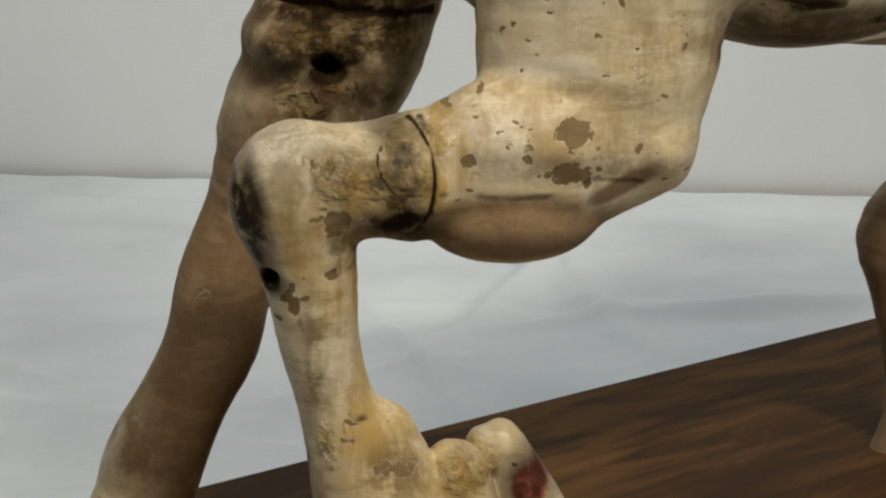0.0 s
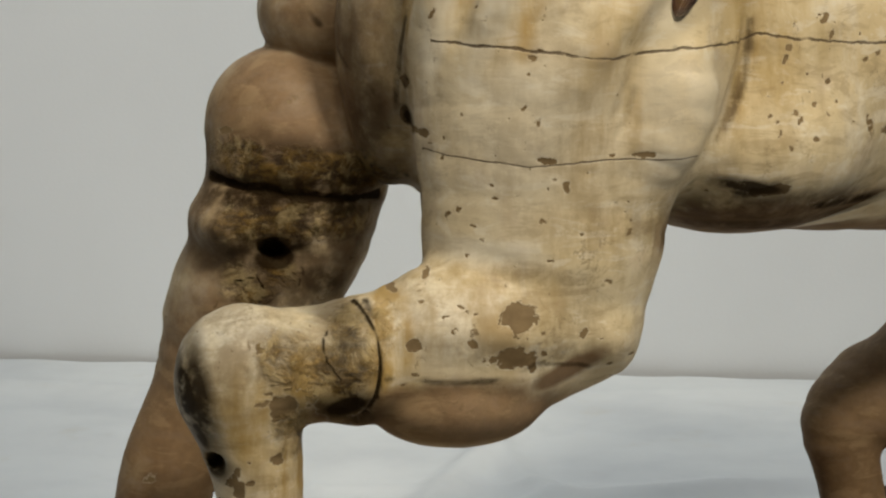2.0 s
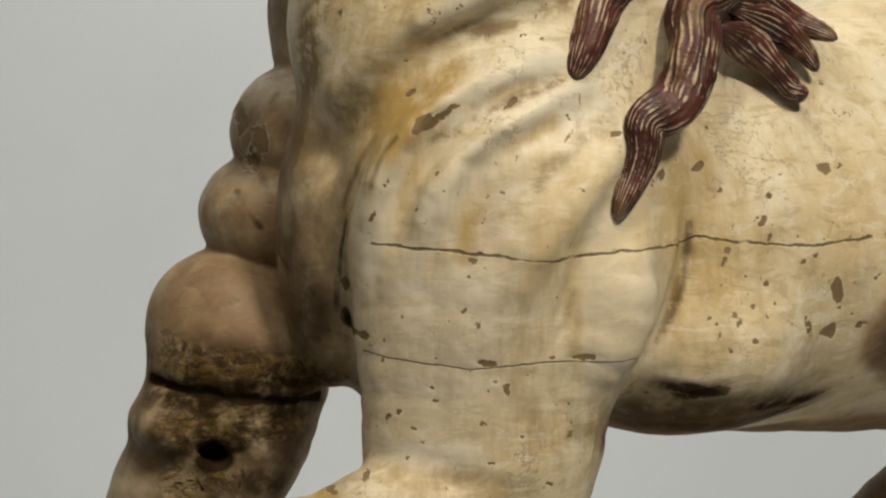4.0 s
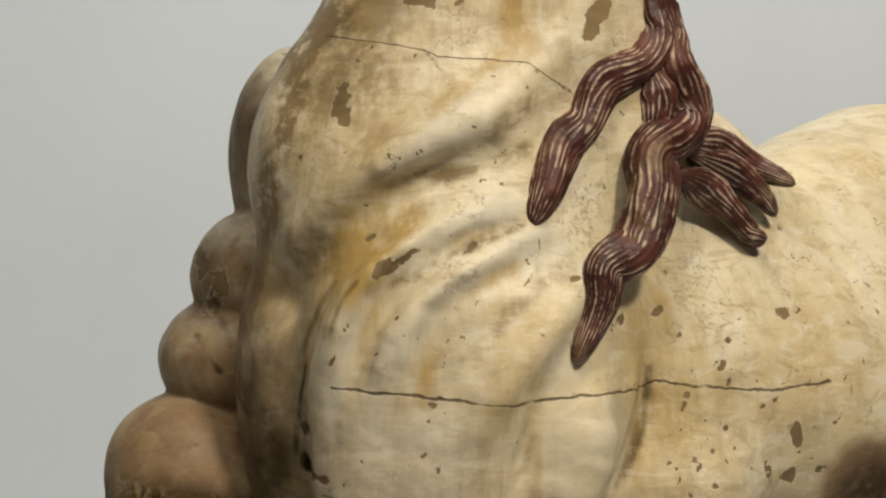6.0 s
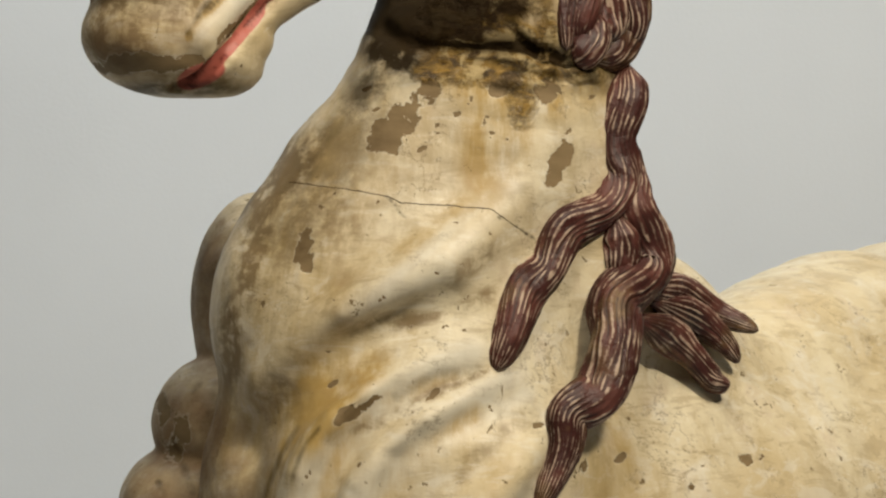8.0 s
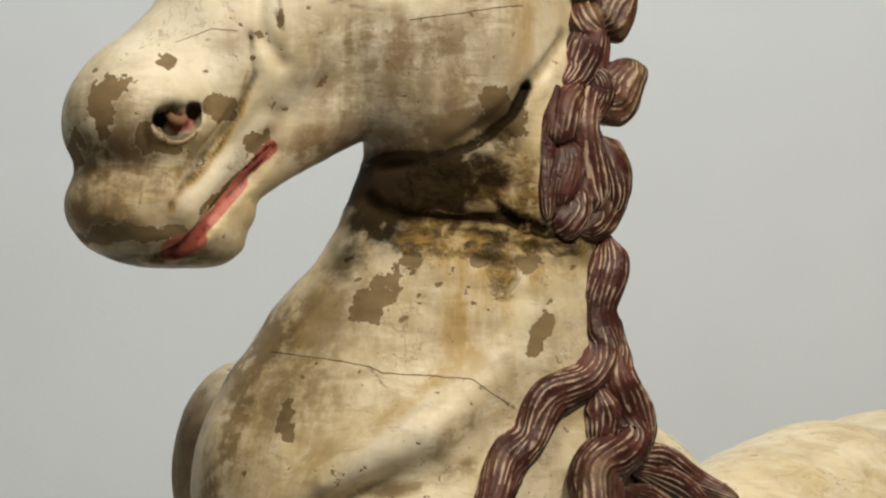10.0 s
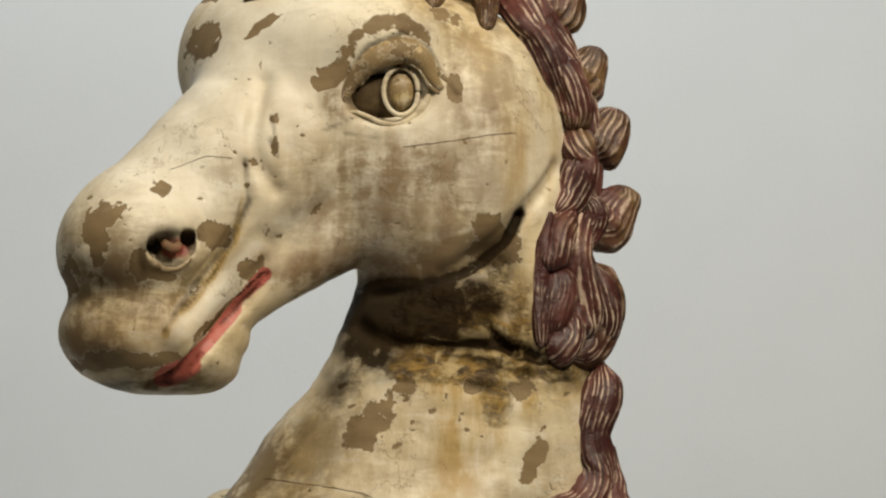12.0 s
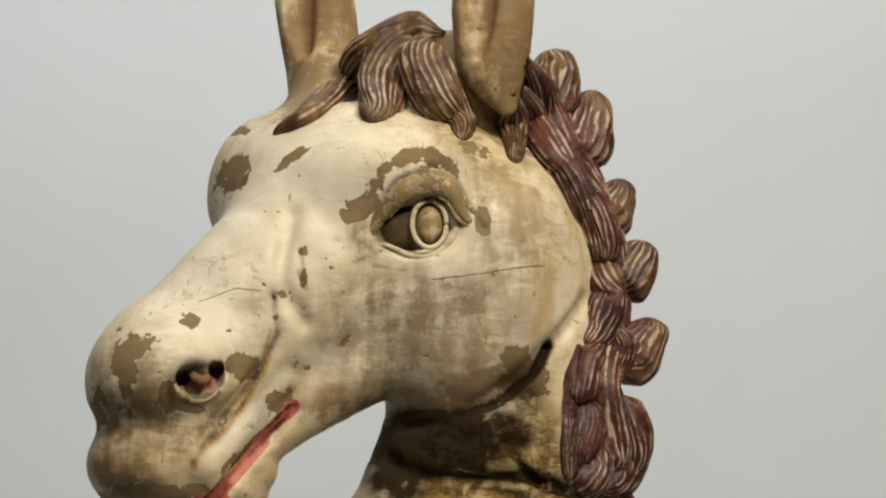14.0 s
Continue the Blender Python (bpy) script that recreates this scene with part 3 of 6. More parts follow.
# The front, in view, is cut finely; the hindquarters more coarsely.
set_grid(0.0023, (-0.34, -0.17, 0.09), (0.60, 0.66, 1.51))
carve_horse()
field[:, :, 0], field[-1], field[:, -1] = np.maximum(field[:, :, 0], 0.001), np.maximum(field[-1], 0.001), np.maximum(field[:, -1], 0.001)
verts, quads = surface()
set_grid(0.006, (0.585, 0.0, 0.09), (1.05, 0.95, 1.1))
carve_horse()
field[:, :, 0], field[0] = np.maximum(field[:, :, 0], 0.001), np.maximum(field[0], 0.001)
rear_verts, rear_quads = surface()
quads = np.concatenate([quads, rear_quads + len(verts)])
verts = np.vstack([verts, rear_verts])
verts = roughen(verts, quads)
del field
tags = {name: np.zeros(len(verts), dtype=np.float32) for name in ("bare", "ochre", "grime_shade", "red", "dry_shade", "dark", "white", "dirt_shade", "crust")}
tags["crack"] = np.full(len(verts), 0.05, dtype=np.float32)


def mark(name, centre, rx, rz, tilt, amount):
    """A soft-edged patch of wear, paint or painted shade on the side of the carving that faces -y."""
    x, z = verts[:, 0] - centre[0], verts[:, 2] - centre[2]
    c, s = math.cos(radians(tilt)), math.sin(radians(tilt))
    d = np.sqrt(((c * x + s * z) / rx) ** 2 + ((c * z - s * x) / rz) ** 2)
    soft = amount * np.clip(1.55 - d, 0, 1) * (np.abs(verts[:, 1] - centre[1]) < 0.075)
    tags[name] = np.maximum(tags[name], soft.astype(np.float32))


def stroke(name, line, wide, amount):
    """Dirt, stain, or painted shade and highlight drawn along a line on the surface."""
    best = np.full(len(verts), 9.0)
    p = np.array(line)
    for a, b in zip(p[:-1], p[1:]):
        u = b - a
        t = np.clip(((verts - a) @ u) / (u @ u + 1e-9), 0, 1)
        best = np.minimum(best, np.linalg.norm(verts - a - t[:, None] * u, axis=1))
    tags[name] = np.maximum(tags[name], (amount * np.clip(1.6 - best / wide, 0, 1)).astype(np.float32))


def crack(line, wide):
    """A crack along a board joint: the height above it, for the material to draw it."""
    xs, zs = [p[0] for p in line], [p[1] for p in line]
    d = (verts[:, 2] - np.interp(verts[:, 0], xs, zs)) * (0.0014 / wide)
    near = (verts[:, 0] > xs[0]) & (verts[:, 0] < xs[-1]) & (np.abs(d) < np.abs(tags["crack"])) & (verts[:, 1] < 0.2)
    tags["crack"] = np.where(near, d, tags["crack"]).astype(np.float32)


# bare wood where the paint has flaked
mark('bare', (0.109, 0.006, 0.955), 0.0185, 0.0096, 50, 1)
mark('bare', (0.099, 0.011, 0.945), 0.0113, 0.0113, 0, 1)
mark('bare', (0.097, 0.006, 0.939), 0.0136, 0.0088, 0, 1)
mark('bare', (0.127, 0.011, 0.974), 0.0097, 0.0088, 30, 1)
mark('bare', (0.221, 0.011, 0.926), 0.0064, 0.0145, -25, 1)
mark('bare', (0.039, 0.001, 0.865), 0.0052, 0.0104, -25, 1)
mark('bare', (0.042, -0.006, 0.851), 0.0036, 0.0088, -15, 1)
mark('bare', (0.181, 0.006, 0.982), 0.0144, 0.0072, 0, 1)
mark('bare', (0.212, 0.011, 0.976), 0.0097, 0.0072, 0, 1)
mark('bare', (0.068, -0.049, 0.748), 0.0109, 0.0047, 35, 1)
mark('bare', (0.127, -0.045, 0.761), 0.0055, 0.0023, 30, 1)
mark('bare', (0.378, 0.069, 0.615), 0.0058, 0.0108, 0, 1)
mark('bare', (0.373, 0.073, 0.585), 0.0066, 0.0041, 0, 1)
mark('bare', (0.323, 0.045, 0.689), 0.0033, 0.0033, 0, 1)
mark('bare', (0.369, 0.078, 0.705), 0.0058, 0.0058, 0, 1)
mark('bare', (0.274, 0.011, 0.549), 0.0201, 0.0040, 8, 1)
mark('bare', (-0.052, 0.124, 0.718), 0.0085, 0.0178, -20, 1)
mark('bare', (-0.066, 0.153, 0.740), 0.0052, 0.0129, 10, 1)
mark('bare', (0.013, -0.001, 0.632), 0.0032, 0.0040, 0, 1)
mark('bare', (0.013, 0.018, 0.605), 0.0040, 0.0073, 0, 1)
mark('bare', (0.091, -0.071, 0.474), 0.0123, 0.0093, 0, 1)
mark('bare', (0.085, -0.078, 0.444), 0.0223, 0.0077, 0, 1)
mark('bare', (-0.072, -0.093, 0.416), 0.0099, 0.0099, 0, 1)
mark('bare', (0.139, -0.054, 0.460), 0.0035, 0.0039, 0, 1)
mark('bare', (0.059, -0.083, 0.457), 0.0031, 0.0031, 0, 1)
mark('bare', (0.018, -0.081, 0.457), 0.0058, 0.0054, 0, 1)
mark('bare', (-0.067, -0.078, 0.267), 0.0046, 0.0023, -20, 1)
mark('bare', (-0.105, -0.083, 0.352), 0.0038, 0.0054, 0, 1)
mark('bare', (-0.037, -0.083, 0.414), 0.0230, 0.0115, -20, 1)
mark('bare', (0.327, 0.054, 0.534), 0.0164, 0.0033, 0, 1)
mark('bare', (0.378, 0.069, 0.615), 0.0050, 0.0124, 0, 1)
mark('bare', (0.079, -0.049, 0.752), 0.0156, 0.0039, 35, 1)
mark('bare', (0.113, -0.071, 0.583), 0.0062, 0.0023, 0, 1)
mark('bare', (0.125, -0.061, 0.564), 0.0035, 0.0054, 0, 1)
mark('bare', (0.102, -0.008, 1.232), 0.0239, 0.0064, 32, 1)
mark('bare', (0.085, -0.006, 1.216), 0.0160, 0.0064, 45, 1)
mark('bare', (0.131, -0.006, 1.233), 0.0175, 0.0064, -30, 1)
mark('bare', (0.072, -0.001, 1.200), 0.0184, 0.0088, 38, 1)
mark('bare', (-0.082, -0.035, 1.093), 0.0141, 0.0102, 30, 1)
mark('bare', (-0.089, -0.037, 1.077), 0.0079, 0.0157, 0, 1)
mark('bare', (-0.005, -0.013, 1.080), 0.0143, 0.0095, -20, 1)
mark('bare', (-0.057, -0.042, 1.057), 0.0102, 0.0117, 0, 1)
mark('bare', (-0.018, 0.066, 1.233), 0.0116, 0.0165, -30, 1)
mark('bare', (-0.017, 0.100, 1.272), 0.0126, 0.0050, -25, 1)
mark('bare', (-0.045, -0.023, 1.113), 0.0095, 0.0071, 0, 1)
mark('bare', (0.027, 0.025, 1.239), 0.0186, 0.0041, 38, 1)
mark('bare', (0.019, 0.004, 1.058), 0.0088, 0.0104, 35, 1)
mark('bare', (-0.076, -0.025, 0.991), 0.0355, 0.0063, 0, 1)
mark('bare', (-0.039, -0.032, 0.993), 0.0094, 0.0055, 0, 1)
mark('bare', (-0.000, -0.001, 1.027), 0.0280, 0.0032, 45, 1)
mark('bare', (-0.108, -0.011, 1.055), 0.0064, 0.0159, 0, 1)
mark('bare', (0.034, -0.008, 1.146), 0.0032, 0.0096, 0, 1)
mark('bare', (0.034, -0.006, 1.165), 0.0040, 0.0040, 0, 1)
mark('bare', (0.164, 0.001, 1.190), 0.0056, 0.0088, 0, 1)
mark('bare', (0.195, 0.018, 1.078), 0.0161, 0.0202, 0, 1)
mark('bare', (0.104, 0.016, 1.187), 0.0137, 0.0121, 0, 1)
for _ in range(90):  # small flakes scattered over the near side
    spot = verts[random.randrange(len(verts))]
    if spot[1] < 0.1:
        size = random.uniform(0.0012, 0.0042)
        mark("bare", spot, size * random.uniform(1.2, 3.2), size, random.uniform(-30, 60), random.uniform(0.7, 1.0))
# ochre stains and varnish
mark('ochre', (0.194, 0.006, 0.982), 0.0441, 0.0241, 0, 1.9)
mark('ochre', (0.173, 0.001, 0.946), 0.0200, 0.0480, -12, 1.3)
mark('ochre', (0.056, -0.023, 0.782), 0.0237, 0.0237, 0, 1)
mark('ochre', (0.045, -0.025, 0.753), 0.0316, 0.0276, 30, 1.3)
mark('ochre', (0.269, 0.013, 0.672), 0.0242, 0.0805, 0, 0.6)
mark('ochre', (0.166, -0.057, 0.601), 0.0155, 0.0350, -20, 0.5)
mark('ochre', (0.003, -0.081, 0.455), 0.0154, 0.0345, 0, 1.5)
mark('ochre', (-0.073, -0.081, 0.363), 0.0154, 0.0230, 0, 1.2)
mark('ochre', (-0.056, -0.093, 0.438), 0.0229, 0.0153, 0, 1.1)
mark('ochre', (0.191, 0.016, 1.004), 0.0645, 0.0323, 0, 1.9)
mark('ochre', (0.211, 0.018, 1.078), 0.0161, 0.0484, 0, 0.4)
mark('ochre', (0.157, 0.006, 1.084), 0.0160, 0.0281, 0, 0.4)
mark('ochre', (-0.005, -0.008, 1.065), 0.0080, 0.0279, -30, 0.6)
mark('ochre', (0.033, 0.016, 0.889), 0.0363, 0.0242, 0, 0.4)
mark('ochre', (0.174, 0.023, 1.340), 0.0464, 0.0785, 0, 1.6)
mark('dirt_shade', (0.174, 0.023, 1.330), 0.0464, 0.0785, 0, 1.3)
mark('ochre', (0.052, 0.134, 1.345), 0.0484, 0.0712, 0, 1.6)
mark('dirt_shade', (0.052, 0.134, 1.345), 0.0464, 0.0785, 0, 1.2)
mark('ochre', (0.006, 0.013, 0.758), 0.0443, 0.1208, 0, 0.45)
mark('ochre', (0.073, 0.011, 0.921), 0.0483, 0.0804, -30, 0.55)
mark('ochre', (0.030, -0.001, 0.839), 0.0480, 0.0560, 0, 0.5)
mark('ochre', (-0.087, -0.095, 0.407), 0.0457, 0.0419, 0, 0.8)
mark('ochre', (0.046, -0.078, 0.478), 0.0615, 0.0307, 0, 0.7)
mark('ochre', (-0.051, -0.071, 0.260), 0.0270, 0.0463, 0, 1)
mark('ochre', (0.067, -0.001, 1.164), 0.1199, 0.0480, 20, 0.25)
mark('ochre', (-0.071, -0.035, 1.018), 0.0472, 0.0314, 0, 0.45)
mark('ochre', (0.150, -0.069, 0.634), 0.0232, 0.0927, -15, 0.45)
mark('ochre', (0.057, -0.059, 0.673), 0.0233, 0.0543, -15, 0.4)
# grime, with shade painted into throat, nostril, belly and the knee's left side
mark('grime_shade', (0.114, 0.030, 1.020), 0.0487, 0.0244, 0, 0.9)
mark('grime_shade', (0.254, 0.035, 0.992), 0.0366, 0.0147, 10, 0.9)
mark('grime_shade', (-0.069, 0.064, 0.543), 0.0826, 0.0165, 6, 1)
mark('grime_shade', (-0.083, 0.085, 0.502), 0.0626, 0.0292, 0, 0.8)
mark('grime_shade', (-0.082, 0.066, 0.568), 0.0620, 0.0149, 0, 0.8)
mark('grime_shade', (-0.134, -0.093, 0.415), 0.0130, 0.0458, 10, 0.9)
mark('grime_shade', (-0.025, -0.081, 0.411), 0.0269, 0.0115, -10, 0.8)
mark('grime_shade', (-0.121, -0.059, 0.370), 0.0116, 0.0101, 0, 1)
mark('grime_shade', (0.190, 0.013, 1.053), 0.0242, 0.0161, 0, 0.8)
mark('grime_shade', (0.118, 0.025, 1.020), 0.0365, 0.0243, 0, 1)
mark('grime_shade', (-0.036, -0.069, 0.477), 0.0232, 0.0077, -5, 0.7)
mark('grime_shade', (0.281, 0.025, 0.534), 0.0972, 0.0162, 0, 0.7)
mark('grime_shade', (0.263, 0.011, 0.549), 0.0225, 0.0072, 12, 1)
mark('grime_shade', (0.351, 0.100, 0.528), 0.0252, 0.0059, 0, 1)
mark('grime_shade', (0.150, 0.013, 1.020), 0.0684, 0.0242, 0, 0.7)
mark('grime_shade', (0.110, 0.037, 1.035), 0.0326, 0.0204, 0, 1)
mark('grime_shade', (-0.081, -0.030, 1.042), 0.0315, 0.0236, 0, 0.4)
mark('grime_shade', (0.057, 0.018, 0.921), 0.0242, 0.0646, -35, 0.5)
mark('grime_shade', (-0.019, 0.035, 0.671), 0.0244, 0.1058, 0, 0.3)
mark('grime_shade', (-0.038, -0.013, 1.072), 0.0119, 0.0079, 0, 1)
mark('grime_shade', (0.061, -0.020, 0.204), 0.0198, 0.0238, 0, 0.9)
mark('grime_shade', (-0.076, 0.066, 0.462), 0.0413, 0.0289, 0, 0.7)
mark('grime_shade', (-0.030, -0.090, 0.445), 0.0168, 0.0382, 0, 0.55)
mark('grime_shade', (-0.086, -0.095, 0.455), 0.0419, 0.0267, 0, 0.3)
mark('grime_shade', (-0.065, -0.071, 0.393), 0.0154, 0.0231, 0, 0.5)
mark('grime_shade', (0.010, 0.030, 0.594), 0.0081, 0.0974, 0, 0.4)
mark('grime_shade', (0.085, -0.078, 0.450), 0.0692, 0.0100, -6, 0.5)
# red paint
stroke('red', [(0.028, 0.007, 1.055), (0.016, 0.005, 1.041), (0.000, 0.000, 1.020), (-0.016, -0.014, 1.000), (-0.029, -0.013, 0.986)], 0.0048, 1)
mark('red', (-0.033, -0.008, 0.983), 0.0175, 0.0072, 20, 1)
mark('red', (0.062, -0.020, 0.200), 0.0190, 0.0220, 0, 0.62)
mark('dark', (0.062, -0.020, 0.200), 0.0200, 0.0238, 0, 0.75)
mark('red', (-0.035, -0.018, 1.070), 0.0160, 0.0120, 0, 0.58)
mark('dark', (-0.036, -0.018, 1.070), 0.0170, 0.0130, 0, 0.6)
# dry raw wood; on the far chest and shoulder shade is painted in too
mark('dry_shade', (0.046, -0.083, 0.401), 0.0805, 0.0199, 0, 1)
mark('dry_shade', (-0.033, -0.078, 0.408), 0.0231, 0.0115, 0, 0.8)
mark('dry_shade', (0.379, 0.348, 0.280), 0.0610, 0.1033, 0, 1)
mark('dry_shade', (0.394, 0.352, 0.121), 0.0706, 0.1035, 0, 1)
mark('dry_shade', (0.498, 0.360, 0.369), 0.1085, 0.0802, 0, 1)
mark('dry_shade', (-0.074, -0.032, 1.003), 0.0472, 0.0275, 0, 0.4)
mark('dry_shade', (0.126, 0.001, 1.112), 0.0280, 0.0440, 0, 0.32)
mark('dry_shade', (0.068, 0.013, 1.100), 0.0105, 0.0443, 0, 0.3)
mark('dry_shade', (0.109, 0.028, 1.069), 0.0608, 0.0162, 0, 0.25)
mark('dry_shade', (0.156, 0.001, 1.100), 0.0096, 0.0320, 0, 0.4)
mark('dry_shade', (0.193, 0.004, 1.150), 0.0441, 0.0681, 0, 0.28)
mark('dry_shade', (0.085, 0.030, 1.061), 0.0731, 0.0162, 0, 0.45)
mark('dry_shade', (-0.081, -0.025, 1.039), 0.0395, 0.0276, 0, 0.3)
mark('dry_shade', (-0.156, 0.085, 0.328), 0.0667, 0.1752, -18, 0.55)
mark('dry_shade', (-0.092, 0.064, 0.522), 0.1073, 0.0908, 0, 0.6)
mark('dry_shade', (-0.069, 0.088, 0.616), 0.0877, 0.0710, 0, 0.5)
mark('dry_shade', (-0.019, 0.045, 0.716), 0.0450, 0.1063, 0, 0.2)
mark('dry_shade', (0.433, 0.300, 0.267), 0.1058, 0.1932, 0, 1)
mark('dry_shade', (0.399, 0.220, 0.483), 0.2131, 0.0222, 0, 0.8)
mark('dry_shade', (0.178, 0.018, 1.327), 0.0444, 0.0686, 0, 0.45)
mark('dry_shade', (0.051, 0.134, 1.350), 0.0469, 0.0640, 0, 0.45)
mark('dry_shade', (0.182, 0.011, 1.020), 0.0804, 0.0362, 0, 0.5)
# dark residue of old varnish; shade painted under jaw, muzzle and belly, beside knee
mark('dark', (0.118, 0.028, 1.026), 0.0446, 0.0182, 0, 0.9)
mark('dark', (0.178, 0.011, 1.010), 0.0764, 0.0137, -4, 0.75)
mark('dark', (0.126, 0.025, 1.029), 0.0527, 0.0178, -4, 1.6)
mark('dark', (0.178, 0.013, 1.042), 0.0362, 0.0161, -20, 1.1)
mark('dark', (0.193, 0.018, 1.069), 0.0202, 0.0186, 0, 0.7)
mark('dark', (-0.051, -0.001, 0.974), 0.0520, 0.0048, 0, 0.8)
mark('dark', (-0.069, 0.061, 0.550), 0.0783, 0.0190, 4, 0.85)
mark('dark', (-0.078, 0.061, 0.512), 0.0618, 0.0247, 0, 0.6)
mark('dark', (0.288, 0.049, 0.518), 0.1025, 0.0074, 0, 0.8)
mark('dark', (-0.131, -0.095, 0.423), 0.0114, 0.0419, 8, 1)
mark('dark', (-0.036, -0.066, 0.478), 0.0232, 0.0062, -5, 0.7)
mark('dark', (0.103, 0.016, 1.182), 0.0137, 0.0105, 0, 1)
mark('dark', (-0.019, -0.071, 0.404), 0.0154, 0.0100, 0, 0.8)
mark('dark', (0.106, 0.037, 1.024), 0.0285, 0.0244, -40, 0.7)
# far chest folds and shoulder: brown wood, darkened further by painted shade
mark('dry_shade', (-0.028, 0.150, 0.815), 0.0258, 0.0688, 0, 0.6)
mark('dry_shade', (-0.049, 0.122, 0.722), 0.0339, 0.0424, 0, 0.45)
mark('dry_shade', (-0.070, 0.109, 0.668), 0.0380, 0.0464, 0, 0.45)
mark('dry_shade', (-0.090, 0.081, 0.596), 0.0707, 0.0583, 0, 0.5)
mark('dry_shade', (-0.082, 0.064, 0.518), 0.0743, 0.0371, 0, 0.6)
# whiter paint on the head; highlights painted in white along the ridges
mark('white', (0.034, 0.006, 1.193), 0.0802, 0.0762, 0, 1)
mark('white', (-0.022, -0.011, 1.133), 0.0597, 0.0477, 40, 1)
mark('white', (0.052, 0.011, 1.075), 0.0563, 0.0362, 0, 0.4)
mark('white', (-0.005, -0.006, 1.041), 0.0120, 0.0479, -42, 1)
mark('white', (0.103, -0.071, 0.607), 0.0694, 0.0656, 0, 0.7)
mark('white', (0.190, -0.054, 0.604), 0.0272, 0.0467, 0, 0.6)
stroke('white', [(0.029, -0.037, 0.647), (0.045, -0.045, 0.707), (0.086, -0.047, 0.753), (0.159, -0.045, 0.791)], 0.0104, 1)
stroke('white', [(0.060, -0.061, 0.641), (0.081, -0.066, 0.700), (0.127, -0.054, 0.738), (0.182, -0.042, 0.771)], 0.0104, 0.9)
stroke('white', [(0.072, -0.042, 0.814), (0.134, -0.042, 0.854), (0.184, -0.008, 0.905)], 0.0120, 0.6)
# ochre in grooves, dark strokes in creases; shade painted at jaw, shoulder and knee
stroke('ochre', [(0.045, -0.035, 0.674), (0.064, -0.042, 0.721), (0.103, -0.047, 0.761), (0.167, -0.032, 0.780)], 0.0072, 0.8)
stroke('ochre', [(0.095, -0.054, 0.656), (0.108, -0.057, 0.715), (0.159, -0.042, 0.747)], 0.0072, 0.8)
stroke('dark', [(0.103, -0.047, 0.761), (0.131, -0.045, 0.777), (0.159, -0.035, 0.780)], 0.0032, 0.35)
stroke('dark', [(0.069, -0.025, 0.800), (0.108, -0.025, 0.818)], 0.0040, 0.3)
stroke('dark', [(0.013, -0.008, 1.134), (0.016, -0.008, 1.105), (0.003, -0.008, 1.077), (-0.017, -0.013, 1.052), (-0.041, -0.035, 1.011)], 0.0024, 0.75)
stroke('dark', [(0.082, 0.006, 1.178), (0.087, -0.001, 1.200), (0.101, -0.008, 1.218), (0.124, -0.006, 1.228), (0.144, 0.001, 1.218), (0.155, 0.004, 1.199), (0.165, 0.001, 1.186)], 0.0024, 0.8)
stroke('dark', [(0.069, -0.001, 1.158), (0.089, 0.001, 1.167)], 0.0016, 0.7)
stroke('dark', [(0.091, 0.011, 1.176), (0.108, 0.011, 1.170)], 0.0028, 0.8)
stroke('dark', [(0.211, 0.020, 1.103), (0.201, 0.023, 1.080), (0.176, 0.018, 1.060), (0.142, 0.023, 1.045), (0.106, 0.045, 1.043)], 0.0048, 1.5)
stroke('dark', [(0.084, 0.000, 1.042), (0.110, 0.035, 1.027), (0.150, 0.013, 1.018), (0.182, 0.016, 1.008), (0.215, 0.018, 1.002), (0.259, 0.042, 0.998)], 0.0064, 1.6)
stroke('dark', [(0.028, 0.013, 1.053), (0.004, 0.004, 1.026), (-0.020, -0.013, 1.000), (-0.043, -0.006, 0.981)], 0.0016, 0.9)
stroke('dark', [(-0.134, 0.105, 0.548), (-0.099, 0.073, 0.541), (-0.061, 0.066, 0.537), (-0.024, 0.081, 0.534), (0.001, 0.000, 0.553)], 0.0048, 1)
stroke('dark', [(-0.016, -0.054, 0.484), (-0.006, -0.073, 0.465), (-0.006, -0.081, 0.435), (-0.013, -0.078, 0.410), (-0.029, -0.059, 0.397)], 0.0024, 1)
stroke('dark', [(-0.045, -0.073, 0.470), (-0.046, -0.085, 0.456), (-0.038, -0.090, 0.443)], 0.0012, 0.8)
stroke('dark', [(-0.038, 0.000, 0.791), (-0.037, 0.126, 0.760), (-0.054, 0.129, 0.713), (-0.041, 0.100, 0.682), (-0.023, 0.037, 0.651), (-0.003, 0.028, 0.615)], 0.0028, 0.5)
stroke('dark', [(-0.014, 0.037, 0.826), (-0.024, 0.124, 0.760), (-0.027, 0.057, 0.702), (-0.019, 0.035, 0.655), (0.001, 0.028, 0.606)], 0.0032, 0.35)
stroke('dark', [(0.013, -0.006, 0.675), (0.008, 0.023, 0.615), (0.015, 0.061, 0.556)], 0.0040, 0.9)
stroke('dark', [(0.259, 0.013, 0.672), (0.257, 0.013, 0.631), (0.240, 0.006, 0.583), (0.217, 0.016, 0.549)], 0.0028, 0.6)
stroke('ochre', [(0.013, -0.006, 0.675), (0.025, -0.018, 0.720), (0.053, -0.032, 0.753), (0.084, -0.037, 0.781)], 0.0136, 1)
stroke('ochre', [(0.185, 0.006, 0.982), (0.181, 0.001, 0.933), (0.152, -0.013, 0.889), (0.111, -0.030, 0.857)], 0.0120, 0.6)
stroke('ochre', [(0.268, 0.037, 0.797), (0.265, 0.030, 0.728), (0.261, 0.013, 0.656), (0.253, 0.011, 0.615)], 0.0104, 0.7)
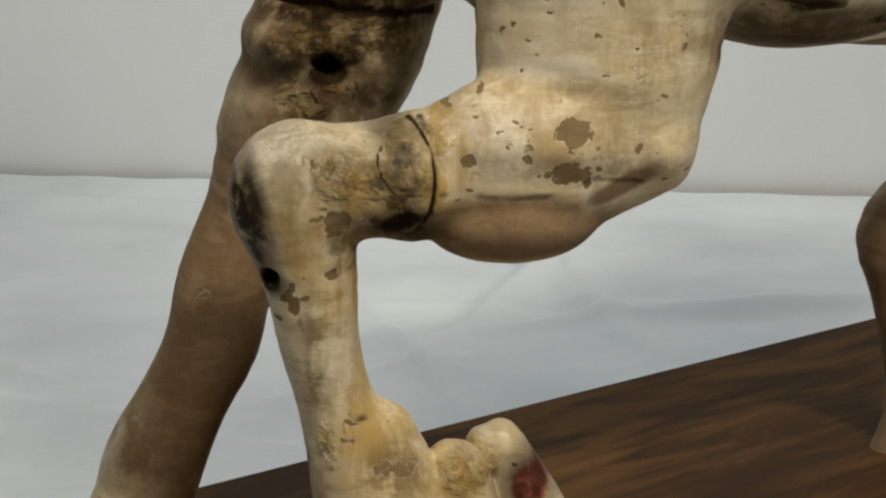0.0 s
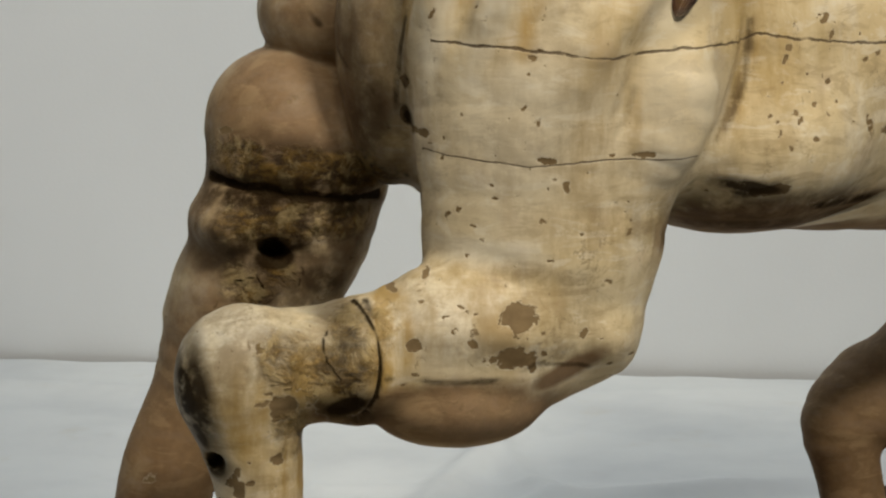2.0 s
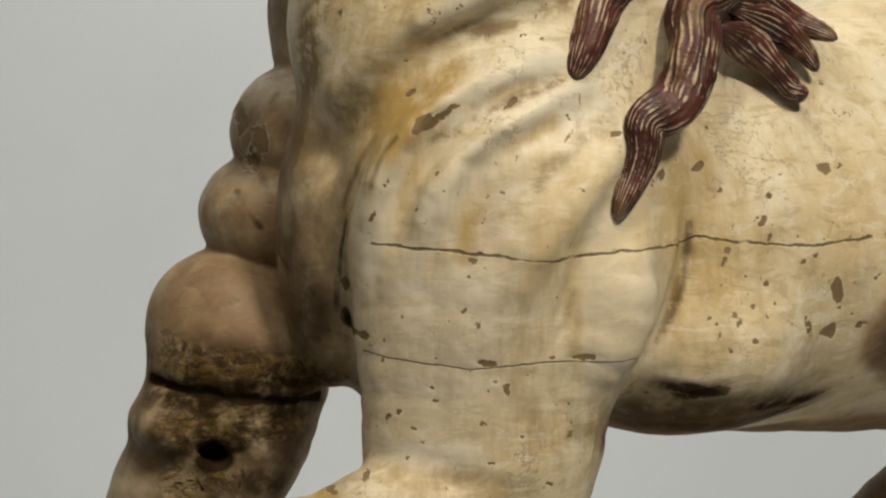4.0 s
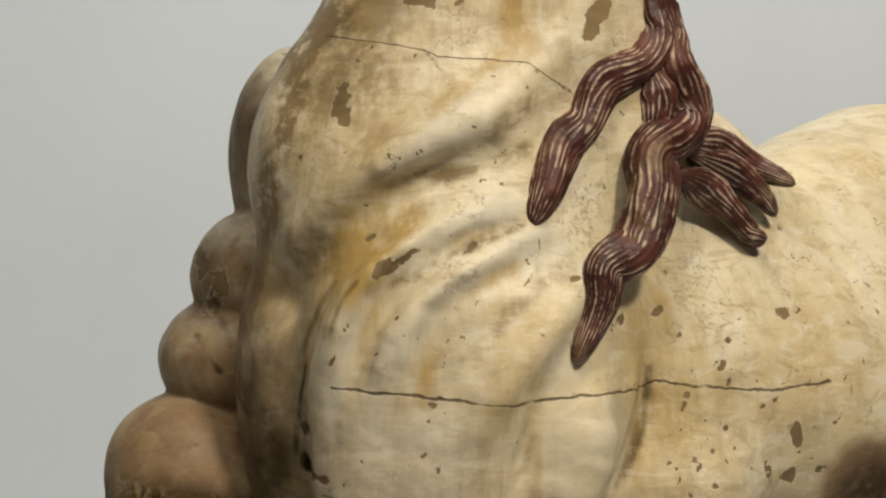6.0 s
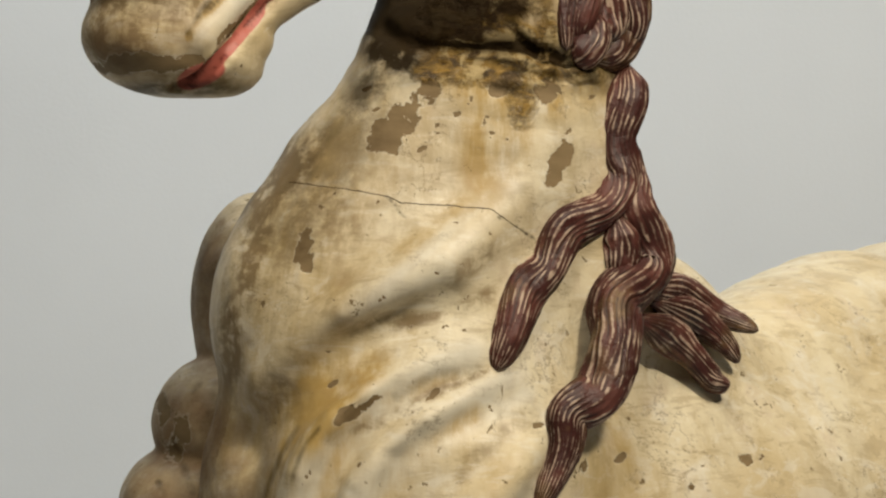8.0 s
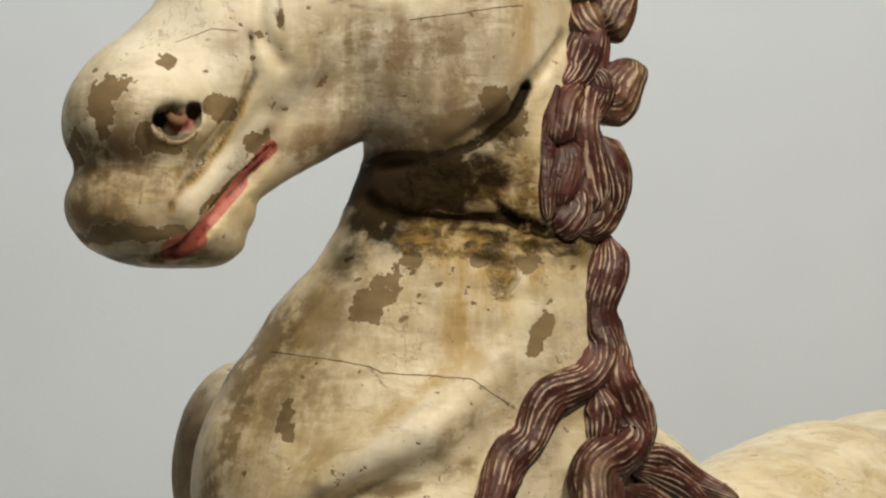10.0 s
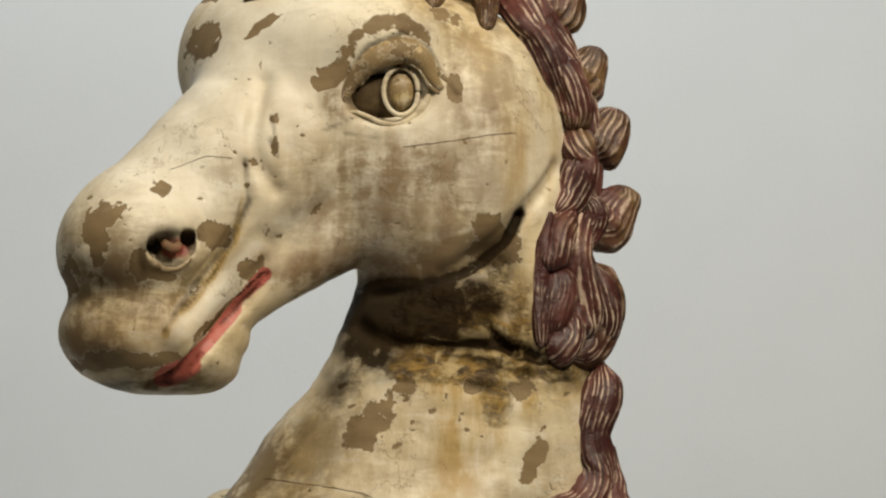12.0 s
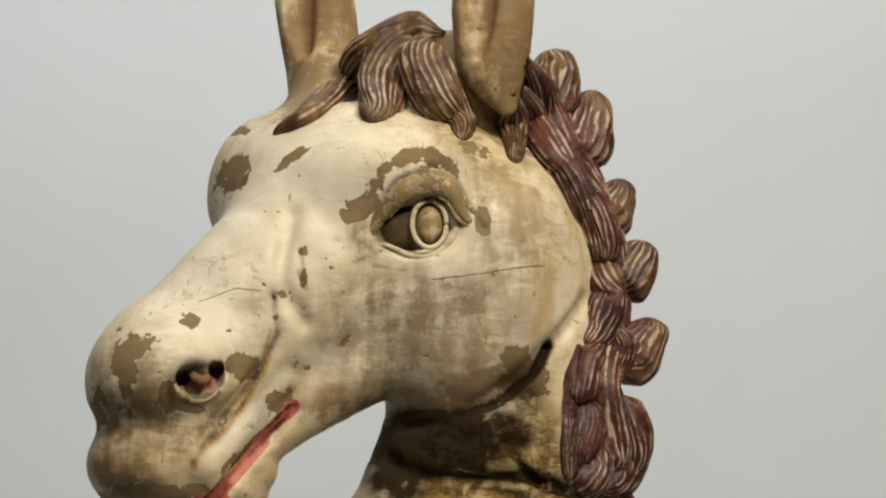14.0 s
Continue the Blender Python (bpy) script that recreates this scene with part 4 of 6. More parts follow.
stroke('dark', [(-0.146, -0.071, 0.446), (-0.143, -0.081, 0.412), (-0.131, -0.066, 0.376)], 0.0104, 0.8)
stroke('ochre', [(0.227, 0.035, 1.201), (0.238, 0.037, 1.151), (0.215, 0.018, 1.070), (0.215, 0.013, 1.012)], 0.0104, 0.6)
# soot and wiped dirt on the cheek
mark('dirt_shade', (0.119, -0.002, 1.136), 0.0280, 0.0088, 0, 0.55)
mark('dirt_shade', (0.095, 0.008, 1.115), 0.0056, 0.0221, 0, 0.4)
mark('dirt_shade', (0.125, -0.001, 1.116), 0.0088, 0.0200, 0, 0.4)
mark('dirt_shade', (0.149, -0.004, 1.120), 0.0072, 0.0240, 0, 0.45)
mark('dirt_shade', (0.168, 0.000, 1.100), 0.0112, 0.0200, 0, 0.4)
mark('dirt_shade', (0.138, 0.014, 1.069), 0.0322, 0.0097, 0, 0.5)
mark('dirt_shade', (0.077, 0.014, 1.088), 0.0121, 0.0201, 0, 0.25)
mark('dirt_shade', (0.182, -0.001, 1.121), 0.0056, 0.0200, 0, 0.25)
mark('dirt_shade', (0.061, 0.013, 1.064), 0.0161, 0.0081, 0, 0.5)
stroke('dirt_shade', [(0.045, 0.011, 1.049), (0.119, 0.030, 1.058), (0.155, 0.012, 1.069), (0.175, 0.008, 1.081)], 0.0104, 0.75)
mark('dirt_shade', (-0.078, -0.032, 1.042), 0.0354, 0.0236, 0, 0.7)
mark('dirt_shade', (-0.097, -0.024, 1.019), 0.0158, 0.0237, 0, 0.7)
mark('dirt_shade', (-0.046, -0.031, 1.035), 0.0276, 0.0158, 30, 0.6)
mark('dirt_shade', (-0.058, -0.037, 1.019), 0.0236, 0.0098, 20, 0.5)
mark('dirt_shade', (-0.088, -0.030, 1.006), 0.0236, 0.0158, 0, 0.8)
mark('dirt_shade', (-0.038, -0.007, 0.980), 0.0239, 0.0080, 0, 0.7)
mark('dirt_shade', (0.166, 0.007, 1.216), 0.0104, 0.0241, 0, 0.35)
mark('dirt_shade', (0.201, 0.008, 1.180), 0.0056, 0.0281, 0, 0.3)
mark('dirt_shade', (0.209, 0.024, 1.216), 0.0121, 0.0121, 0, 0.3)
mark('dirt_shade', (0.194, 0.041, 1.261), 0.0204, 0.0163, 0, 0.7)
mark('bare', (0.160, 0.014, 1.246), 0.0153, 0.0089, -20, 0.9)
mark('dirt_shade', (0.076, -0.002, 1.177), 0.0072, 0.0160, 20, 0.6)
mark('dirt_shade', (0.101, 0.015, 1.183), 0.0145, 0.0145, 0, 0.8)
stroke('ochre', [(0.011, -0.012, 1.107), (0.007, -0.008, 1.079), (-0.007, -0.011, 1.054), (-0.030, -0.028, 1.024), (-0.041, -0.036, 1.009)], 0.0028, 1.6)
stroke('dark', [(0.010, -0.012, 1.103), (0.005, -0.008, 1.075), (-0.009, -0.012, 1.052), (-0.032, -0.030, 1.021)], 0.0012, 0.7)
mark('bare', (-0.084, -0.038, 1.087), 0.0094, 0.0055, 0, 0.95)
mark('bare', (-0.096, -0.033, 1.080), 0.0063, 0.0079, 0, 0.95)
mark('bare', (-0.089, -0.037, 1.062), 0.0047, 0.0071, 0, 0.9)
mark('bare', (-0.012, -0.022, 1.082), 0.0095, 0.0079, 0, 0.9)
mark('bare', (-0.058, -0.044, 1.061), 0.0063, 0.0094, 0, 0.9)
mark('bare', (-0.043, -0.035, 1.050), 0.0134, 0.0047, 0, 0.9)
mark('bare', (-0.023, -0.017, 1.042), 0.0079, 0.0040, 0, 0.6)
mark('bare', (-0.048, -0.024, 1.113), 0.0095, 0.0071, 0, 0.62)
mark('bare', (-0.114, 0.015, 1.048), 0.0056, 0.0089, 0, 0.9)
mark('bare', (0.023, 0.005, 1.061), 0.0040, 0.0104, -30, 0.8)
stroke('dark', [(0.031, -0.010, 1.150), (0.036, -0.010, 1.138), (0.032, -0.006, 1.167)], 0.0016, 0.6)
stroke('dark', [(0.096, 0.001, 1.155), (0.084, -0.000, 1.156), (0.109, 0.000, 1.153)], 0.0008, 0.5)
# crusted varnish round the neck joint
stroke('crust', [(0.125, 0.013, 0.989), (0.151, 0.013, 0.997), (0.183, 0.006, 0.994), (0.216, 0.012, 0.989), (0.246, 0.025, 0.991)], 0.0088, 1.0)
mark('crust', (0.183, 0.009, 1.017), 0.0402, 0.0112, -4, 1.0)
mark('crust', (0.175, 0.010, 1.025), 0.0241, 0.0080, 0, 0.9)
mark('crust', (0.214, 0.013, 1.019), 0.0121, 0.0161, 0, 0.8)
mark('crust', (0.195, 0.004, 0.970), 0.0104, 0.0200, 0, 0.8)
mark('crust', (0.196, 0.012, 1.048), 0.0121, 0.0241, 0, 0.45)
mark('crust', (0.159, 0.005, 0.986), 0.0281, 0.0088, 0, 0.7)
mark('crust', (0.155, 0.011, 1.011), 0.0322, 0.0121, 0, 0.7)
# shade under the jaw and down the neck's front edge, painted in
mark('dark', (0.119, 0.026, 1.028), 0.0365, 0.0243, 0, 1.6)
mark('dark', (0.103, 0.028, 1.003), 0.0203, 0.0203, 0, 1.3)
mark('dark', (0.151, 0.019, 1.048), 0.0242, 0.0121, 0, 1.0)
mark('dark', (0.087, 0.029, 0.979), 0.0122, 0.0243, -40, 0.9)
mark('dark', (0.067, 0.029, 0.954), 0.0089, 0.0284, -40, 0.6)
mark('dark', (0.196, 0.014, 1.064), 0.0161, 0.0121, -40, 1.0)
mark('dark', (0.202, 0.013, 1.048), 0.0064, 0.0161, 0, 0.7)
stroke('dark', [(0.119, 0.026, 1.012), (0.147, 0.014, 1.008), (0.175, 0.012, 1.007), (0.196, 0.016, 1.006), (0.209, 0.013, 0.996), (0.225, 0.019, 0.993), (0.249, 0.016, 0.996)], 0.0020, 1.8)
stroke('dark', [(0.155, 0.012, 0.998), (0.183, 0.006, 0.996), (0.205, 0.008, 0.993)], 0.0016, 0.9)
mark('dark', (0.187, 0.004, 0.978), 0.0160, 0.0040, 0, 0.8)
mark('bare', (0.178, 0.003, 0.975), 0.0096, 0.0056, 10, 1)
mark('bare', (0.211, 0.007, 0.975), 0.0072, 0.0088, 0, 1)
mark('bare', (0.102, 0.011, 0.957), 0.0036, 0.0020, 30, 0.9)
mark('bare', (0.148, 0.002, 0.958), 0.0036, 0.0020, 30, 0.9)
mark('bare', (0.134, 0.001, 0.950), 0.0036, 0.0020, 30, 0.9)
mark('bare', (0.122, -0.002, 0.933), 0.0036, 0.0020, 30, 0.9)
mark('bare', (0.166, -0.000, 0.950), 0.0036, 0.0020, 30, 0.9)
mark('bare', (0.246, 0.022, 0.971), 0.0036, 0.0020, 30, 0.9)
mark('bare', (0.228, 0.011, 0.946), 0.0036, 0.0020, 30, 0.9)
mark('bare', (0.130, 0.006, 0.966), 0.0036, 0.0020, 30, 0.9)
# knee and elbow of the bent foreleg
mark('crust', (-0.024, -0.090, 0.453), 0.0172, 0.0267, 0, 0.61)
mark('crust', (-0.036, -0.092, 0.438), 0.0229, 0.0191, -20, 0.58)
mark('crust', (-0.071, -0.096, 0.443), 0.0267, 0.0229, 0, 0.40)
mark('crust', (-0.068, -0.080, 0.399), 0.0154, 0.0230, 0, 0.36)
mark('crust', (-0.009, -0.073, 0.469), 0.0154, 0.0193, 0, 0.36)
stroke('dark', [(-0.024, -0.055, 0.484), (-0.012, -0.074, 0.472), (-0.007, -0.082, 0.455), (-0.006, -0.084, 0.436), (-0.009, -0.083, 0.421), (-0.019, -0.076, 0.408)], 0.0020, 1.5)
stroke('dark', [(-0.042, -0.081, 0.467), (-0.045, -0.087, 0.459), (-0.042, -0.091, 0.448), (-0.032, -0.092, 0.434)], 0.0009, 1.2)
mark('dark', (-0.029, -0.084, 0.414), 0.0192, 0.0084, 20, 1.2)
# left side of the knee: grime together with painted shade
mark('dark', (-0.140, -0.088, 0.426), 0.0069, 0.0229, 8, 1.3)
mark('dark', (-0.131, -0.085, 0.397), 0.0061, 0.0192, 20, 1.0)
mark('dark', (-0.036, -0.066, 0.478), 0.0193, 0.0046, -8, 0.7)
stroke('dark', [(-0.001, -0.086, 0.434), (0.030, -0.083, 0.431), (0.069, -0.080, 0.430), (0.105, -0.069, 0.441), (0.142, -0.045, 0.434)], 0.0020, 0.8)
mark('dry_shade', (0.046, -0.085, 0.411), 0.0575, 0.0172, 0, 1)
mark('dry_shade', (0.126, -0.054, 0.432), 0.0272, 0.0070, 25, 0.9)
# lit tops of knee and forearm, their brightness painted in white
mark('white', (-0.102, -0.099, 0.456), 0.0266, 0.0228, 0, 0.8)
mark('white', (0.038, -0.081, 0.467), 0.0422, 0.0269, 0, 0.8)
mark('white', (0.066, -0.053, 0.517), 0.0389, 0.0093, -6, 0.9)
mark('bare', (0.085, -0.080, 0.445), 0.0177, 0.0050, 8, 1)
mark('bare', (0.101, -0.071, 0.440), 0.0039, 0.0085, -10, 0.9)
mark('bare', (-0.070, -0.089, 0.414), 0.0092, 0.0092, 0, 1)
mark('bare', (0.137, -0.054, 0.458), 0.0035, 0.0035, 0, 1)
mark('bare', (0.090, -0.073, 0.473), 0.0108, 0.0069, 0, 1)
mark('dark', (-0.059, -0.074, 0.269), 0.0039, 0.0019, 0, 0.9)
mark('bare', (-0.065, -0.077, 0.266), 0.0046, 0.0019, -15, 1)
mark('bare', (-0.035, -0.073, 0.231), 0.0231, 0.0069, 0, 0.6)
mark('crust', (-0.083, -0.079, 0.246), 0.0077, 0.0192, 0, 0.50)
mark('crust', (0.013, -0.052, 0.224), 0.0195, 0.0156, 0, 0.43)
stroke('dark', [(-0.098, -0.061, 0.240), (-0.097, -0.055, 0.221)], 0.0020, 0.9)
# broken joint and hole of the far foreleg
mark('crust', (-0.107, 0.076, 0.565), 0.0249, 0.0125, 0, 0.8)
mark('crust', (-0.061, 0.060, 0.557), 0.0577, 0.0148, 0, 0.9)
mark('crust', (-0.078, 0.061, 0.519), 0.0536, 0.0165, 0, 0.8)
mark('crust', (-0.024, 0.075, 0.554), 0.0249, 0.0166, 0, 0.8)
mark('crust', (-0.095, 0.062, 0.476), 0.0247, 0.0206, 0, 0.5)
stroke('dark', [(-0.130, 0.104, 0.548), (-0.114, 0.087, 0.544), (-0.090, 0.069, 0.541), (-0.061, 0.065, 0.537), (-0.032, 0.076, 0.536), (-0.007, 0.104, 0.534)], 0.0036, 1.8)
mark('dark', (-0.070, 0.061, 0.506), 0.0371, 0.0124, 15, 1.0)
mark('dark', (-0.083, 0.085, 0.493), 0.0167, 0.0108, 0, 1.4)
mark('dark', (-0.041, 0.069, 0.530), 0.0331, 0.0124, 0, 1.0)
mark('dark', (-0.050, 0.074, 0.473), 0.0166, 0.0207, 60, 0.9)
mark('dark', (-0.090, 0.071, 0.576), 0.0124, 0.0124, 0, 0.6)
stroke('dark', [(-0.114, 0.066, 0.474), (-0.097, 0.063, 0.479), (-0.092, 0.063, 0.470), (-0.089, -0.055, 0.481)], 0.0012, 1.2)
stroke('dark', [(-0.074, 0.064, 0.493), (-0.062, 0.065, 0.484), (-0.066, 0.067, 0.471)], 0.0012, 1.0)
stroke('dark', [(-0.067, 0.115, 0.687), (-0.050, 0.097, 0.663), (-0.031, 0.056, 0.640), (-0.010, 0.028, 0.623), (0.002, 0.032, 0.594)], 0.0024, 0.8)
mark('dark', (-0.011, 0.034, 0.602), 0.0163, 0.0366, 0, 0.7)
mark('dark', (-0.023, 0.038, 0.642), 0.0122, 0.0245, 20, 0.5)
mark('dark', (0.014, -0.002, 0.629), 0.0036, 0.0036, 0, 0.8)
mark('dark', (0.015, 0.020, 0.603), 0.0036, 0.0065, 0, 1.2)
# darker and ochre strokes in the folds of chest and shoulder
stroke('ochre', [(0.016, -0.006, 0.699), (0.033, -0.021, 0.740), (0.053, -0.027, 0.769), (0.084, -0.037, 0.785)], 0.0104, 0.77)
stroke('dark', [(0.012, 0.001, 0.687), (0.021, -0.014, 0.712), (0.033, -0.022, 0.737)], 0.0032, 0.49)
stroke('dark', [(0.031, -0.045, 0.703), (0.039, -0.046, 0.726), (0.049, -0.048, 0.738)], 0.0020, 0.56)
stroke('dirt_shade', [(0.093, -0.027, 0.808), (0.116, -0.028, 0.812), (0.144, -0.030, 0.820), (0.168, -0.024, 0.830)], 0.0048, 0.49)
stroke('dirt_shade', [(0.076, -0.045, 0.738), (0.107, -0.050, 0.750), (0.135, -0.044, 0.765), (0.159, -0.036, 0.777)], 0.0048, 0.49)
stroke('dirt_shade', [(0.126, -0.062, 0.684), (0.154, -0.055, 0.715), (0.179, -0.044, 0.738), (0.199, -0.035, 0.749)], 0.0056, 0.28)
stroke('dark', [(0.011, 0.002, 0.662), (0.013, -0.000, 0.638), (0.015, 0.005, 0.613)], 0.0028, 0.56)
mark('dark', (0.014, -0.004, 0.633), 0.0028, 0.0028, 0, 0.8)
mark('dark', (0.013, 0.019, 0.608), 0.0036, 0.0061, 0, 0.8)
stroke('dirt_shade', [(-0.014, 0.051, 0.855), (-0.010, 0.029, 0.814), (-0.015, 0.049, 0.765), (-0.019, 0.052, 0.731)], 0.0072, 0.20)
mark('dirt_shade', (0.022, -0.017, 0.768), 0.0159, 0.0278, 20, 0.25)
mark('dirt_shade', (0.022, 0.002, 0.843), 0.0240, 0.0240, 40, 0.28)
mark('bare', (0.067, -0.052, 0.750), 0.0086, 0.0035, 30, 1)
mark('bare', (0.129, -0.045, 0.763), 0.0047, 0.0020, 35, 1)
mark('bare', (0.059, -0.031, 0.768), 0.0039, 0.0016, 35, 0.9)
mark('bare', (0.379, 0.070, 0.613), 0.0050, 0.0099, 0, 1)
mark('bare', (0.375, 0.074, 0.585), 0.0041, 0.0066, 0, 1)
mark('bare', (0.323, 0.044, 0.689), 0.0033, 0.0033, 0, 0.9)
mark('bare', (0.285, 0.026, 0.695), 0.0024, 0.0024, 0, 0.9)
mark('bare', (0.371, 0.080, 0.703), 0.0050, 0.0037, 0, 0.8)
mark('bare', (0.293, 0.023, 0.667), 0.0024, 0.0020, 20, 0.9)
mark('bare', (0.345, 0.048, 0.658), 0.0025, 0.0020, 20, 0.9)
mark('bare', (0.318, 0.036, 0.672), 0.0024, 0.0020, 20, 0.9)
mark('bare', (0.294, 0.011, 0.605), 0.0024, 0.0020, 20, 0.9)
mark('bare', (0.308, 0.019, 0.610), 0.0024, 0.0020, 20, 0.9)
mark('bare', (0.326, 0.031, 0.612), 0.0024, 0.0020, 20, 0.9)
mark('bare', (0.289, 0.020, 0.651), 0.0024, 0.0020, 20, 0.9)
mark('bare', (0.340, 0.043, 0.623), 0.0025, 0.0020, 20, 0.9)
mark('bare', (0.273, 0.009, 0.619), 0.0024, 0.0020, 20, 0.9)
mark('bare', (0.399, 0.088, 0.587), 0.0025, 0.0021, 20, 0.9)
mark('bare', (0.354, 0.052, 0.593), 0.0025, 0.0021, 20, 0.9)
mark('bare', (0.381, 0.074, 0.602), 0.0025, 0.0021, 20, 0.9)
mark('bare', (0.304, 0.024, 0.632), 0.0024, 0.0020, 20, 0.9)
mark('bare', (0.320, 0.031, 0.625), 0.0024, 0.0020, 20, 0.9)
mark('bare', (0.350, 0.049, 0.639), 0.0025, 0.0020, 20, 0.9)
mark('bare', (0.309, 0.012, 0.586), 0.0024, 0.0020, 20, 0.9)
stroke('dark', [(0.172, -0.054, 0.632), (0.166, -0.054, 0.612), (0.156, -0.055, 0.597)], 0.0024, 0.28)
stroke('dark', [(0.194, -0.053, 0.659), (0.237, -0.017, 0.659)], 0.0008, 0.35)
stroke('dirt_shade', [(0.261, 0.014, 0.672), (0.257, 0.011, 0.636), (0.245, 0.008, 0.603), (0.232, 0.004, 0.584)], 0.0040, 0.56)
mark('white', (0.087, -0.063, 0.634), 0.0349, 0.0232, 0, 0.8)
mark('white', (0.222, -0.052, 0.624), 0.0195, 0.0234, 0, 0.7)
mark('white', (0.194, -0.049, 0.683), 0.0156, 0.0156, 0, 0.5)
# highlights along the shoulder ridges, painted as pale strokes
stroke('white', [(0.053, -0.039, 0.698), (0.072, -0.044, 0.730), (0.115, -0.047, 0.762), (0.157, -0.045, 0.797)], 0.0056, 0.9)
stroke('white', [(0.075, -0.067, 0.685), (0.111, -0.056, 0.715), (0.147, -0.048, 0.738), (0.192, -0.029, 0.760)], 0.0064, 0.8)
mark('dark', (0.262, 0.007, 0.552), 0.0281, 0.0056, -10, 1.2)
mark('dark', (0.328, 0.061, 0.530), 0.0330, 0.0041, -5, 1.0)
stroke('dark', [(0.235, 0.026, 0.535), (0.217, 0.006, 0.555), (0.245, 0.004, 0.583)], 0.0020, 0.35)
mark('bare', (0.114, -0.072, 0.582), 0.0054, 0.0019, 0, 1)
mark('bare', (0.182, -0.056, 0.585), 0.0117, 0.0016, 0, 0.8)
mark('bare', (0.125, -0.063, 0.566), 0.0023, 0.0039, 0, 0.9)
# neck
mark('bare', (0.104, 0.007, 0.947), 0.0161, 0.0088, 40, 1)
mark('bare', (0.120, 0.010, 0.969), 0.0072, 0.0088, 30, 1)
mark('bare', (0.220, 0.006, 0.921), 0.0064, 0.0136, -25, 1)
mark('bare', (0.038, -0.001, 0.864), 0.0036, 0.0104, -15, 1)
mark('bare', (0.039, -0.006, 0.850), 0.0028, 0.0056, -10, 0.9)
stroke('dark', [(0.097, -0.008, 0.900), (0.107, -0.014, 0.888), (0.118, -0.019, 0.876)], 0.0006, 0.7)
stroke('dark', [(0.170, -0.023, 0.888), (0.187, -0.010, 0.879), (0.204, 0.001, 0.869)], 0.0008, 0.8)
stroke('dark', [(0.145, -0.039, 0.857), (0.162, -0.023, 0.841)], 0.0006, 0.5)
# left edge of the neck darkened: shade put into the colour
mark('dirt_shade', (0.024, 0.044, 0.913), 0.0123, 0.0368, -40, 0.9)
mark('dirt_shade', (0.004, 0.027, 0.860), 0.0097, 0.0405, -12, 0.8)
mark('dirt_shade', (-0.012, 0.034, 0.795), 0.0081, 0.0325, 0, 0.7)
mark('dirt_shade', (0.055, -0.005, 0.876), 0.0359, 0.0239, 30, 0.35)
mark('dirt_shade', (0.158, -0.029, 0.853), 0.0237, 0.0079, 40, 0.4)
stroke('ochre', [(0.195, 0.008, 0.986), (0.188, 0.002, 0.961), (0.172, -0.002, 0.925)], 0.0088, 1.3)
mark('ochre', (0.055, -0.028, 0.770), 0.0158, 0.0197, 30, 1.0)
# bright streak on the neck ridge that faces up: a painted highlight
stroke('white', [(0.192, 0.002, 0.949), (0.171, -0.009, 0.900), (0.125, -0.038, 0.861), (0.086, -0.045, 0.826)], 0.0064, 1.0)
# throat and nostril blackened with painted shade; amber crust and lips
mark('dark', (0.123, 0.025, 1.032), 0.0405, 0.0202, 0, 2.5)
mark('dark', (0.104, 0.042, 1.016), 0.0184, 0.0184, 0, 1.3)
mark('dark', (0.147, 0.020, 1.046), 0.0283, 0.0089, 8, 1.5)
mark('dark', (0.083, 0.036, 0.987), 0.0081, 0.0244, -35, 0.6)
mark('crust', (0.163, 0.011, 1.027), 0.0362, 0.0201, 0, 0.8)
mark('crust', (0.204, 0.011, 1.027), 0.0241, 0.0241, 0, 0.7)
mark('ochre', (0.175, 0.005, 0.986), 0.0481, 0.0120, 0, 1.6)
mark('ochre', (0.191, 0.011, 1.019), 0.0362, 0.0161, 0, 1.6)
mark('ochre', (0.195, 0.003, 0.954), 0.0096, 0.0280, 8, 1.5)
mark('dark', (-0.039, -0.034, 1.057), 0.0181, 0.0055, 10, 0.8)
mark('dark', (-0.056, -0.044, 1.061), 0.0047, 0.0117, 0, 0.8)
mark('dark', (-0.020, -0.027, 1.079), 0.0047, 0.0103, 0, 0.5)
stroke('white', [(0.022, 0.000, 1.074), (0.005, -0.003, 1.058), (-0.015, -0.016, 1.034), (-0.032, -0.035, 1.011)], 0.0052, 1.0)
stroke('ochre', [(0.025, 0.004, 1.067), (0.017, 0.003, 1.056)], 0.0032, 1.5)
stroke('dark', [(0.027, 0.007, 1.056), (0.015, 0.004, 1.045), (-0.003, -0.004, 1.025), (-0.018, -0.023, 1.005)], 0.0009, 1.2)
# hoof and legs
mark('crust', (0.021, -0.050, 0.219), 0.0156, 0.0156, 0, 0.6)
mark('ochre', (0.005, -0.055, 0.220), 0.0233, 0.0156, 0, 1.3)
mark('dirt_shade', (-0.035, -0.074, 0.227), 0.0231, 0.0193, 0, 0.6)
mark('dirt_shade', (-0.090, -0.081, 0.313), 0.0092, 0.0461, 0, 0.5)
mark('ochre', (-0.069, -0.078, 0.370), 0.0154, 0.0231, 0, 1.4)
mark('ochre', (-0.001, -0.068, 0.476), 0.0093, 0.0232, 0, 1.6)
mark('ochre', (-0.052, -0.093, 0.434), 0.0229, 0.0114, 0, 1.5)
mark('dirt_shade', (0.086, -0.060, 0.502), 0.0233, 0.0116, 0, 0.3)
mark('dirt_shade', (-0.197, 0.089, 0.283), 0.0125, 0.0627, -20, 0.5)
mark('dirt_shade', (-0.233, 0.077, 0.205), 0.0249, 0.0249, 0, 0.6)
mark('bare', (-0.182, 0.085, 0.319), 0.0067, 0.0042, 30, 0.8)
mark('bare', (-0.086, -0.095, 0.459), 0.0076, 0.0061, 0, 0.62)
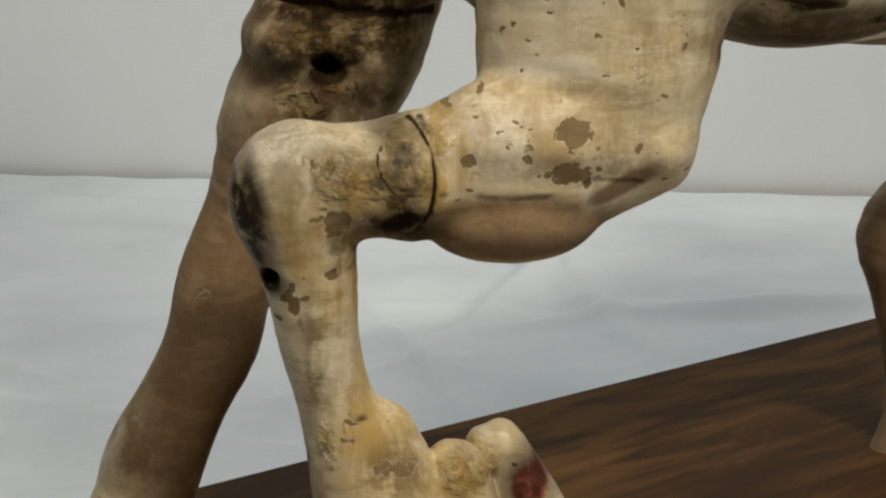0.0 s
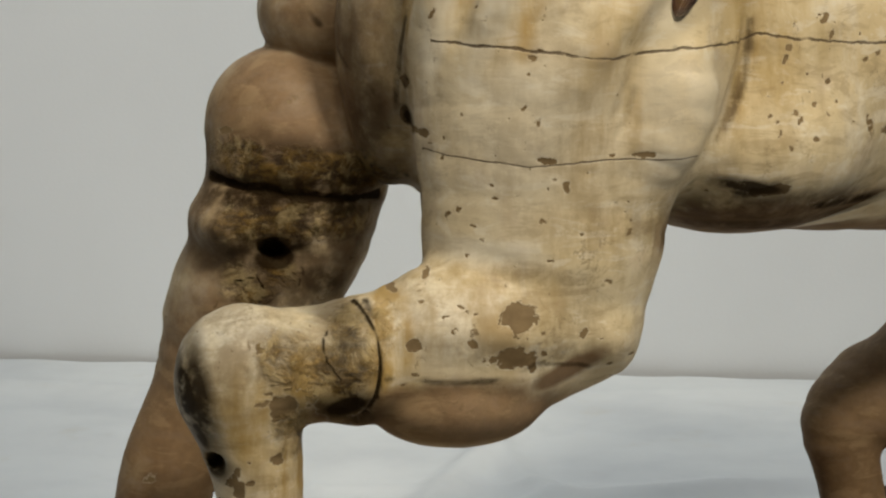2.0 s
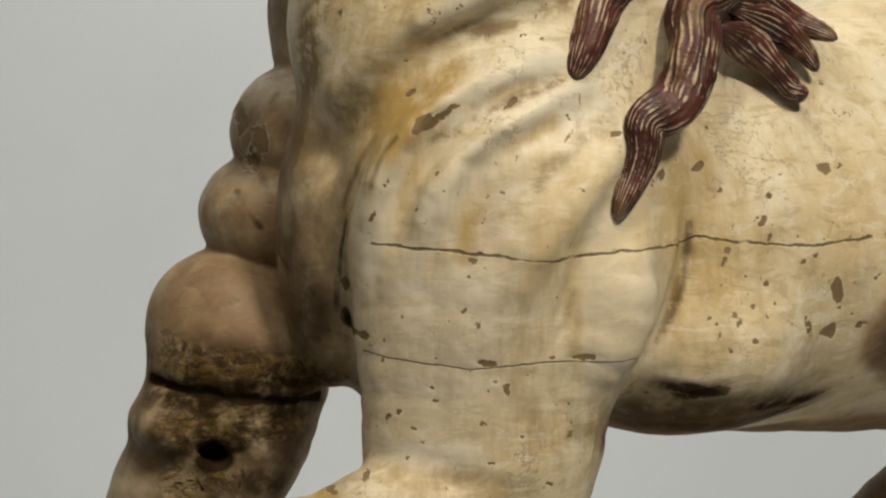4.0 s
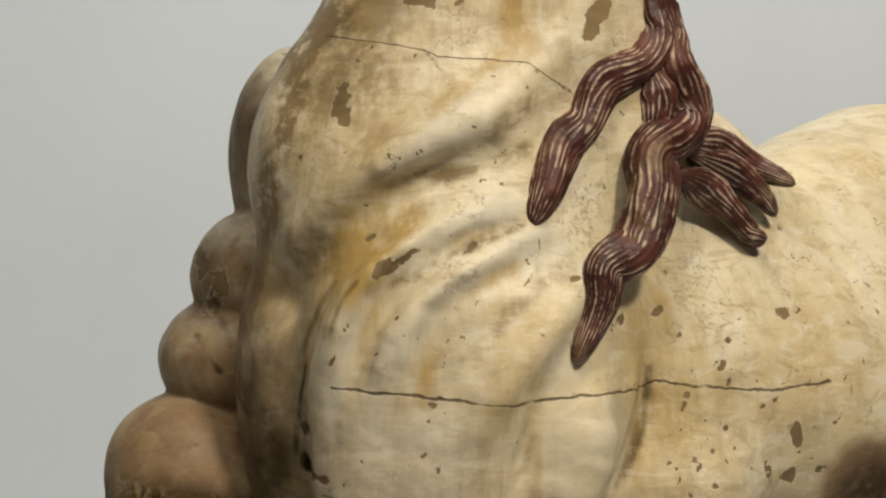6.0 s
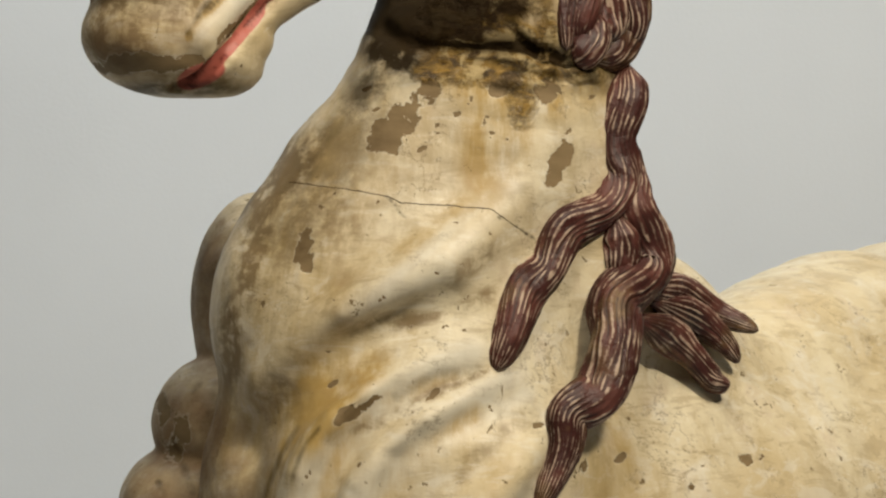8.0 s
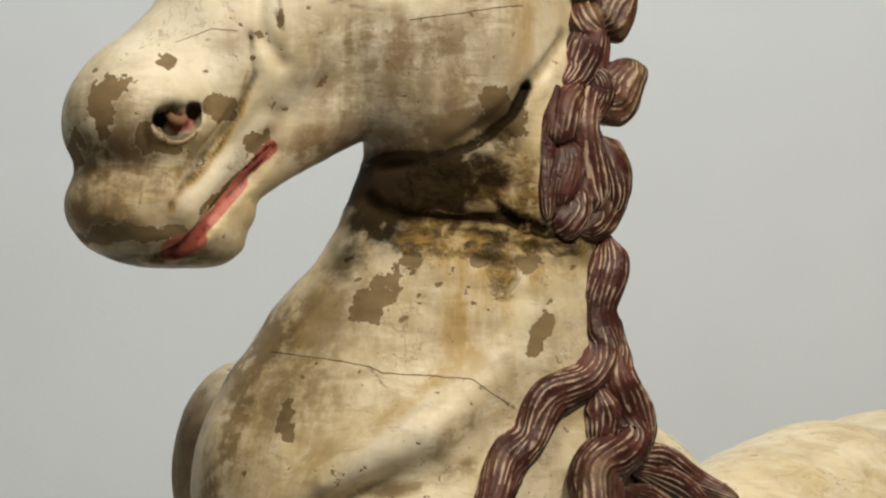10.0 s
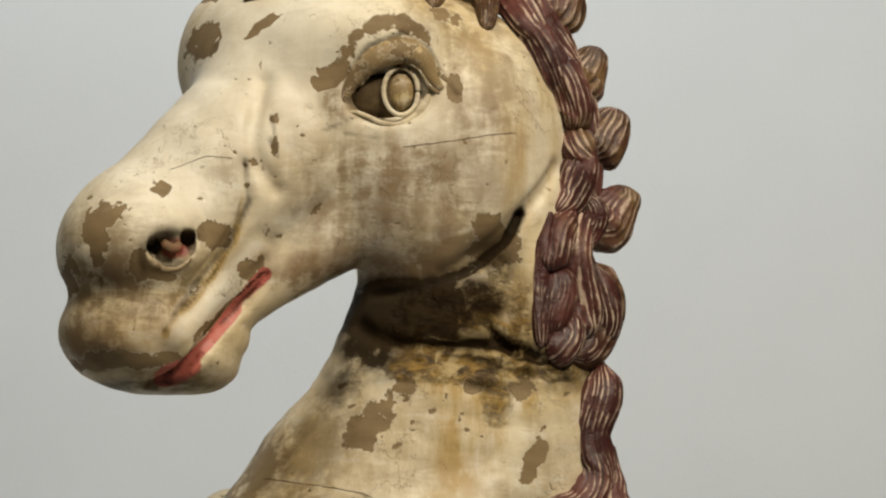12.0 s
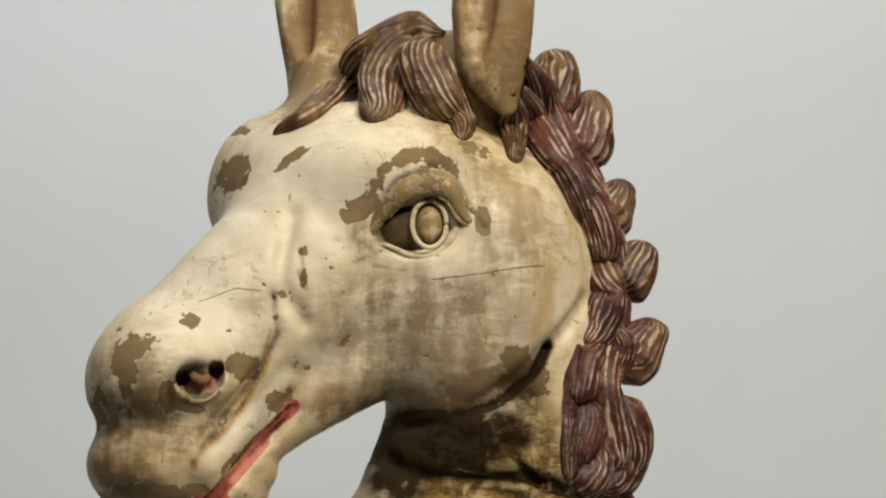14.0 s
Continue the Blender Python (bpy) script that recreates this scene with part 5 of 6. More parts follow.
mark('bare', (-0.096, -0.088, 0.361), 0.0031, 0.0023, 0, 1)
mark('bare', (-0.115, -0.074, 0.343), 0.0031, 0.0019, 0, 1)
# worn, dirty paint over larger areas
mark('dirt_shade', (-0.102, -0.100, 0.452), 0.0418, 0.0342, 0, 0.26)
mark('dirt_shade', (-0.032, -0.089, 0.453), 0.0229, 0.0306, 0, 0.28)
mark('dirt_shade', (0.065, -0.077, 0.477), 0.0846, 0.0346, -5, 0.17)
mark('dirt_shade', (-0.082, -0.080, 0.313), 0.0230, 0.0576, -6, 0.21)
mark('dirt_shade', (0.125, -0.059, 0.465), 0.0311, 0.0272, 0, 0.21)
mark('dirt_shade', (0.110, -0.074, 0.584), 0.0809, 0.0462, 0, 0.17)
mark('dirt_shade', (0.103, -0.065, 0.642), 0.0464, 0.0348, 0, 0.12)
mark('dirt_shade', (0.151, -0.056, 0.537), 0.0467, 0.0233, 0, 0.21)
mark('dirt_shade', (0.311, 0.015, 0.594), 0.0725, 0.0524, 0, 0.12)
mark('ochre', (0.151, -0.057, 0.549), 0.0622, 0.0233, 0, 0.28)
mark('dirt_shade', (-0.057, 0.089, 0.616), 0.0501, 0.0501, 0, 0.28)
mark('dirt_shade', (-0.083, 0.123, 0.676), 0.0255, 0.0255, 0, 0.24)
mark('dry_shade', (-0.022, 0.036, 0.663), 0.0204, 0.0815, 0, 0.3)
mark('dirt_shade', (0.111, -0.007, 0.908), 0.0638, 0.0518, 30, 0.14)
mark('dirt_shade', (0.055, -0.030, 0.821), 0.0433, 0.0433, 20, 0.16)
mark('dirt_shade', (0.191, -0.010, 0.909), 0.0239, 0.0358, 0, 0.14)
mark('dirt_shade', (0.225, 0.008, 0.933), 0.0120, 0.0281, 0, 0.14)
mark('dirt_shade', (0.117, -0.001, 1.128), 0.0600, 0.0240, 0, 0.52)
mark('dirt_shade', (0.166, 0.001, 1.096), 0.0360, 0.0320, 0, 0.28)
mark('dirt_shade', (0.102, 0.013, 1.089), 0.0564, 0.0282, 0, 0.39)
mark('dirt_shade', (0.182, 0.000, 1.174), 0.0240, 0.0480, 0, 0.39)
mark('dirt_shade', (-0.082, -0.039, 1.058), 0.0392, 0.0392, 0, 0.39)
mark('dirt_shade', (0.004, -0.015, 1.117), 0.0159, 0.0238, 0, 0.21)
mark('ochre', (0.174, 0.009, 1.217), 0.0201, 0.0321, 0, 0.70)
mark('ochre', (0.207, 0.007, 1.147), 0.0120, 0.0482, 0, 0.70)
mark('dirt_shade', (0.060, 0.003, 1.112), 0.0200, 0.0361, 0, 0.28)
# far shoulder and chest turned away: brown wood with shade in the colour
mark('dry_shade', (-0.075, 0.085, 0.600), 0.0700, 0.0600, 0, 0.75)
mark('dry_shade', (-0.060, 0.110, 0.660), 0.0450, 0.0450, 0, 0.6)
mark('dry_shade', (-0.045, 0.122, 0.722), 0.0400, 0.0450, 0, 0.6)
mark('dry_shade', (-0.015, 0.060, 0.640), 0.0300, 0.0900, 0, 0.5)
mark('dry_shade', (-0.160, 0.090, 0.320), 0.0750, 0.1900, -18, 0.75)
# underside of the belly browned: shade put into the colour
mark('dry_shade', (0.290, 0.040, 0.520), 0.1000, 0.0200, 0, 0.9)
mark('white', (0.150, 0.000, 1.150), 0.0900, 0.0600, 0, 0.8)
mark('white', (0.070, 0.010, 1.110), 0.0700, 0.0450, 0, 0.7)
mark('white', (0.120, 0.000, 0.930), 0.0900, 0.0700, 0, 0.4)
# shadow on the hind thigh, painted as a dark brown patch
mark('dry_shade', (0.440, 0.120, 0.572), 0.0320, 0.0300, 20, 1.2)
mark('grime_shade', (0.445, 0.120, 0.565), 0.0280, 0.0260, 20, 0.8)
# chipped specks
mark('bare', (0.106, 0.009, 0.955), 0.0014, 0.0008, -12, 0.82)
mark('bare', (0.174, 0.001, 0.962), 0.0020, 0.0006, -13, 0.82)
mark('bare', (0.172, 0.001, 0.962), 0.0014, 0.0008, -7, 0.82)
mark('bare', (0.236, 0.017, 0.978), 0.0022, 0.0008, 13, 0.82)
mark('bare', (0.120, 0.007, 0.960), 0.0036, 0.0014, 27, 0.82)
mark('bare', (0.183, -0.000, 0.940), 0.0016, 0.0007, 2, 0.82)
mark('bare', (0.133, -0.004, 0.924), 0.0024, 0.0008, 50, 0.82)
mark('bare', (0.092, 0.017, 0.962), 0.0039, 0.0014, 19, 0.82)
mark('bare', (0.168, 0.000, 0.955), 0.0036, 0.0014, 35, 0.82)
mark('bare', (0.126, 0.006, 0.963), 0.0031, 0.0010, -10, 0.82)
mark('bare', (0.186, 0.002, 0.962), 0.0016, 0.0006, 40, 0.82)
mark('bare', (0.112, 0.002, 0.940), 0.0019, 0.0012, 5, 0.82)
mark('bare', (0.157, 0.002, 0.967), 0.0027, 0.0012, 55, 0.82)
mark('bare', (0.175, -0.001, 0.927), 0.0014, 0.0009, -13, 0.82)
mark('bare', (0.132, 0.000, 0.945), 0.0039, 0.0012, -5, 0.82)
mark('bare', (0.117, 0.005, 0.952), 0.0014, 0.0009, 69, 0.82)
mark('bare', (0.240, 0.017, 0.963), 0.0018, 0.0007, 21, 0.82)
mark('bare', (0.134, -0.004, 0.923), 0.0018, 0.0006, 32, 0.82)
mark('bare', (0.224, 0.008, 0.940), 0.0022, 0.0014, 59, 0.82)
mark('bare', (0.158, 0.002, 0.970), 0.0016, 0.0007, 0, 0.82)
mark('bare', (0.092, 0.023, 0.976), 0.0016, 0.0009, 26, 0.82)
mark('bare', (0.177, 0.001, 0.953), 0.0028, 0.0015, 6, 0.82)
mark('bare', (0.100, 0.004, 0.936), 0.0018, 0.0007, -1, 0.82)
mark('bare', (0.173, -0.001, 0.945), 0.0024, 0.0012, -16, 0.82)
mark('bare', (0.171, -0.002, 0.934), 0.0016, 0.0007, 5, 0.82)
mark('bare', (0.127, 0.003, 0.955), 0.0016, 0.0010, 33, 0.82)
mark('bare', (0.367, 0.061, 0.655), 0.0019, 0.0010, 4, 0.82)
mark('bare', (0.310, 0.034, 0.683), 0.0012, 0.0006, 9, 0.82)
mark('bare', (0.311, 0.032, 0.672), 0.0031, 0.0010, 20, 0.82)
mark('bare', (0.419, 0.092, 0.655), 0.0037, 0.0012, 63, 0.82)
mark('bare', (0.381, 0.088, 0.705), 0.0032, 0.0014, 35, 0.82)
mark('bare', (0.404, 0.090, 0.588), 0.0027, 0.0008, 23, 0.82)
mark('bare', (0.340, 0.038, 0.595), 0.0018, 0.0009, 33, 0.82)
mark('bare', (0.368, 0.062, 0.621), 0.0022, 0.0011, 30, 0.82)
mark('bare', (0.282, 0.003, 0.591), 0.0050, 0.0015, 65, 0.82)
mark('bare', (0.330, 0.039, 0.633), 0.0022, 0.0007, 14, 0.82)
mark('bare', (0.283, 0.024, 0.694), 0.0033, 0.0012, 52, 0.82)
mark('bare', (0.331, 0.041, 0.663), 0.0031, 0.0010, 7, 0.82)
mark('bare', (0.274, 0.005, 0.603), 0.0024, 0.0014, 28, 0.82)
mark('bare', (0.352, 0.050, 0.597), 0.0027, 0.0014, 65, 0.82)
mark('bare', (0.393, 0.074, 0.636), 0.0036, 0.0012, 47, 0.82)
mark('bare', (0.284, 0.014, 0.626), 0.0016, 0.0010, 51, 0.82)
mark('bare', (0.363, 0.070, 0.693), 0.0031, 0.0014, 46, 0.82)
mark('bare', (0.316, 0.034, 0.669), 0.0023, 0.0014, 49, 0.82)
mark('bare', (0.300, 0.008, 0.590), 0.0022, 0.0010, 42, 0.82)
mark('bare', (0.333, 0.056, 0.703), 0.0046, 0.0014, 26, 0.82)
mark('bare', (0.334, 0.034, 0.602), 0.0032, 0.0011, -12, 0.82)
mark('bare', (0.412, 0.086, 0.624), 0.0040, 0.0012, 41, 0.82)
mark('bare', (0.392, 0.086, 0.688), 0.0032, 0.0010, 2, 0.82)
mark('bare', (0.318, 0.022, 0.603), 0.0024, 0.0012, -20, 0.82)
mark('bare', (0.274, 0.015, 0.676), 0.0032, 0.0012, 42, 0.82)
mark('bare', (0.360, 0.056, 0.643), 0.0033, 0.0014, 32, 0.82)
mark('bare', (0.323, 0.030, 0.614), 0.0048, 0.0014, 60, 0.82)
mark('bare', (0.280, 0.005, 0.599), 0.0014, 0.0005, 39, 0.82)
mark('bare', (0.355, 0.053, 0.588), 0.0033, 0.0014, 36, 0.82)
mark('bare', (0.338, 0.054, 0.695), 0.0035, 0.0012, 26, 0.82)
mark('bare', (0.322, 0.036, 0.658), 0.0041, 0.0016, 66, 0.82)
mark('bare', (0.297, 0.010, 0.599), 0.0029, 0.0014, 53, 0.82)
mark('bare', (0.373, 0.069, 0.593), 0.0022, 0.0014, 62, 0.82)
mark('bare', (0.298, 0.021, 0.630), 0.0031, 0.0015, 18, 0.82)
mark('bare', (0.101, -0.058, 0.654), 0.0040, 0.0014, -9, 0.82)
mark('bare', (0.127, -0.078, 0.606), 0.0022, 0.0013, 54, 0.82)
mark('bare', (0.108, -0.078, 0.601), 0.0023, 0.0014, -6, 0.82)
mark('bare', (0.084, -0.063, 0.612), 0.0014, 0.0007, 64, 0.82)
mark('bare', (0.143, -0.074, 0.669), 0.0022, 0.0008, 42, 0.82)
mark('bare', (0.062, -0.061, 0.689), 0.0025, 0.0012, 60, 0.82)
mark('bare', (0.081, -0.061, 0.621), 0.0025, 0.0010, 20, 0.82)
mark('bare', (0.076, -0.058, 0.714), 0.0015, 0.0008, 49, 0.82)
mark('bare', (0.095, -0.064, 0.619), 0.0022, 0.0010, 29, 0.82)
mark('bare', (0.042, -0.047, 0.707), 0.0038, 0.0012, 60, 0.82)
mark('bare', (0.101, -0.055, 0.678), 0.0022, 0.0014, 13, 0.82)
mark('bare', (0.106, -0.061, 0.660), 0.0027, 0.0010, -12, 0.82)
mark('bare', (0.053, -0.041, 0.679), 0.0023, 0.0007, 0, 0.82)
mark('bare', (0.098, -0.063, 0.643), 0.0027, 0.0010, 48, 0.82)
mark('bare', (0.091, -0.059, 0.697), 0.0013, 0.0008, -16, 0.82)
mark('bare', (0.032, -0.044, 0.683), 0.0046, 0.0014, 62, 0.82)
mark('bare', (-0.042, -0.091, 0.427), 0.0023, 0.0008, 63, 0.82)
mark('bare', (-0.106, -0.105, 0.430), 0.0014, 0.0009, 26, 0.82)
mark('bare', (-0.056, -0.094, 0.439), 0.0029, 0.0012, -1, 0.82)
mark('bare', (-0.092, -0.101, 0.444), 0.0016, 0.0007, 0, 0.82)
mark('bare', (-0.095, -0.100, 0.452), 0.0037, 0.0014, 31, 0.82)
mark('bare', (-0.084, -0.098, 0.449), 0.0012, 0.0008, 66, 0.82)
mark('bare', (-0.036, -0.083, 0.465), 0.0010, 0.0005, 57, 0.82)
mark('bare', (-0.098, -0.103, 0.441), 0.0031, 0.0013, 48, 0.82)
mark('bare', (-0.048, -0.070, 0.401), 0.0020, 0.0007, 67, 0.82)
mark('bare', (-0.086, -0.099, 0.419), 0.0043, 0.0014, 55, 0.82)
mark('bare', (-0.078, -0.093, 0.413), 0.0016, 0.0007, 62, 0.82)
mark('bare', (-0.083, -0.099, 0.427), 0.0040, 0.0013, 7, 0.82)
mark('bare', (-0.045, -0.092, 0.430), 0.0016, 0.0007, 41, 0.82)
mark('bare', (-0.089, -0.100, 0.420), 0.0035, 0.0011, 20, 0.82)
mark('bare', (-0.062, -0.094, 0.428), 0.0035, 0.0014, 47, 0.82)
mark('bare', (-0.037, -0.078, 0.408), 0.0018, 0.0010, -15, 0.82)
mark('bare', (-0.071, -0.096, 0.436), 0.0019, 0.0010, 5, 0.82)
mark('bare', (-0.089, -0.101, 0.437), 0.0020, 0.0012, 19, 0.82)
mark('bare', (0.154, -0.059, 0.443), 0.0016, 0.0007, -20, 0.82)
mark('bare', (0.041, -0.068, 0.490), 0.0020, 0.0006, -16, 0.82)
mark('bare', (0.111, -0.060, 0.493), 0.0011, 0.0005, 24, 0.82)
mark('bare', (0.051, -0.074, 0.482), 0.0034, 0.0013, -16, 0.82)
mark('bare', (0.081, -0.059, 0.505), 0.0018, 0.0007, 45, 0.82)
mark('bare', (0.110, -0.068, 0.448), 0.0023, 0.0008, 35, 0.82)
mark('bare', (0.039, -0.078, 0.476), 0.0020, 0.0008, 15, 0.82)
mark('bare', (0.145, -0.040, 0.428), 0.0029, 0.0009, 32, 0.82)
mark('bare', (0.100, -0.063, 0.490), 0.0021, 0.0008, -17, 0.82)
mark('bare', (0.097, -0.073, 0.458), 0.0025, 0.0010, 58, 0.82)
mark('bare', (0.019, -0.083, 0.436), 0.0022, 0.0012, -9, 0.82)
mark('bare', (0.147, -0.053, 0.488), 0.0022, 0.0012, 62, 0.82)
mark('bare', (0.024, -0.069, 0.485), 0.0024, 0.0010, 6, 0.82)
mark('bare', (0.043, -0.085, 0.448), 0.0012, 0.0007, 20, 0.82)
mark('bare', (0.091, -0.076, 0.460), 0.0027, 0.0008, -11, 0.82)
mark('bare', (0.157, -0.046, 0.434), 0.0034, 0.0012, 3, 0.82)
mark('bare', (0.046, -0.082, 0.467), 0.0031, 0.0012, 57, 0.82)
mark('bare', (0.155, -0.052, 0.495), 0.0039, 0.0014, -14, 0.82)
mark('bare', (0.150, -0.059, 0.454), 0.0049, 0.0014, -13, 0.82)
mark('bare', (0.045, -0.085, 0.442), 0.0032, 0.0012, 43, 0.82)
mark('bare', (0.037, -0.058, 0.499), 0.0016, 0.0007, 49, 0.82)
mark('bare', (0.055, -0.076, 0.479), 0.0022, 0.0010, -16, 0.82)
mark('bare', (-0.102, -0.087, 0.361), 0.0023, 0.0012, 10, 0.82)
mark('bare', (-0.065, -0.081, 0.255), 0.0024, 0.0009, 29, 0.82)
mark('bare', (-0.073, -0.081, 0.254), 0.0016, 0.0009, 24, 0.82)
mark('bare', (-0.079, -0.086, 0.378), 0.0012, 0.0007, 17, 0.82)
mark('bare', (-0.072, -0.081, 0.255), 0.0031, 0.0013, -15, 0.82)
mark('bare', (-0.068, -0.077, 0.272), 0.0025, 0.0014, 28, 0.82)
mark('bare', (-0.087, -0.090, 0.381), 0.0031, 0.0011, 37, 0.82)
mark('bare', (-0.069, -0.076, 0.281), 0.0013, 0.0005, -6, 0.82)
mark('bare', (-0.076, -0.084, 0.373), 0.0014, 0.0008, 0, 0.82)
mark('bare', (-0.080, -0.084, 0.356), 0.0038, 0.0014, 56, 0.82)
mark('bare', (-0.106, -0.063, 0.287), 0.0019, 0.0009, 9, 0.82)
mark('bare', (-0.097, -0.091, 0.376), 0.0023, 0.0013, 16, 0.82)
mark('bare', (-0.071, -0.075, 0.306), 0.0016, 0.0007, 24, 0.82)
mark('bare', (-0.066, -0.073, 0.290), 0.0036, 0.0014, 24, 0.82)
mark('bare', (-0.065, -0.046, 1.074), 0.0020, 0.0008, 26, 0.82)
mark('bare', (-0.014, -0.024, 1.080), 0.0034, 0.0011, -11, 0.82)
mark('bare', (-0.039, -0.028, 1.036), 0.0024, 0.0014, -3, 0.82)
mark('bare', (-0.093, -0.029, 1.050), 0.0035, 0.0012, -10, 0.82)
mark('bare', (-0.093, -0.027, 1.049), 0.0021, 0.0012, 2, 0.82)
mark('bare', (-0.093, -0.035, 1.080), 0.0026, 0.0008, 6, 0.82)
mark('bare', (-0.024, -0.012, 1.078), 0.0035, 0.0012, -13, 0.82)
mark('bare', (-0.070, -0.044, 1.084), 0.0020, 0.0014, 47, 0.82)
mark('bare', (-0.008, -0.019, 1.092), 0.0021, 0.0012, 66, 0.82)
mark('bare', (-0.056, -0.034, 1.042), 0.0013, 0.0006, 66, 0.82)
mark('bare', (-0.018, -0.021, 1.106), 0.0048, 0.0015, -10, 0.82)
mark('bare', (-0.092, -0.037, 1.075), 0.0022, 0.0010, 1, 0.82)
mark('bare', (-0.048, -0.026, 1.075), 0.0033, 0.0012, -12, 0.82)
mark('bare', (-0.003, -0.006, 1.047), 0.0024, 0.0007, 46, 0.82)
mark('bare', (-0.065, -0.039, 1.097), 0.0022, 0.0009, -5, 0.82)
mark('bare', (-0.037, -0.034, 1.070), 0.0016, 0.0011, -15, 0.82)
mark('bare', (-0.044, -0.041, 1.084), 0.0026, 0.0013, 25, 0.82)
mark('bare', (-0.083, -0.038, 1.089), 0.0034, 0.0014, 59, 0.82)
mark('bare', (-0.001, -0.004, 1.038), 0.0026, 0.0010, -17, 0.82)
mark('bare', (0.109, -0.070, 0.581), 0.0036, 0.0011, 67, 0.82)
mark('bare', (0.114, -0.062, 0.512), 0.0036, 0.0011, 0, 0.82)
mark('bare', (0.072, -0.056, 0.565), 0.0017, 0.0008, 6, 0.82)
mark('bare', (0.117, -0.064, 0.570), 0.0033, 0.0010, 1, 0.82)
mark('bare', (0.155, -0.052, 0.496), 0.0018, 0.0008, 4, 0.82)
mark('bare', (0.038, -0.078, 0.475), 0.0011, 0.0007, -20, 0.82)
mark('bare', (0.168, -0.042, 0.483), 0.0017, 0.0006, 2, 0.82)
mark('bare', (0.061, -0.077, 0.478), 0.0017, 0.0007, 10, 0.82)
mark('bare', (0.167, -0.051, 0.545), 0.0028, 0.0012, 23, 0.82)
mark('bare', (0.040, -0.041, 0.596), 0.0018, 0.0013, 0, 0.82)
mark('bare', (0.135, -0.060, 0.530), 0.0032, 0.0010, 23, 0.82)
mark('bare', (0.156, -0.054, 0.586), 0.0022, 0.0010, -8, 0.82)
mark('bare', (0.110, -0.062, 0.540), 0.0041, 0.0012, 35, 0.82)
mark('bare', (0.039, -0.039, 0.582), 0.0025, 0.0011, 47, 0.82)
mark('bare', (0.029, -0.025, 0.562), 0.0013, 0.0007, 38, 0.82)
mark('bare', (0.076, -0.071, 0.486), 0.0021, 0.0010, 31, 0.82)
mark('bare', (0.158, -0.054, 0.551), 0.0038, 0.0012, -7, 0.82)
mark('bare', (0.076, -0.057, 0.555), 0.0032, 0.0013, -11, 0.82)
mark('bare', (0.090, -0.060, 0.509), 0.0039, 0.0012, 53, 0.82)
mark('bare', (0.050, -0.044, 0.546), 0.0022, 0.0014, 48, 0.82)
mark('bare', (0.157, -0.054, 0.519), 0.0016, 0.0006, 10, 0.82)
mark('bare', (0.140, -0.062, 0.574), 0.0028, 0.0011, 34, 0.82)
mark('bare', (0.104, -0.062, 0.516), 0.0023, 0.0010, -19, 0.82)
mark('bare', (0.089, -0.060, 0.557), 0.0042, 0.0014, 15, 0.82)
mark('bare', (0.075, -0.058, 0.585), 0.0018, 0.0007, 52, 0.82)
mark('bare', (0.172, -0.048, 0.538), 0.0037, 0.0014, -3, 0.82)
mark('bare', (0.146, -0.031, 0.821), 0.0031, 0.0015, 45, 0.82)
mark('bare', (0.148, -0.046, 0.786), 0.0020, 0.0013, 65, 0.82)
mark('bare', (0.092, -0.045, 0.828), 0.0031, 0.0010, 48, 0.82)
mark('bare', (0.003, 0.014, 0.787), 0.0024, 0.0007, 19, 0.82)
mark('bare', (-0.001, 0.177, 0.898), 0.0016, 0.0007, 20, 0.82)
mark('bare', (0.131, -0.043, 0.846), 0.0026, 0.0013, -13, 0.82)
mark('bare', (0.127, -0.004, 0.923), 0.0021, 0.0008, 2, 0.82)
mark('bare', (0.134, -0.042, 0.855), 0.0014, 0.0007, -19, 0.82)
mark('bare', (0.052, 0.004, 0.892), 0.0024, 0.0010, -4, 0.82)
mark('bare', (0.145, -0.021, 0.881), 0.0033, 0.0012, -5, 0.82)
mark('bare', (0.042, 0.031, 0.924), 0.0040, 0.0012, -13, 0.82)
mark('bare', (0.061, 0.004, 0.901), 0.0027, 0.0014, 42, 0.82)
mark('bare', (0.058, -0.026, 0.790), 0.0037, 0.0012, -10, 0.82)
mark('bare', (0.114, -0.030, 0.808), 0.0039, 0.0014, 34, 0.82)
mark('bare', (0.059, -0.026, 0.827), 0.0018, 0.0010, -16, 0.82)
mark('bare', (0.072, -0.029, 0.802), 0.0018, 0.0007, 36, 0.82)
mark('bare', (0.090, -0.009, 0.895), 0.0024, 0.0009, 14, 0.82)
mark('bare', (0.042, -0.014, 0.828), 0.0023, 0.0011, 69, 0.82)
mark('bare', (0.146, -0.035, 0.810), 0.0014, 0.0008, 4, 0.82)
mark('bare', (0.152, -0.029, 0.828), 0.0032, 0.0014, 49, 0.82)
mark('bare', (0.029, -0.010, 0.810), 0.0018, 0.0007, -11, 0.82)
mark('bare', (0.014, -0.009, 1.131), 0.0017, 0.0011, 38, 0.82)
mark('bare', (0.130, -0.003, 1.164), 0.0024, 0.0012, 5, 0.82)
mark('bare', (0.038, 0.006, 1.082), 0.0034, 0.0013, 14, 0.82)
mark('bare', (0.054, -0.006, 1.153), 0.0023, 0.0011, 0, 0.82)
mark('bare', (0.122, 0.006, 1.092), 0.0042, 0.0013, 4, 0.82)
mark('bare', (0.099, 0.002, 1.140), 0.0046, 0.0014, 1, 0.82)
mark('bare', (0.006, -0.013, 1.140), 0.0025, 0.0009, 39, 0.82)
mark('bare', (0.065, 0.010, 1.103), 0.0045, 0.0015, 54, 0.82)
mark('bare', (0.166, -0.003, 1.119), 0.0022, 0.0011, 68, 0.82)
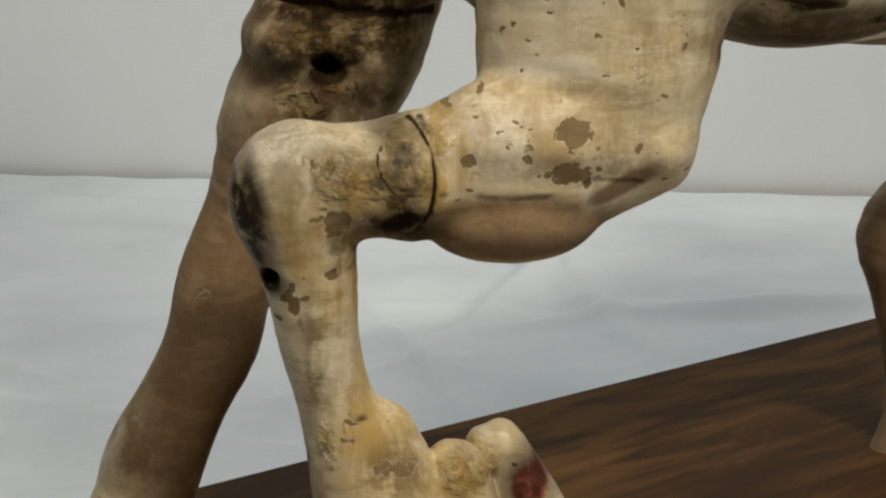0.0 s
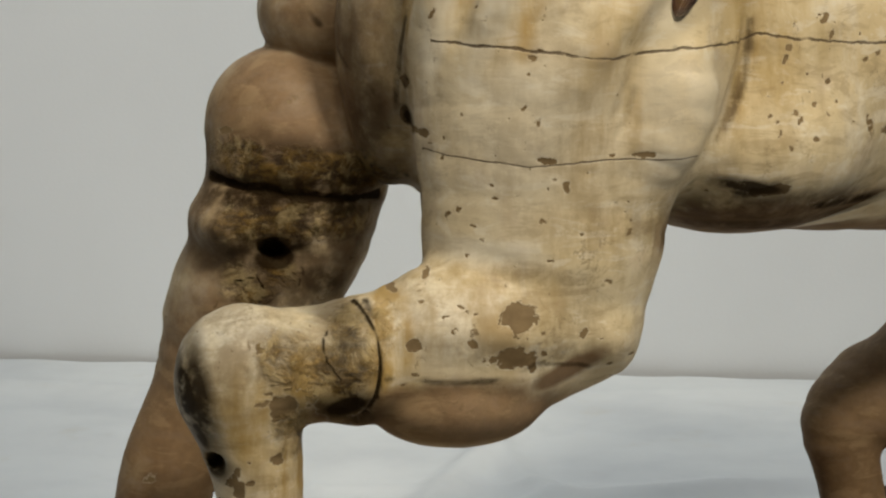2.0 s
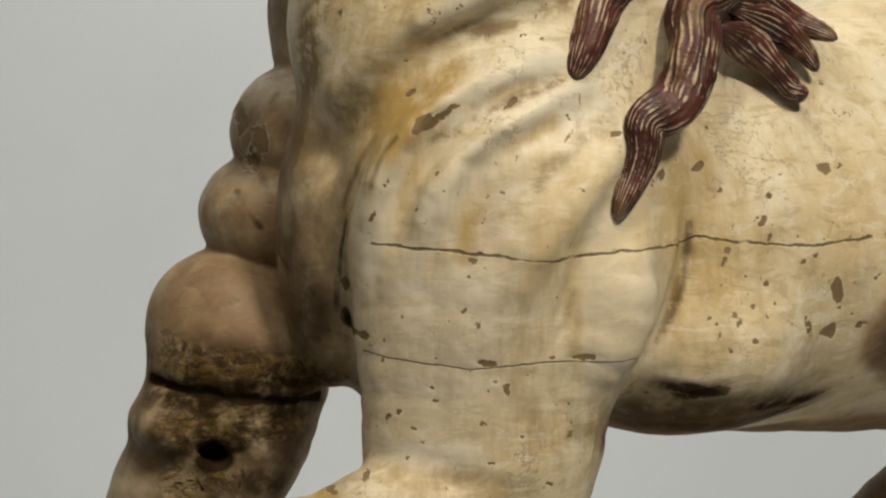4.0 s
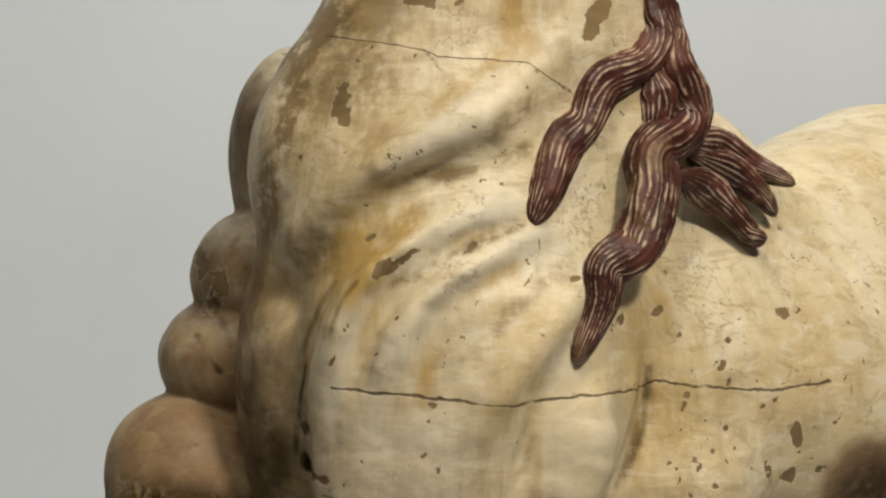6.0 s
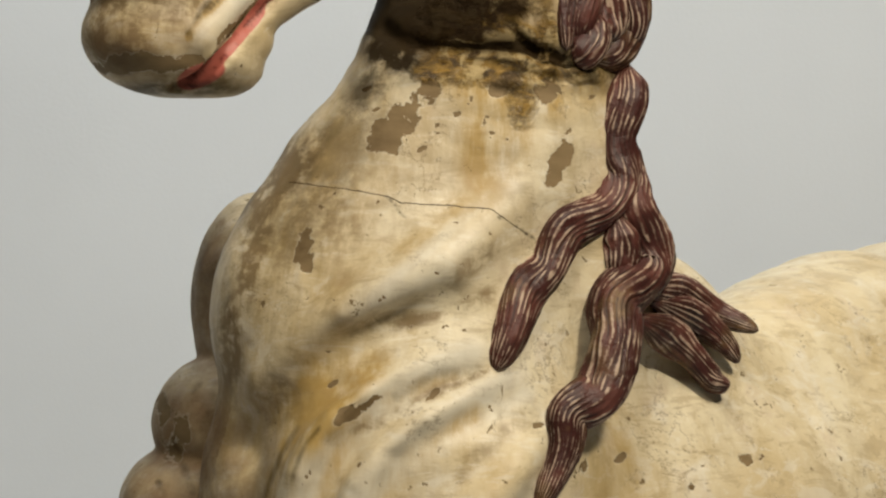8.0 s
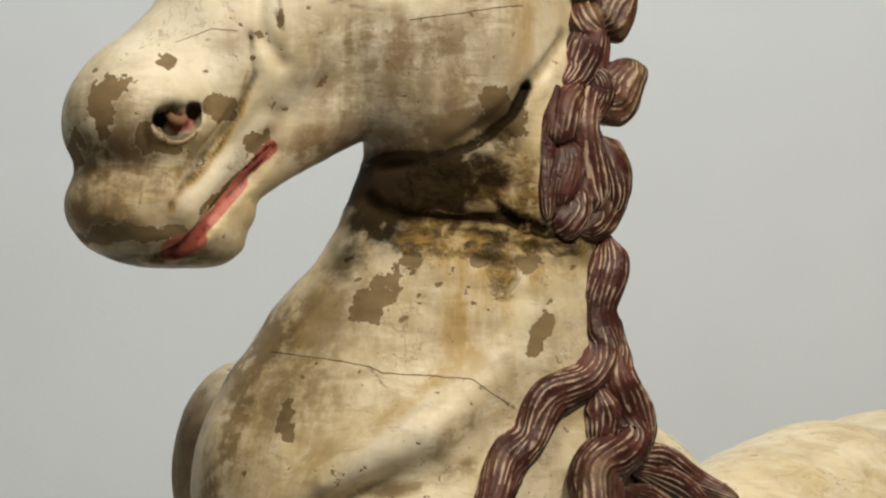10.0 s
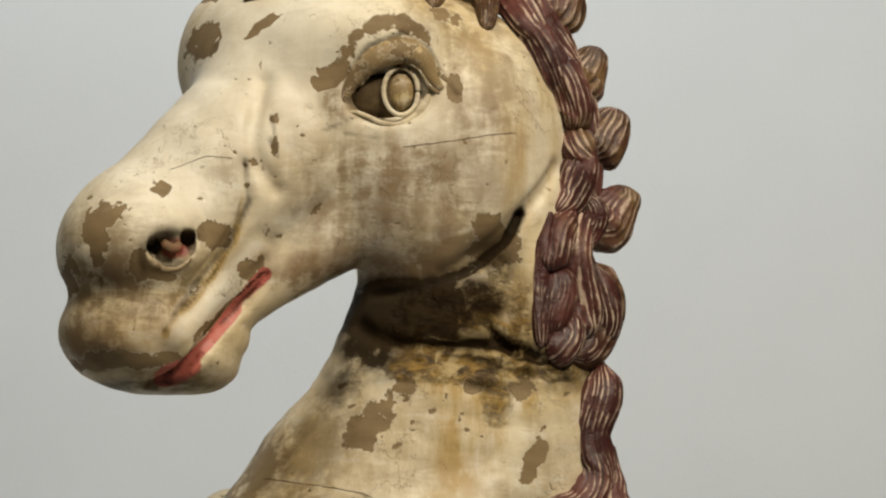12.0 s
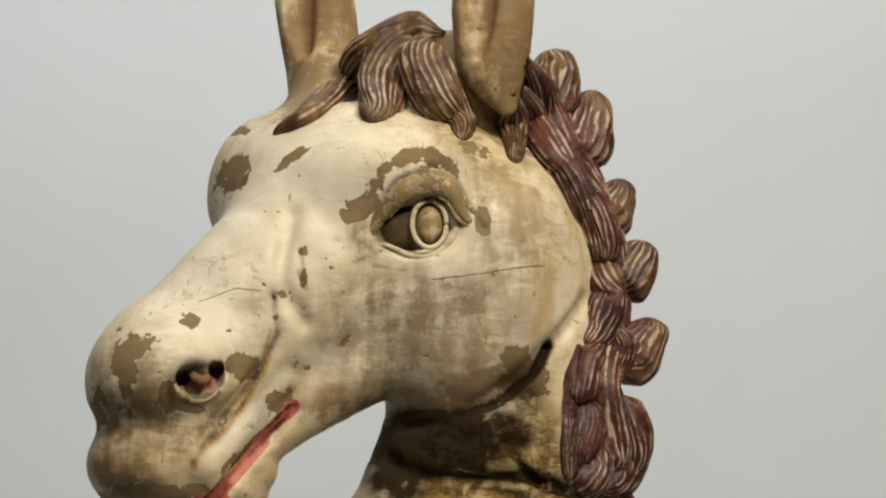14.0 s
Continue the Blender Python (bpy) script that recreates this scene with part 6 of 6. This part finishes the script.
mark('bare', (0.015, -0.010, 1.116), 0.0025, 0.0013, -1, 0.82)
mark('bare', (0.133, 0.004, 1.089), 0.0022, 0.0007, 56, 0.82)
mark('bare', (0.100, 0.029, 1.069), 0.0017, 0.0011, 27, 0.82)
mark('bare', (0.019, -0.008, 1.132), 0.0018, 0.0013, 29, 0.82)
mark('bare', (0.035, -0.007, 1.124), 0.0019, 0.0010, 20, 0.82)
# cracks along the glued boards
crack([(0.030, 0.664), (0.073, 0.662), (0.113, 0.658), (0.156, 0.654), (0.204, 0.658), (0.256, 0.658), (0.264, 0.662), (0.312, 0.655), (0.356, 0.650), (0.408, 0.654)], 0.0016)
crack([(0.025, 0.586), (0.057, 0.583), (0.092, 0.579), (0.114, 0.579), (0.151, 0.583), (0.191, 0.581), (0.218, 0.583)], 0.0009)
crack([(0.028, 0.910), (0.064, 0.905), (0.098, 0.899), (0.108, 0.894), (0.143, 0.893), (0.171, 0.890), (0.199, 0.871)], 0.0007)
crack([(0.124, 1.146), (0.156, 1.150), (0.189, 1.156), (0.209, 1.159)], 0.0007)
crack([(-0.041, 1.126), (-0.014, 1.137), (0.006, 1.135)], 0.0005)


# lumps of the crust and the depth of the flakes
lift = tags["crust"] * (0.0011 * ripple(verts, 0.007, 4) + 0.0010 * ripple(verts, 0.013, 5)) - 0.0005 * np.clip(tags["bare"], 0, 1)
verts = verts + normals(verts, quads) * lift[:, None]


# ---- lids, rims and the ball of the eye, raised on the head ----
tube_verts, tube_quads, tube_tags = [], [], {name: [] for name in tags}


def add_shell(ring, values):
    rows, around = ring.shape[:2]
    start = sum(len(v) for v in tube_verts)
    tube_verts.append(ring.reshape(-1, 3))
    r, k = np.meshgrid(np.arange(rows - 1), np.arange(around), indexing="ij")
    n = (k + 1) % around
    tube_quads.append(start + np.stack([r * around + k, r * around + n, (r + 1) * around + n, (r + 1) * around + k], -1).reshape(-1, 4))
    for name in tube_tags:
        tube_tags[name].append(np.full(rows * around, values.get(name, 0.05 if name == "crack" else 0.0)))


def glide(stations, fine):
    # A smooth curve through (x, y, z, radius).
    p = np.array(stations)
    steps = np.linspace(0, len(p) - 1, fine * (len(p) - 1) + 1)
    i = np.clip(steps.astype(int), 0, len(p) - 2)
    f = (steps - i)[:, None]
    ext = np.vstack([2 * p[0] - p[1], p, 2 * p[-1] - p[-2]])
    a, b, c, d = ext[i], ext[i + 1], ext[i + 2], ext[i + 3]
    q = 0.5 * (2 * b + (c - a) * f + (2 * a - 5 * b + 4 * c - d) * f ** 2 + (3 * b - a - 3 * c + d) * f ** 3)
    way = np.gradient(q[:, :3], axis=0)
    way /= np.linalg.norm(way, axis=1)[:, None] + 1e-9
    side = np.cross(way, (0.0, 1.0, 0.0))
    side /= np.linalg.norm(side, axis=1)[:, None] + 1e-9
    return steps, q, side, np.cross(side, way)


def add_tube(stations, **values):
    steps, q, side, up = glide(stations, 8)
    angle = np.linspace(0, 2 * math.pi, 16, endpoint=False)[None, :, None]
    ring = q[:, None, :3] + q[:, None, 3:] * (np.cos(angle) * side[:, None, :] + 0.7 * np.sin(angle) * up[:, None, :])
    ring[0], ring[-1] = q[0, :3], q[-1, :3]
    add_shell(ring, values)


def add_ball(centre, radii, **values):
    a, b = np.meshgrid(np.linspace(0, math.pi, 25), np.linspace(0, 2 * math.pi, 32, endpoint=False), indexing="ij")
    ring = np.stack([np.sin(a) * np.cos(b) * radii[0], np.sin(a) * np.sin(b) * radii[1], np.cos(a) * radii[2]], -1)
    add_shell(ring + np.array(centre), values)


# eyeball, iris with its raised ring
add_ball((0.113, 0.0145, 1.185), (0.0300, 0.0150, 0.0200), bare=1.0, dark=0.75)
add_ball((0.1245, 0.0045, 1.1875), (0.0098, 0.0085, 0.0138), bare=0.45, ochre=2.6, dirt_shade=1.5)
RING = [(0.1245 + 0.0125 * math.cos(a), -0.0015 + 0.0015 * math.cos(a), 1.1870 + 0.0172 * math.sin(a), 0.0018) for a in np.linspace(0, 2 * math.pi, 13)]
add_tube(RING, bare=0.35, dirt_shade=0.3)
# upper lid, its rims and the fold that ends behind it
add_tube([(0.0800, 0.0030, 1.1760, 0.0030), (0.0910, -0.0010, 1.1960, 0.0062), (0.1030, -0.0055, 1.2080, 0.0084), (0.1170, -0.0062, 1.2145, 0.0092), (0.1295, -0.0050, 1.2155, 0.0090), (0.1400, -0.0030, 1.2095, 0.0074), (0.1460, -0.0010, 1.1985, 0.0052), (0.1550, 0.0000, 1.1875, 0.0022)], bare=0.45, ochre=2.6, dirt_shade=1.6)
add_tube([(0.0740, 0.0020, 1.1670, 0.0012), (0.0780, 0.0012, 1.1840, 0.0014), (0.0885, -0.0028, 1.2040, 0.0015), (0.1020, -0.0062, 1.2170, 0.0015), (0.1175, -0.0070, 1.2240, 0.0015), (0.1310, -0.0052, 1.2248, 0.0015), (0.1430, -0.0015, 1.2165, 0.0018), (0.1510, 0.0010, 1.2030, 0.0022), (0.1620, 0.0016, 1.1905, 0.0018)], bare=0.55, dirt_shade=0.6)
add_tube([(0.0945, 0.0000, 1.1900, 0.0010), (0.1040, -0.0045, 1.2005, 0.0013), (0.1170, -0.0064, 1.2068, 0.0013), (0.1290, -0.0055, 1.2072, 0.0013), (0.1385, -0.0035, 1.2010, 0.0013), (0.1455, -0.0012, 1.1905, 0.0016), (0.1550, 0.0000, 1.1845, 0.0014)], bare=0.7, dirt_shade=0.5)
# lower lid and the flesh in its corner
add_tube([(0.0720, 0.0020, 1.1620, 0.0010), (0.0885, 0.0020, 1.1715, 0.0016), (0.1000, 0.0018, 1.1690, 0.0019), (0.1100, 0.0012, 1.1645, 0.0021), (0.1225, 0.0010, 1.1632, 0.0024), (0.1340, 0.0014, 1.1690, 0.0034), (0.1415, 0.0020, 1.1780, 0.0034), (0.1455, 0.0025, 1.1860, 0.0020)], dirt_shade=0.3)
# rim and inner curl of the nostril
add_tube([(-0.0560, -0.0430, 1.0660, 0.0014), (-0.0510, -0.0405, 1.0590, 0.0024), (-0.0430, -0.0360, 1.0550, 0.0026), (-0.0330, -0.0330, 1.0555, 0.0018), (-0.0230, -0.0290, 1.0630, 0.0014)], bare=0.4, dirt_shade=0.9)
add_tube([(-0.0440, -0.0310, 1.0745, 0.0026), (-0.0400, -0.0330, 1.0705, 0.0034), (-0.0350, -0.0320, 1.0695, 0.0034), (-0.0315, -0.0290, 1.0735, 0.0024)], bare=0.9, red=0.5, grime_shade=0.4)
# a blister of paint that has lifted from the cheek
add_tube([(0.1700, -0.0025, 1.1545, 0.0012), (0.1780, 0.0000, 1.1580, 0.0018), (0.1870, 0.0022, 1.1615, 0.0022), (0.1970, 0.0060, 1.1640, 0.0022), (0.2100, 0.0110, 1.1590, 0.0010)], dirt_shade=0.2)

# ---- mane: carved locks with grooves ----
lock_verts, lock_quads, lock_ridge, lock_brown, lock_count = [], [], [], [], [0]


def add_lock(stations, grooves, twist, brown=0.3):
    """A wavy lock of hair along (x, y, z, radius), cut with uneven grooves lengthwise."""
    stations = [*stations[:-1], (*stations[-1][:3], max(stations[-1][3], 0.55 * stations[-2][3]))]
    steps, q, side, up = glide(stations, 14)
    size = len(steps)
    around = 112
    angle = np.linspace(0, 2 * math.pi, around, endpoint=False)[None, :]
    along = steps[:, None]
    phase = twist * np.sin(steps * 1.3)[:, None] + 0.35 * np.sin(along * 3.1 + grooves)
    seed = len(lock_verts)
    spot = np.stack([np.broadcast_to(3 * np.cos(angle), (size, around)), np.broadcast_to(3 * np.sin(angle), (size, around)), np.broadcast_to(along * 1.6 + 7 * seed, (size, around))], -1).reshape(-1, 3)
    drift = ripple(spot + 50, 1.0, 21).reshape(size, around)
    wave = np.cos(grooves * 3 * angle + 3 * phase + 1.5 * np.sin(angle + along) + 2.4 * drift)
    depth = np.clip(0.75 + 0.6 * ripple(spot + 90, 0.8, 22).reshape(size, around), 0.2, 1.3)
    last = np.clip((steps[-1] - along) / 0.45, 0, 1)
    taper = np.clip(0.25 + 1.1 * along, 0, 1) * np.sqrt(1 - (1 - last) ** 2)
    radius = 0.97 * taper * np.maximum(q[:, 3:4], 0.001) * (1 + 0.075 * wave * depth + 0.09 * np.cos(3 * angle + 2 * phase) + 0.05 * drift)
    ring = q[:, None, :3] + radius[..., None] * (np.cos(angle)[..., None] * side[:, None, :] + 0.8 * np.sin(angle)[..., None] * up[:, None, :])
    start = lock_count[0]
    lock_verts.append(ring.reshape(-1, 3))
    lock_ridge.append((0.5 + 0.5 * wave * np.minimum(depth, 1)).reshape(-1))
    lock_brown.append(np.full(size * around, brown))
    r, k = np.meshgrid(np.arange(size - 1), np.arange(around), indexing="ij")
    n = (k + 1) % around
    lock_quads.append(start + np.stack([r * around + k, r * around + n, (r + 1) * around + n, (r + 1) * around + k], -1).reshape(-1, 4))
    lock_count[0] += size * around


# mane over the neck
add_lock([(0.275, 0.055, 0.997, 0.0112), (0.275, 0.040, 0.972, 0.0149), (0.266, 0.036, 0.943, 0.0141), (0.268, 0.033, 0.914, 0.0155), (0.256, 0.021, 0.892, 0.0147), (0.226, 0.007, 0.877, 0.0153), (0.213, -0.000, 0.849, 0.0138), (0.194, -0.015, 0.831, 0.0152), (0.183, -0.029, 0.802, 0.0129), (0.172, -0.036, 0.777, 0.0050)], 7, 1.5)
add_lock([(0.284, 0.060, 0.935, 0.0112), (0.275, 0.035, 0.898, 0.0170), (0.284, 0.039, 0.873, 0.0200), (0.288, 0.039, 0.849, 0.0200), (0.263, 0.010, 0.825, 0.0205), (0.259, -0.010, 0.797, 0.0181), (0.248, -0.020, 0.762, 0.0187), (0.224, -0.030, 0.747, 0.0158), (0.220, -0.035, 0.722, 0.0129), (0.201, -0.048, 0.680, 0.0043)], 8, 1.2)
add_lock([(0.261, 0.022, 0.890, 0.0110), (0.267, 0.026, 0.865, 0.0147), (0.265, 0.022, 0.841, 0.0110)], 6, 1)
add_lock([(0.283, 0.036, 0.832, 0.0148), (0.320, 0.090, 0.829, 0.0137), (0.349, 0.110, 0.814, 0.0100), (0.382, 0.100, 0.800, 0.0031)], 6, 1)
add_lock([(0.293, 0.051, 0.824, 0.0134), (0.329, 0.090, 0.812, 0.0122), (0.352, 0.100, 0.795, 0.0092), (0.368, 0.105, 0.776, 0.0031)], 6, 1)
add_lock([(0.281, 0.039, 0.812, 0.0126), (0.309, 0.070, 0.798, 0.0136), (0.329, 0.080, 0.781, 0.0106), (0.345, 0.085, 0.764, 0.0091), (0.358, 0.085, 0.760, 0.0030)], 6, 1)
# mane behind the head
add_lock([(0.194, 0.032, 1.295, 0.0103), (0.206, 0.080, 1.280, 0.0132), (0.221, 0.050, 1.247, 0.0130), (0.235, 0.050, 1.232, 0.0052)], 5, 1.2, 0.28)
add_lock([(0.214, 0.050, 1.260, 0.0070), (0.229, 0.050, 1.235, 0.0139), (0.242, 0.050, 1.207, 0.0130), (0.245, 0.063, 1.196, 0.0035)], 6, 1.7, 0.28)
add_lock([(0.235, 0.050, 1.228, 0.0061), (0.250, 0.050, 1.207, 0.0139), (0.258, 0.050, 1.182, 0.0130), (0.254, 0.050, 1.167, 0.0035)], 7, 2.2, 0.28)
add_lock([(0.244, 0.050, 1.199, 0.0052), (0.255, 0.066, 1.176, 0.0123), (0.260, 0.050, 1.153, 0.0130), (0.271, 0.050, 1.140, 0.0043)], 5, 2.7, 0.28)
add_lock([(0.265, 0.050, 1.165, 0.0052), (0.261, 0.050, 1.140, 0.0139), (0.252, 0.049, 1.117, 0.0139), (0.240, 0.034, 1.104, 0.0043)], 6, 1.2, 0.28)
add_lock([(0.260, 0.050, 1.123, 0.0061), (0.271, 0.050, 1.107, 0.0104), (0.265, 0.050, 1.090, 0.0104), (0.251, 0.041, 1.080, 0.0035)], 7, 1.7, 0.28)
add_lock([(0.256, 0.050, 1.115, 0.0052), (0.244, 0.034, 1.092, 0.0138), (0.237, 0.025, 1.070, 0.0120), (0.235, 0.027, 1.060, 0.0034)], 5, 2.2, 0.28)
add_lock([(0.260, 0.050, 1.090, 0.0052), (0.261, 0.050, 1.065, 0.0104), (0.253, 0.040, 1.043, 0.0104), (0.245, 0.029, 1.032, 0.0034)], 6, 2.7, 0.28)
add_lock([(0.239, 0.029, 1.071, 0.0060), (0.241, 0.027, 1.050, 0.0138), (0.236, 0.022, 1.025, 0.0120), (0.234, 0.022, 1.011, 0.0034)], 7, 1.2, 0.28)
add_lock([(0.245, 0.029, 1.038, 0.0060), (0.249, 0.027, 1.017, 0.0129), (0.240, 0.020, 1.003, 0.0120), (0.232, 0.022, 0.998, 0.0034)], 5, 1.7, 0.28)
add_lock([(0.267, 0.050, 1.073, 0.0052), (0.277, 0.050, 1.048, 0.0113), (0.279, 0.050, 1.023, 0.0113), (0.270, 0.063, 1.005, 0.0044)], 6, 2.2, 0.28)
add_lock([(0.236, 0.028, 1.104, 0.0069), (0.229, 0.024, 1.070, 0.0069), (0.226, 0.021, 1.037, 0.0069), (0.227, 0.014, 1.004, 0.0060)], 4, 0.5, 0.28)
add_lock([(0.197, 0.027, 1.313, 0.0129), (0.216, 0.087, 1.295, 0.0150), (0.233, 0.090, 1.257, 0.0151), (0.253, 0.090, 1.222, 0.0142), (0.263, 0.085, 1.179, 0.0150), (0.265, 0.080, 1.127, 0.0150), (0.253, 0.041, 1.080, 0.0164), (0.257, 0.041, 1.039, 0.0173), (0.256, 0.036, 1.010, 0.0155)], 5, 2.2, 0.28)
# scallops along the crest
add_lock([(0.207, 0.085, 1.281, 0.0133), (0.221, 0.100, 1.302, 0.0223), (0.226, 0.105, 1.323, 0.0196), (0.222, 0.105, 1.340, 0.0036)], 6, 0.6, 0.62)
add_lock([(0.233, 0.090, 1.244, 0.0151), (0.247, 0.100, 1.265, 0.0223), (0.254, 0.105, 1.288, 0.0179), (0.254, 0.105, 1.309, 0.0036)], 6, 0.6, 0.62)
add_lock([(0.245, 0.060, 1.196, 0.0149), (0.264, 0.095, 1.210, 0.0204), (0.274, 0.100, 1.224, 0.0151), (0.279, 0.100, 1.239, 0.0036)], 6, 0.6, 0.62)
add_lock([(0.265, 0.085, 1.149, 0.0177), (0.280, 0.090, 1.162, 0.0204), (0.290, 0.095, 1.180, 0.0151), (0.294, 0.095, 1.191, 0.0036)], 6, 0.6, 0.62)
add_lock([(0.256, 0.050, 1.090, 0.0174), (0.281, 0.080, 1.101, 0.0212), (0.295, 0.085, 1.119, 0.0159), (0.299, 0.085, 1.131, 0.0035)], 6, 0.6, 0.62)
add_lock([(0.262, 0.065, 1.074, 0.0096), (0.273, 0.065, 1.053, 0.0175), (0.274, 0.060, 1.030, 0.0183), (0.264, 0.046, 1.008, 0.0156), (0.247, 0.028, 0.999, 0.0077)], 6, 0.8, 0.62)
# forelock
add_lock([(0.135, 0.066, 1.341, 0.0131), (0.105, 0.071, 1.329, 0.0193), (0.093, 0.065, 1.306, 0.0193), (0.089, 0.034, 1.278, 0.0147), (0.082, 0.015, 1.264, 0.0034)], 6, 0.8, 0.75)
add_lock([(0.126, 0.061, 1.336, 0.0131), (0.123, 0.048, 1.316, 0.0182), (0.133, 0.040, 1.289, 0.0190), (0.148, 0.042, 1.270, 0.0121), (0.148, 0.012, 1.251, 0.0034)], 6, 0.8, 0.75)
add_lock([(0.139, 0.063, 1.341, 0.0131), (0.118, 0.071, 1.338, 0.0202), (0.085, 0.090, 1.328, 0.0195), (0.069, 0.125, 1.313, 0.0153), (0.042, 0.047, 1.276, 0.0113), (0.011, 0.048, 1.258, 0.0039)], 6, 0.8, 0.75)
add_lock([(0.187, 0.028, 1.291, 0.0103), (0.190, 0.060, 1.272, 0.0114), (0.189, 0.035, 1.249, 0.0078), (0.188, 0.027, 1.237, 0.0021)], 5, 0.5, 0.75)


quads = np.concatenate([quads] + [q + len(verts) for q in tube_quads])
verts = np.vstack([verts] + tube_verts)
tags = {name: np.concatenate([v] + tube_tags[name]) for name, v in tags.items()}
every = np.vstack([verts] + lock_verts)
faces = np.concatenate([quads] + [q + len(verts) for q in lock_quads])
statue_mesh = bpy.data.meshes.new("horse_statue")
statue_mesh.vertices.add(len(every))
statue_mesh.vertices.foreach_set("co", every.astype(np.float32).ravel())
statue_mesh.loops.add(faces.size)
statue_mesh.loops.foreach_set("vertex_index", faces.astype(np.int32).ravel())
statue_mesh.polygons.add(len(faces))
statue_mesh.polygons.foreach_set("loop_start", np.arange(0, faces.size, 4, dtype=np.int32))
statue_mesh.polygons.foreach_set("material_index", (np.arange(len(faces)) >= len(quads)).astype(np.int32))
statue_mesh.update(calc_edges=True)
statue_mesh.shade_smooth()
extra = len(every) - len(verts)
tags["ridge"] = np.zeros(len(verts))
tags["brown"] = np.zeros(len(verts))
for name, values in tags.items():
    more = {"ridge": lock_ridge, "brown": lock_brown}.get(name)
    more = np.concatenate(more) if more else np.full(extra, 1.0 if name == "crack" else 0.0)
    statue_mesh.attributes.new(name, "FLOAT", "POINT").data.foreach_set("value", np.concatenate([values, more]).astype(np.float32))
statue_mesh.materials.append(PAINT)
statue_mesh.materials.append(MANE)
statue = new("horse_statue", statue_mesh)
tagged(statue, "old carved wooden horse with flaking cream paint and maroon mane", "statue")


# ---- plinth and sheet ----
AXIS = Matrix.Translation((0, 0, 0)) @ Matrix.Rotation(radians(38.6), 4, "Z")


def plinth():
    """A thick plank; its far long edge runs behind the hooves."""
    bm = bmesh.new()
    low, high = (-0.36, -0.26, 0.0), (1.35, 0.352, 0.10)
    bmesh.ops.create_cube(bm, size=1, matrix=Matrix.Translation([(a + b) / 2 for a, b in zip(low, high)]) @ Matrix.Diagonal([b - a for a, b in zip(low, high)] + [1]))
    bmesh.ops.bevel(bm, geom=bm.edges[:], offset=0.008, segments=3, affect="EDGES")
    me = bpy.data.meshes.new("plinth")
    bm.to_mesh(me)
    bm.free()
    me.materials.append(PLINTH)
    ob = new("plinth", me)
    ob.matrix_world = AXIS
    return tagged(ob, "thick brown varnished wooden plank plinth on a white sheet", "plinth")


plinth()


def floor_sheet():
    """White sheet spread over the floor up to the wall, with wrinkles and creases."""
    nx, ny = 420, 360
    x, y = np.meshgrid(np.linspace(-1.7, 1.8, nx), np.linspace(-0.6, 2.0, ny), indexing="ij")
    edge = 0.020 + 0.005 * np.sin(7 * x) * np.sin(17 * x + 1) + 0.004 * np.sin(41 * x)
    y = np.minimum(y, 1.885 - 0.153 * x - np.maximum(edge, 0.003))
    z = np.zeros_like(x)
    for i in range(26):
        a, s = random.uniform(0, math.pi), random.uniform(5, 26)
        z += random.uniform(0.0006, 0.0022) * np.sin(s * (x * math.cos(a) + y * math.sin(a)) + random.uniform(0, 6) + 1.5 * np.sin(3 * y + 2 * x + i))
    for i in range(14):
        px, py, a = random.uniform(-1.0, 1.2), random.uniform(0.4, 1.9), random.uniform(0, math.pi)
        d = (x - px) * math.cos(a) + (y - py) * math.sin(a)
        e = -(x - px) * math.sin(a) + (y - py) * math.cos(a)
        z += random.uniform(0.008, 0.022) * np.exp(-(d / 0.022) ** 2 - (e / random.uniform(0.15, 0.4)) ** 2)
    for i in range(34):  # sharp creases left by folding
        px, py, a = random.uniform(-1.1, 0.9), random.uniform(0.5, 1.85), random.uniform(0.2, 2.6)
        d = (x - px) * math.cos(a) + (y - py) * math.sin(a)
        e = -(x - px) * math.sin(a) + (y - py) * math.cos(a)
        z += random.uniform(0.004, 0.010) * np.exp(-np.abs(d) / 0.016 - (e / random.uniform(0.1, 0.35)) ** 2)
    z = np.maximum(z - z.min() * 0.6, 0.0) * np.clip((1.885 - 0.153 * x - y) / 0.5, 0.01, 1.0) ** 1.4
    me = bpy.data.meshes.new("floor_sheet")
    index = np.arange(nx * ny).reshape(nx, ny)
    faces = np.stack([index[:-1, :-1], index[1:, :-1], index[1:, 1:], index[:-1, 1:]], -1).reshape(-1, 4)
    me.from_pydata(np.stack([x, y, z], -1).reshape(-1, 3).tolist(), [], faces.tolist())
    me.shade_smooth()
    me.materials.append(SHEET)
    return tagged(new("floor_sheet", me), "wrinkled white sheet spread on the floor to the wall", "sheet")


floor_sheet()
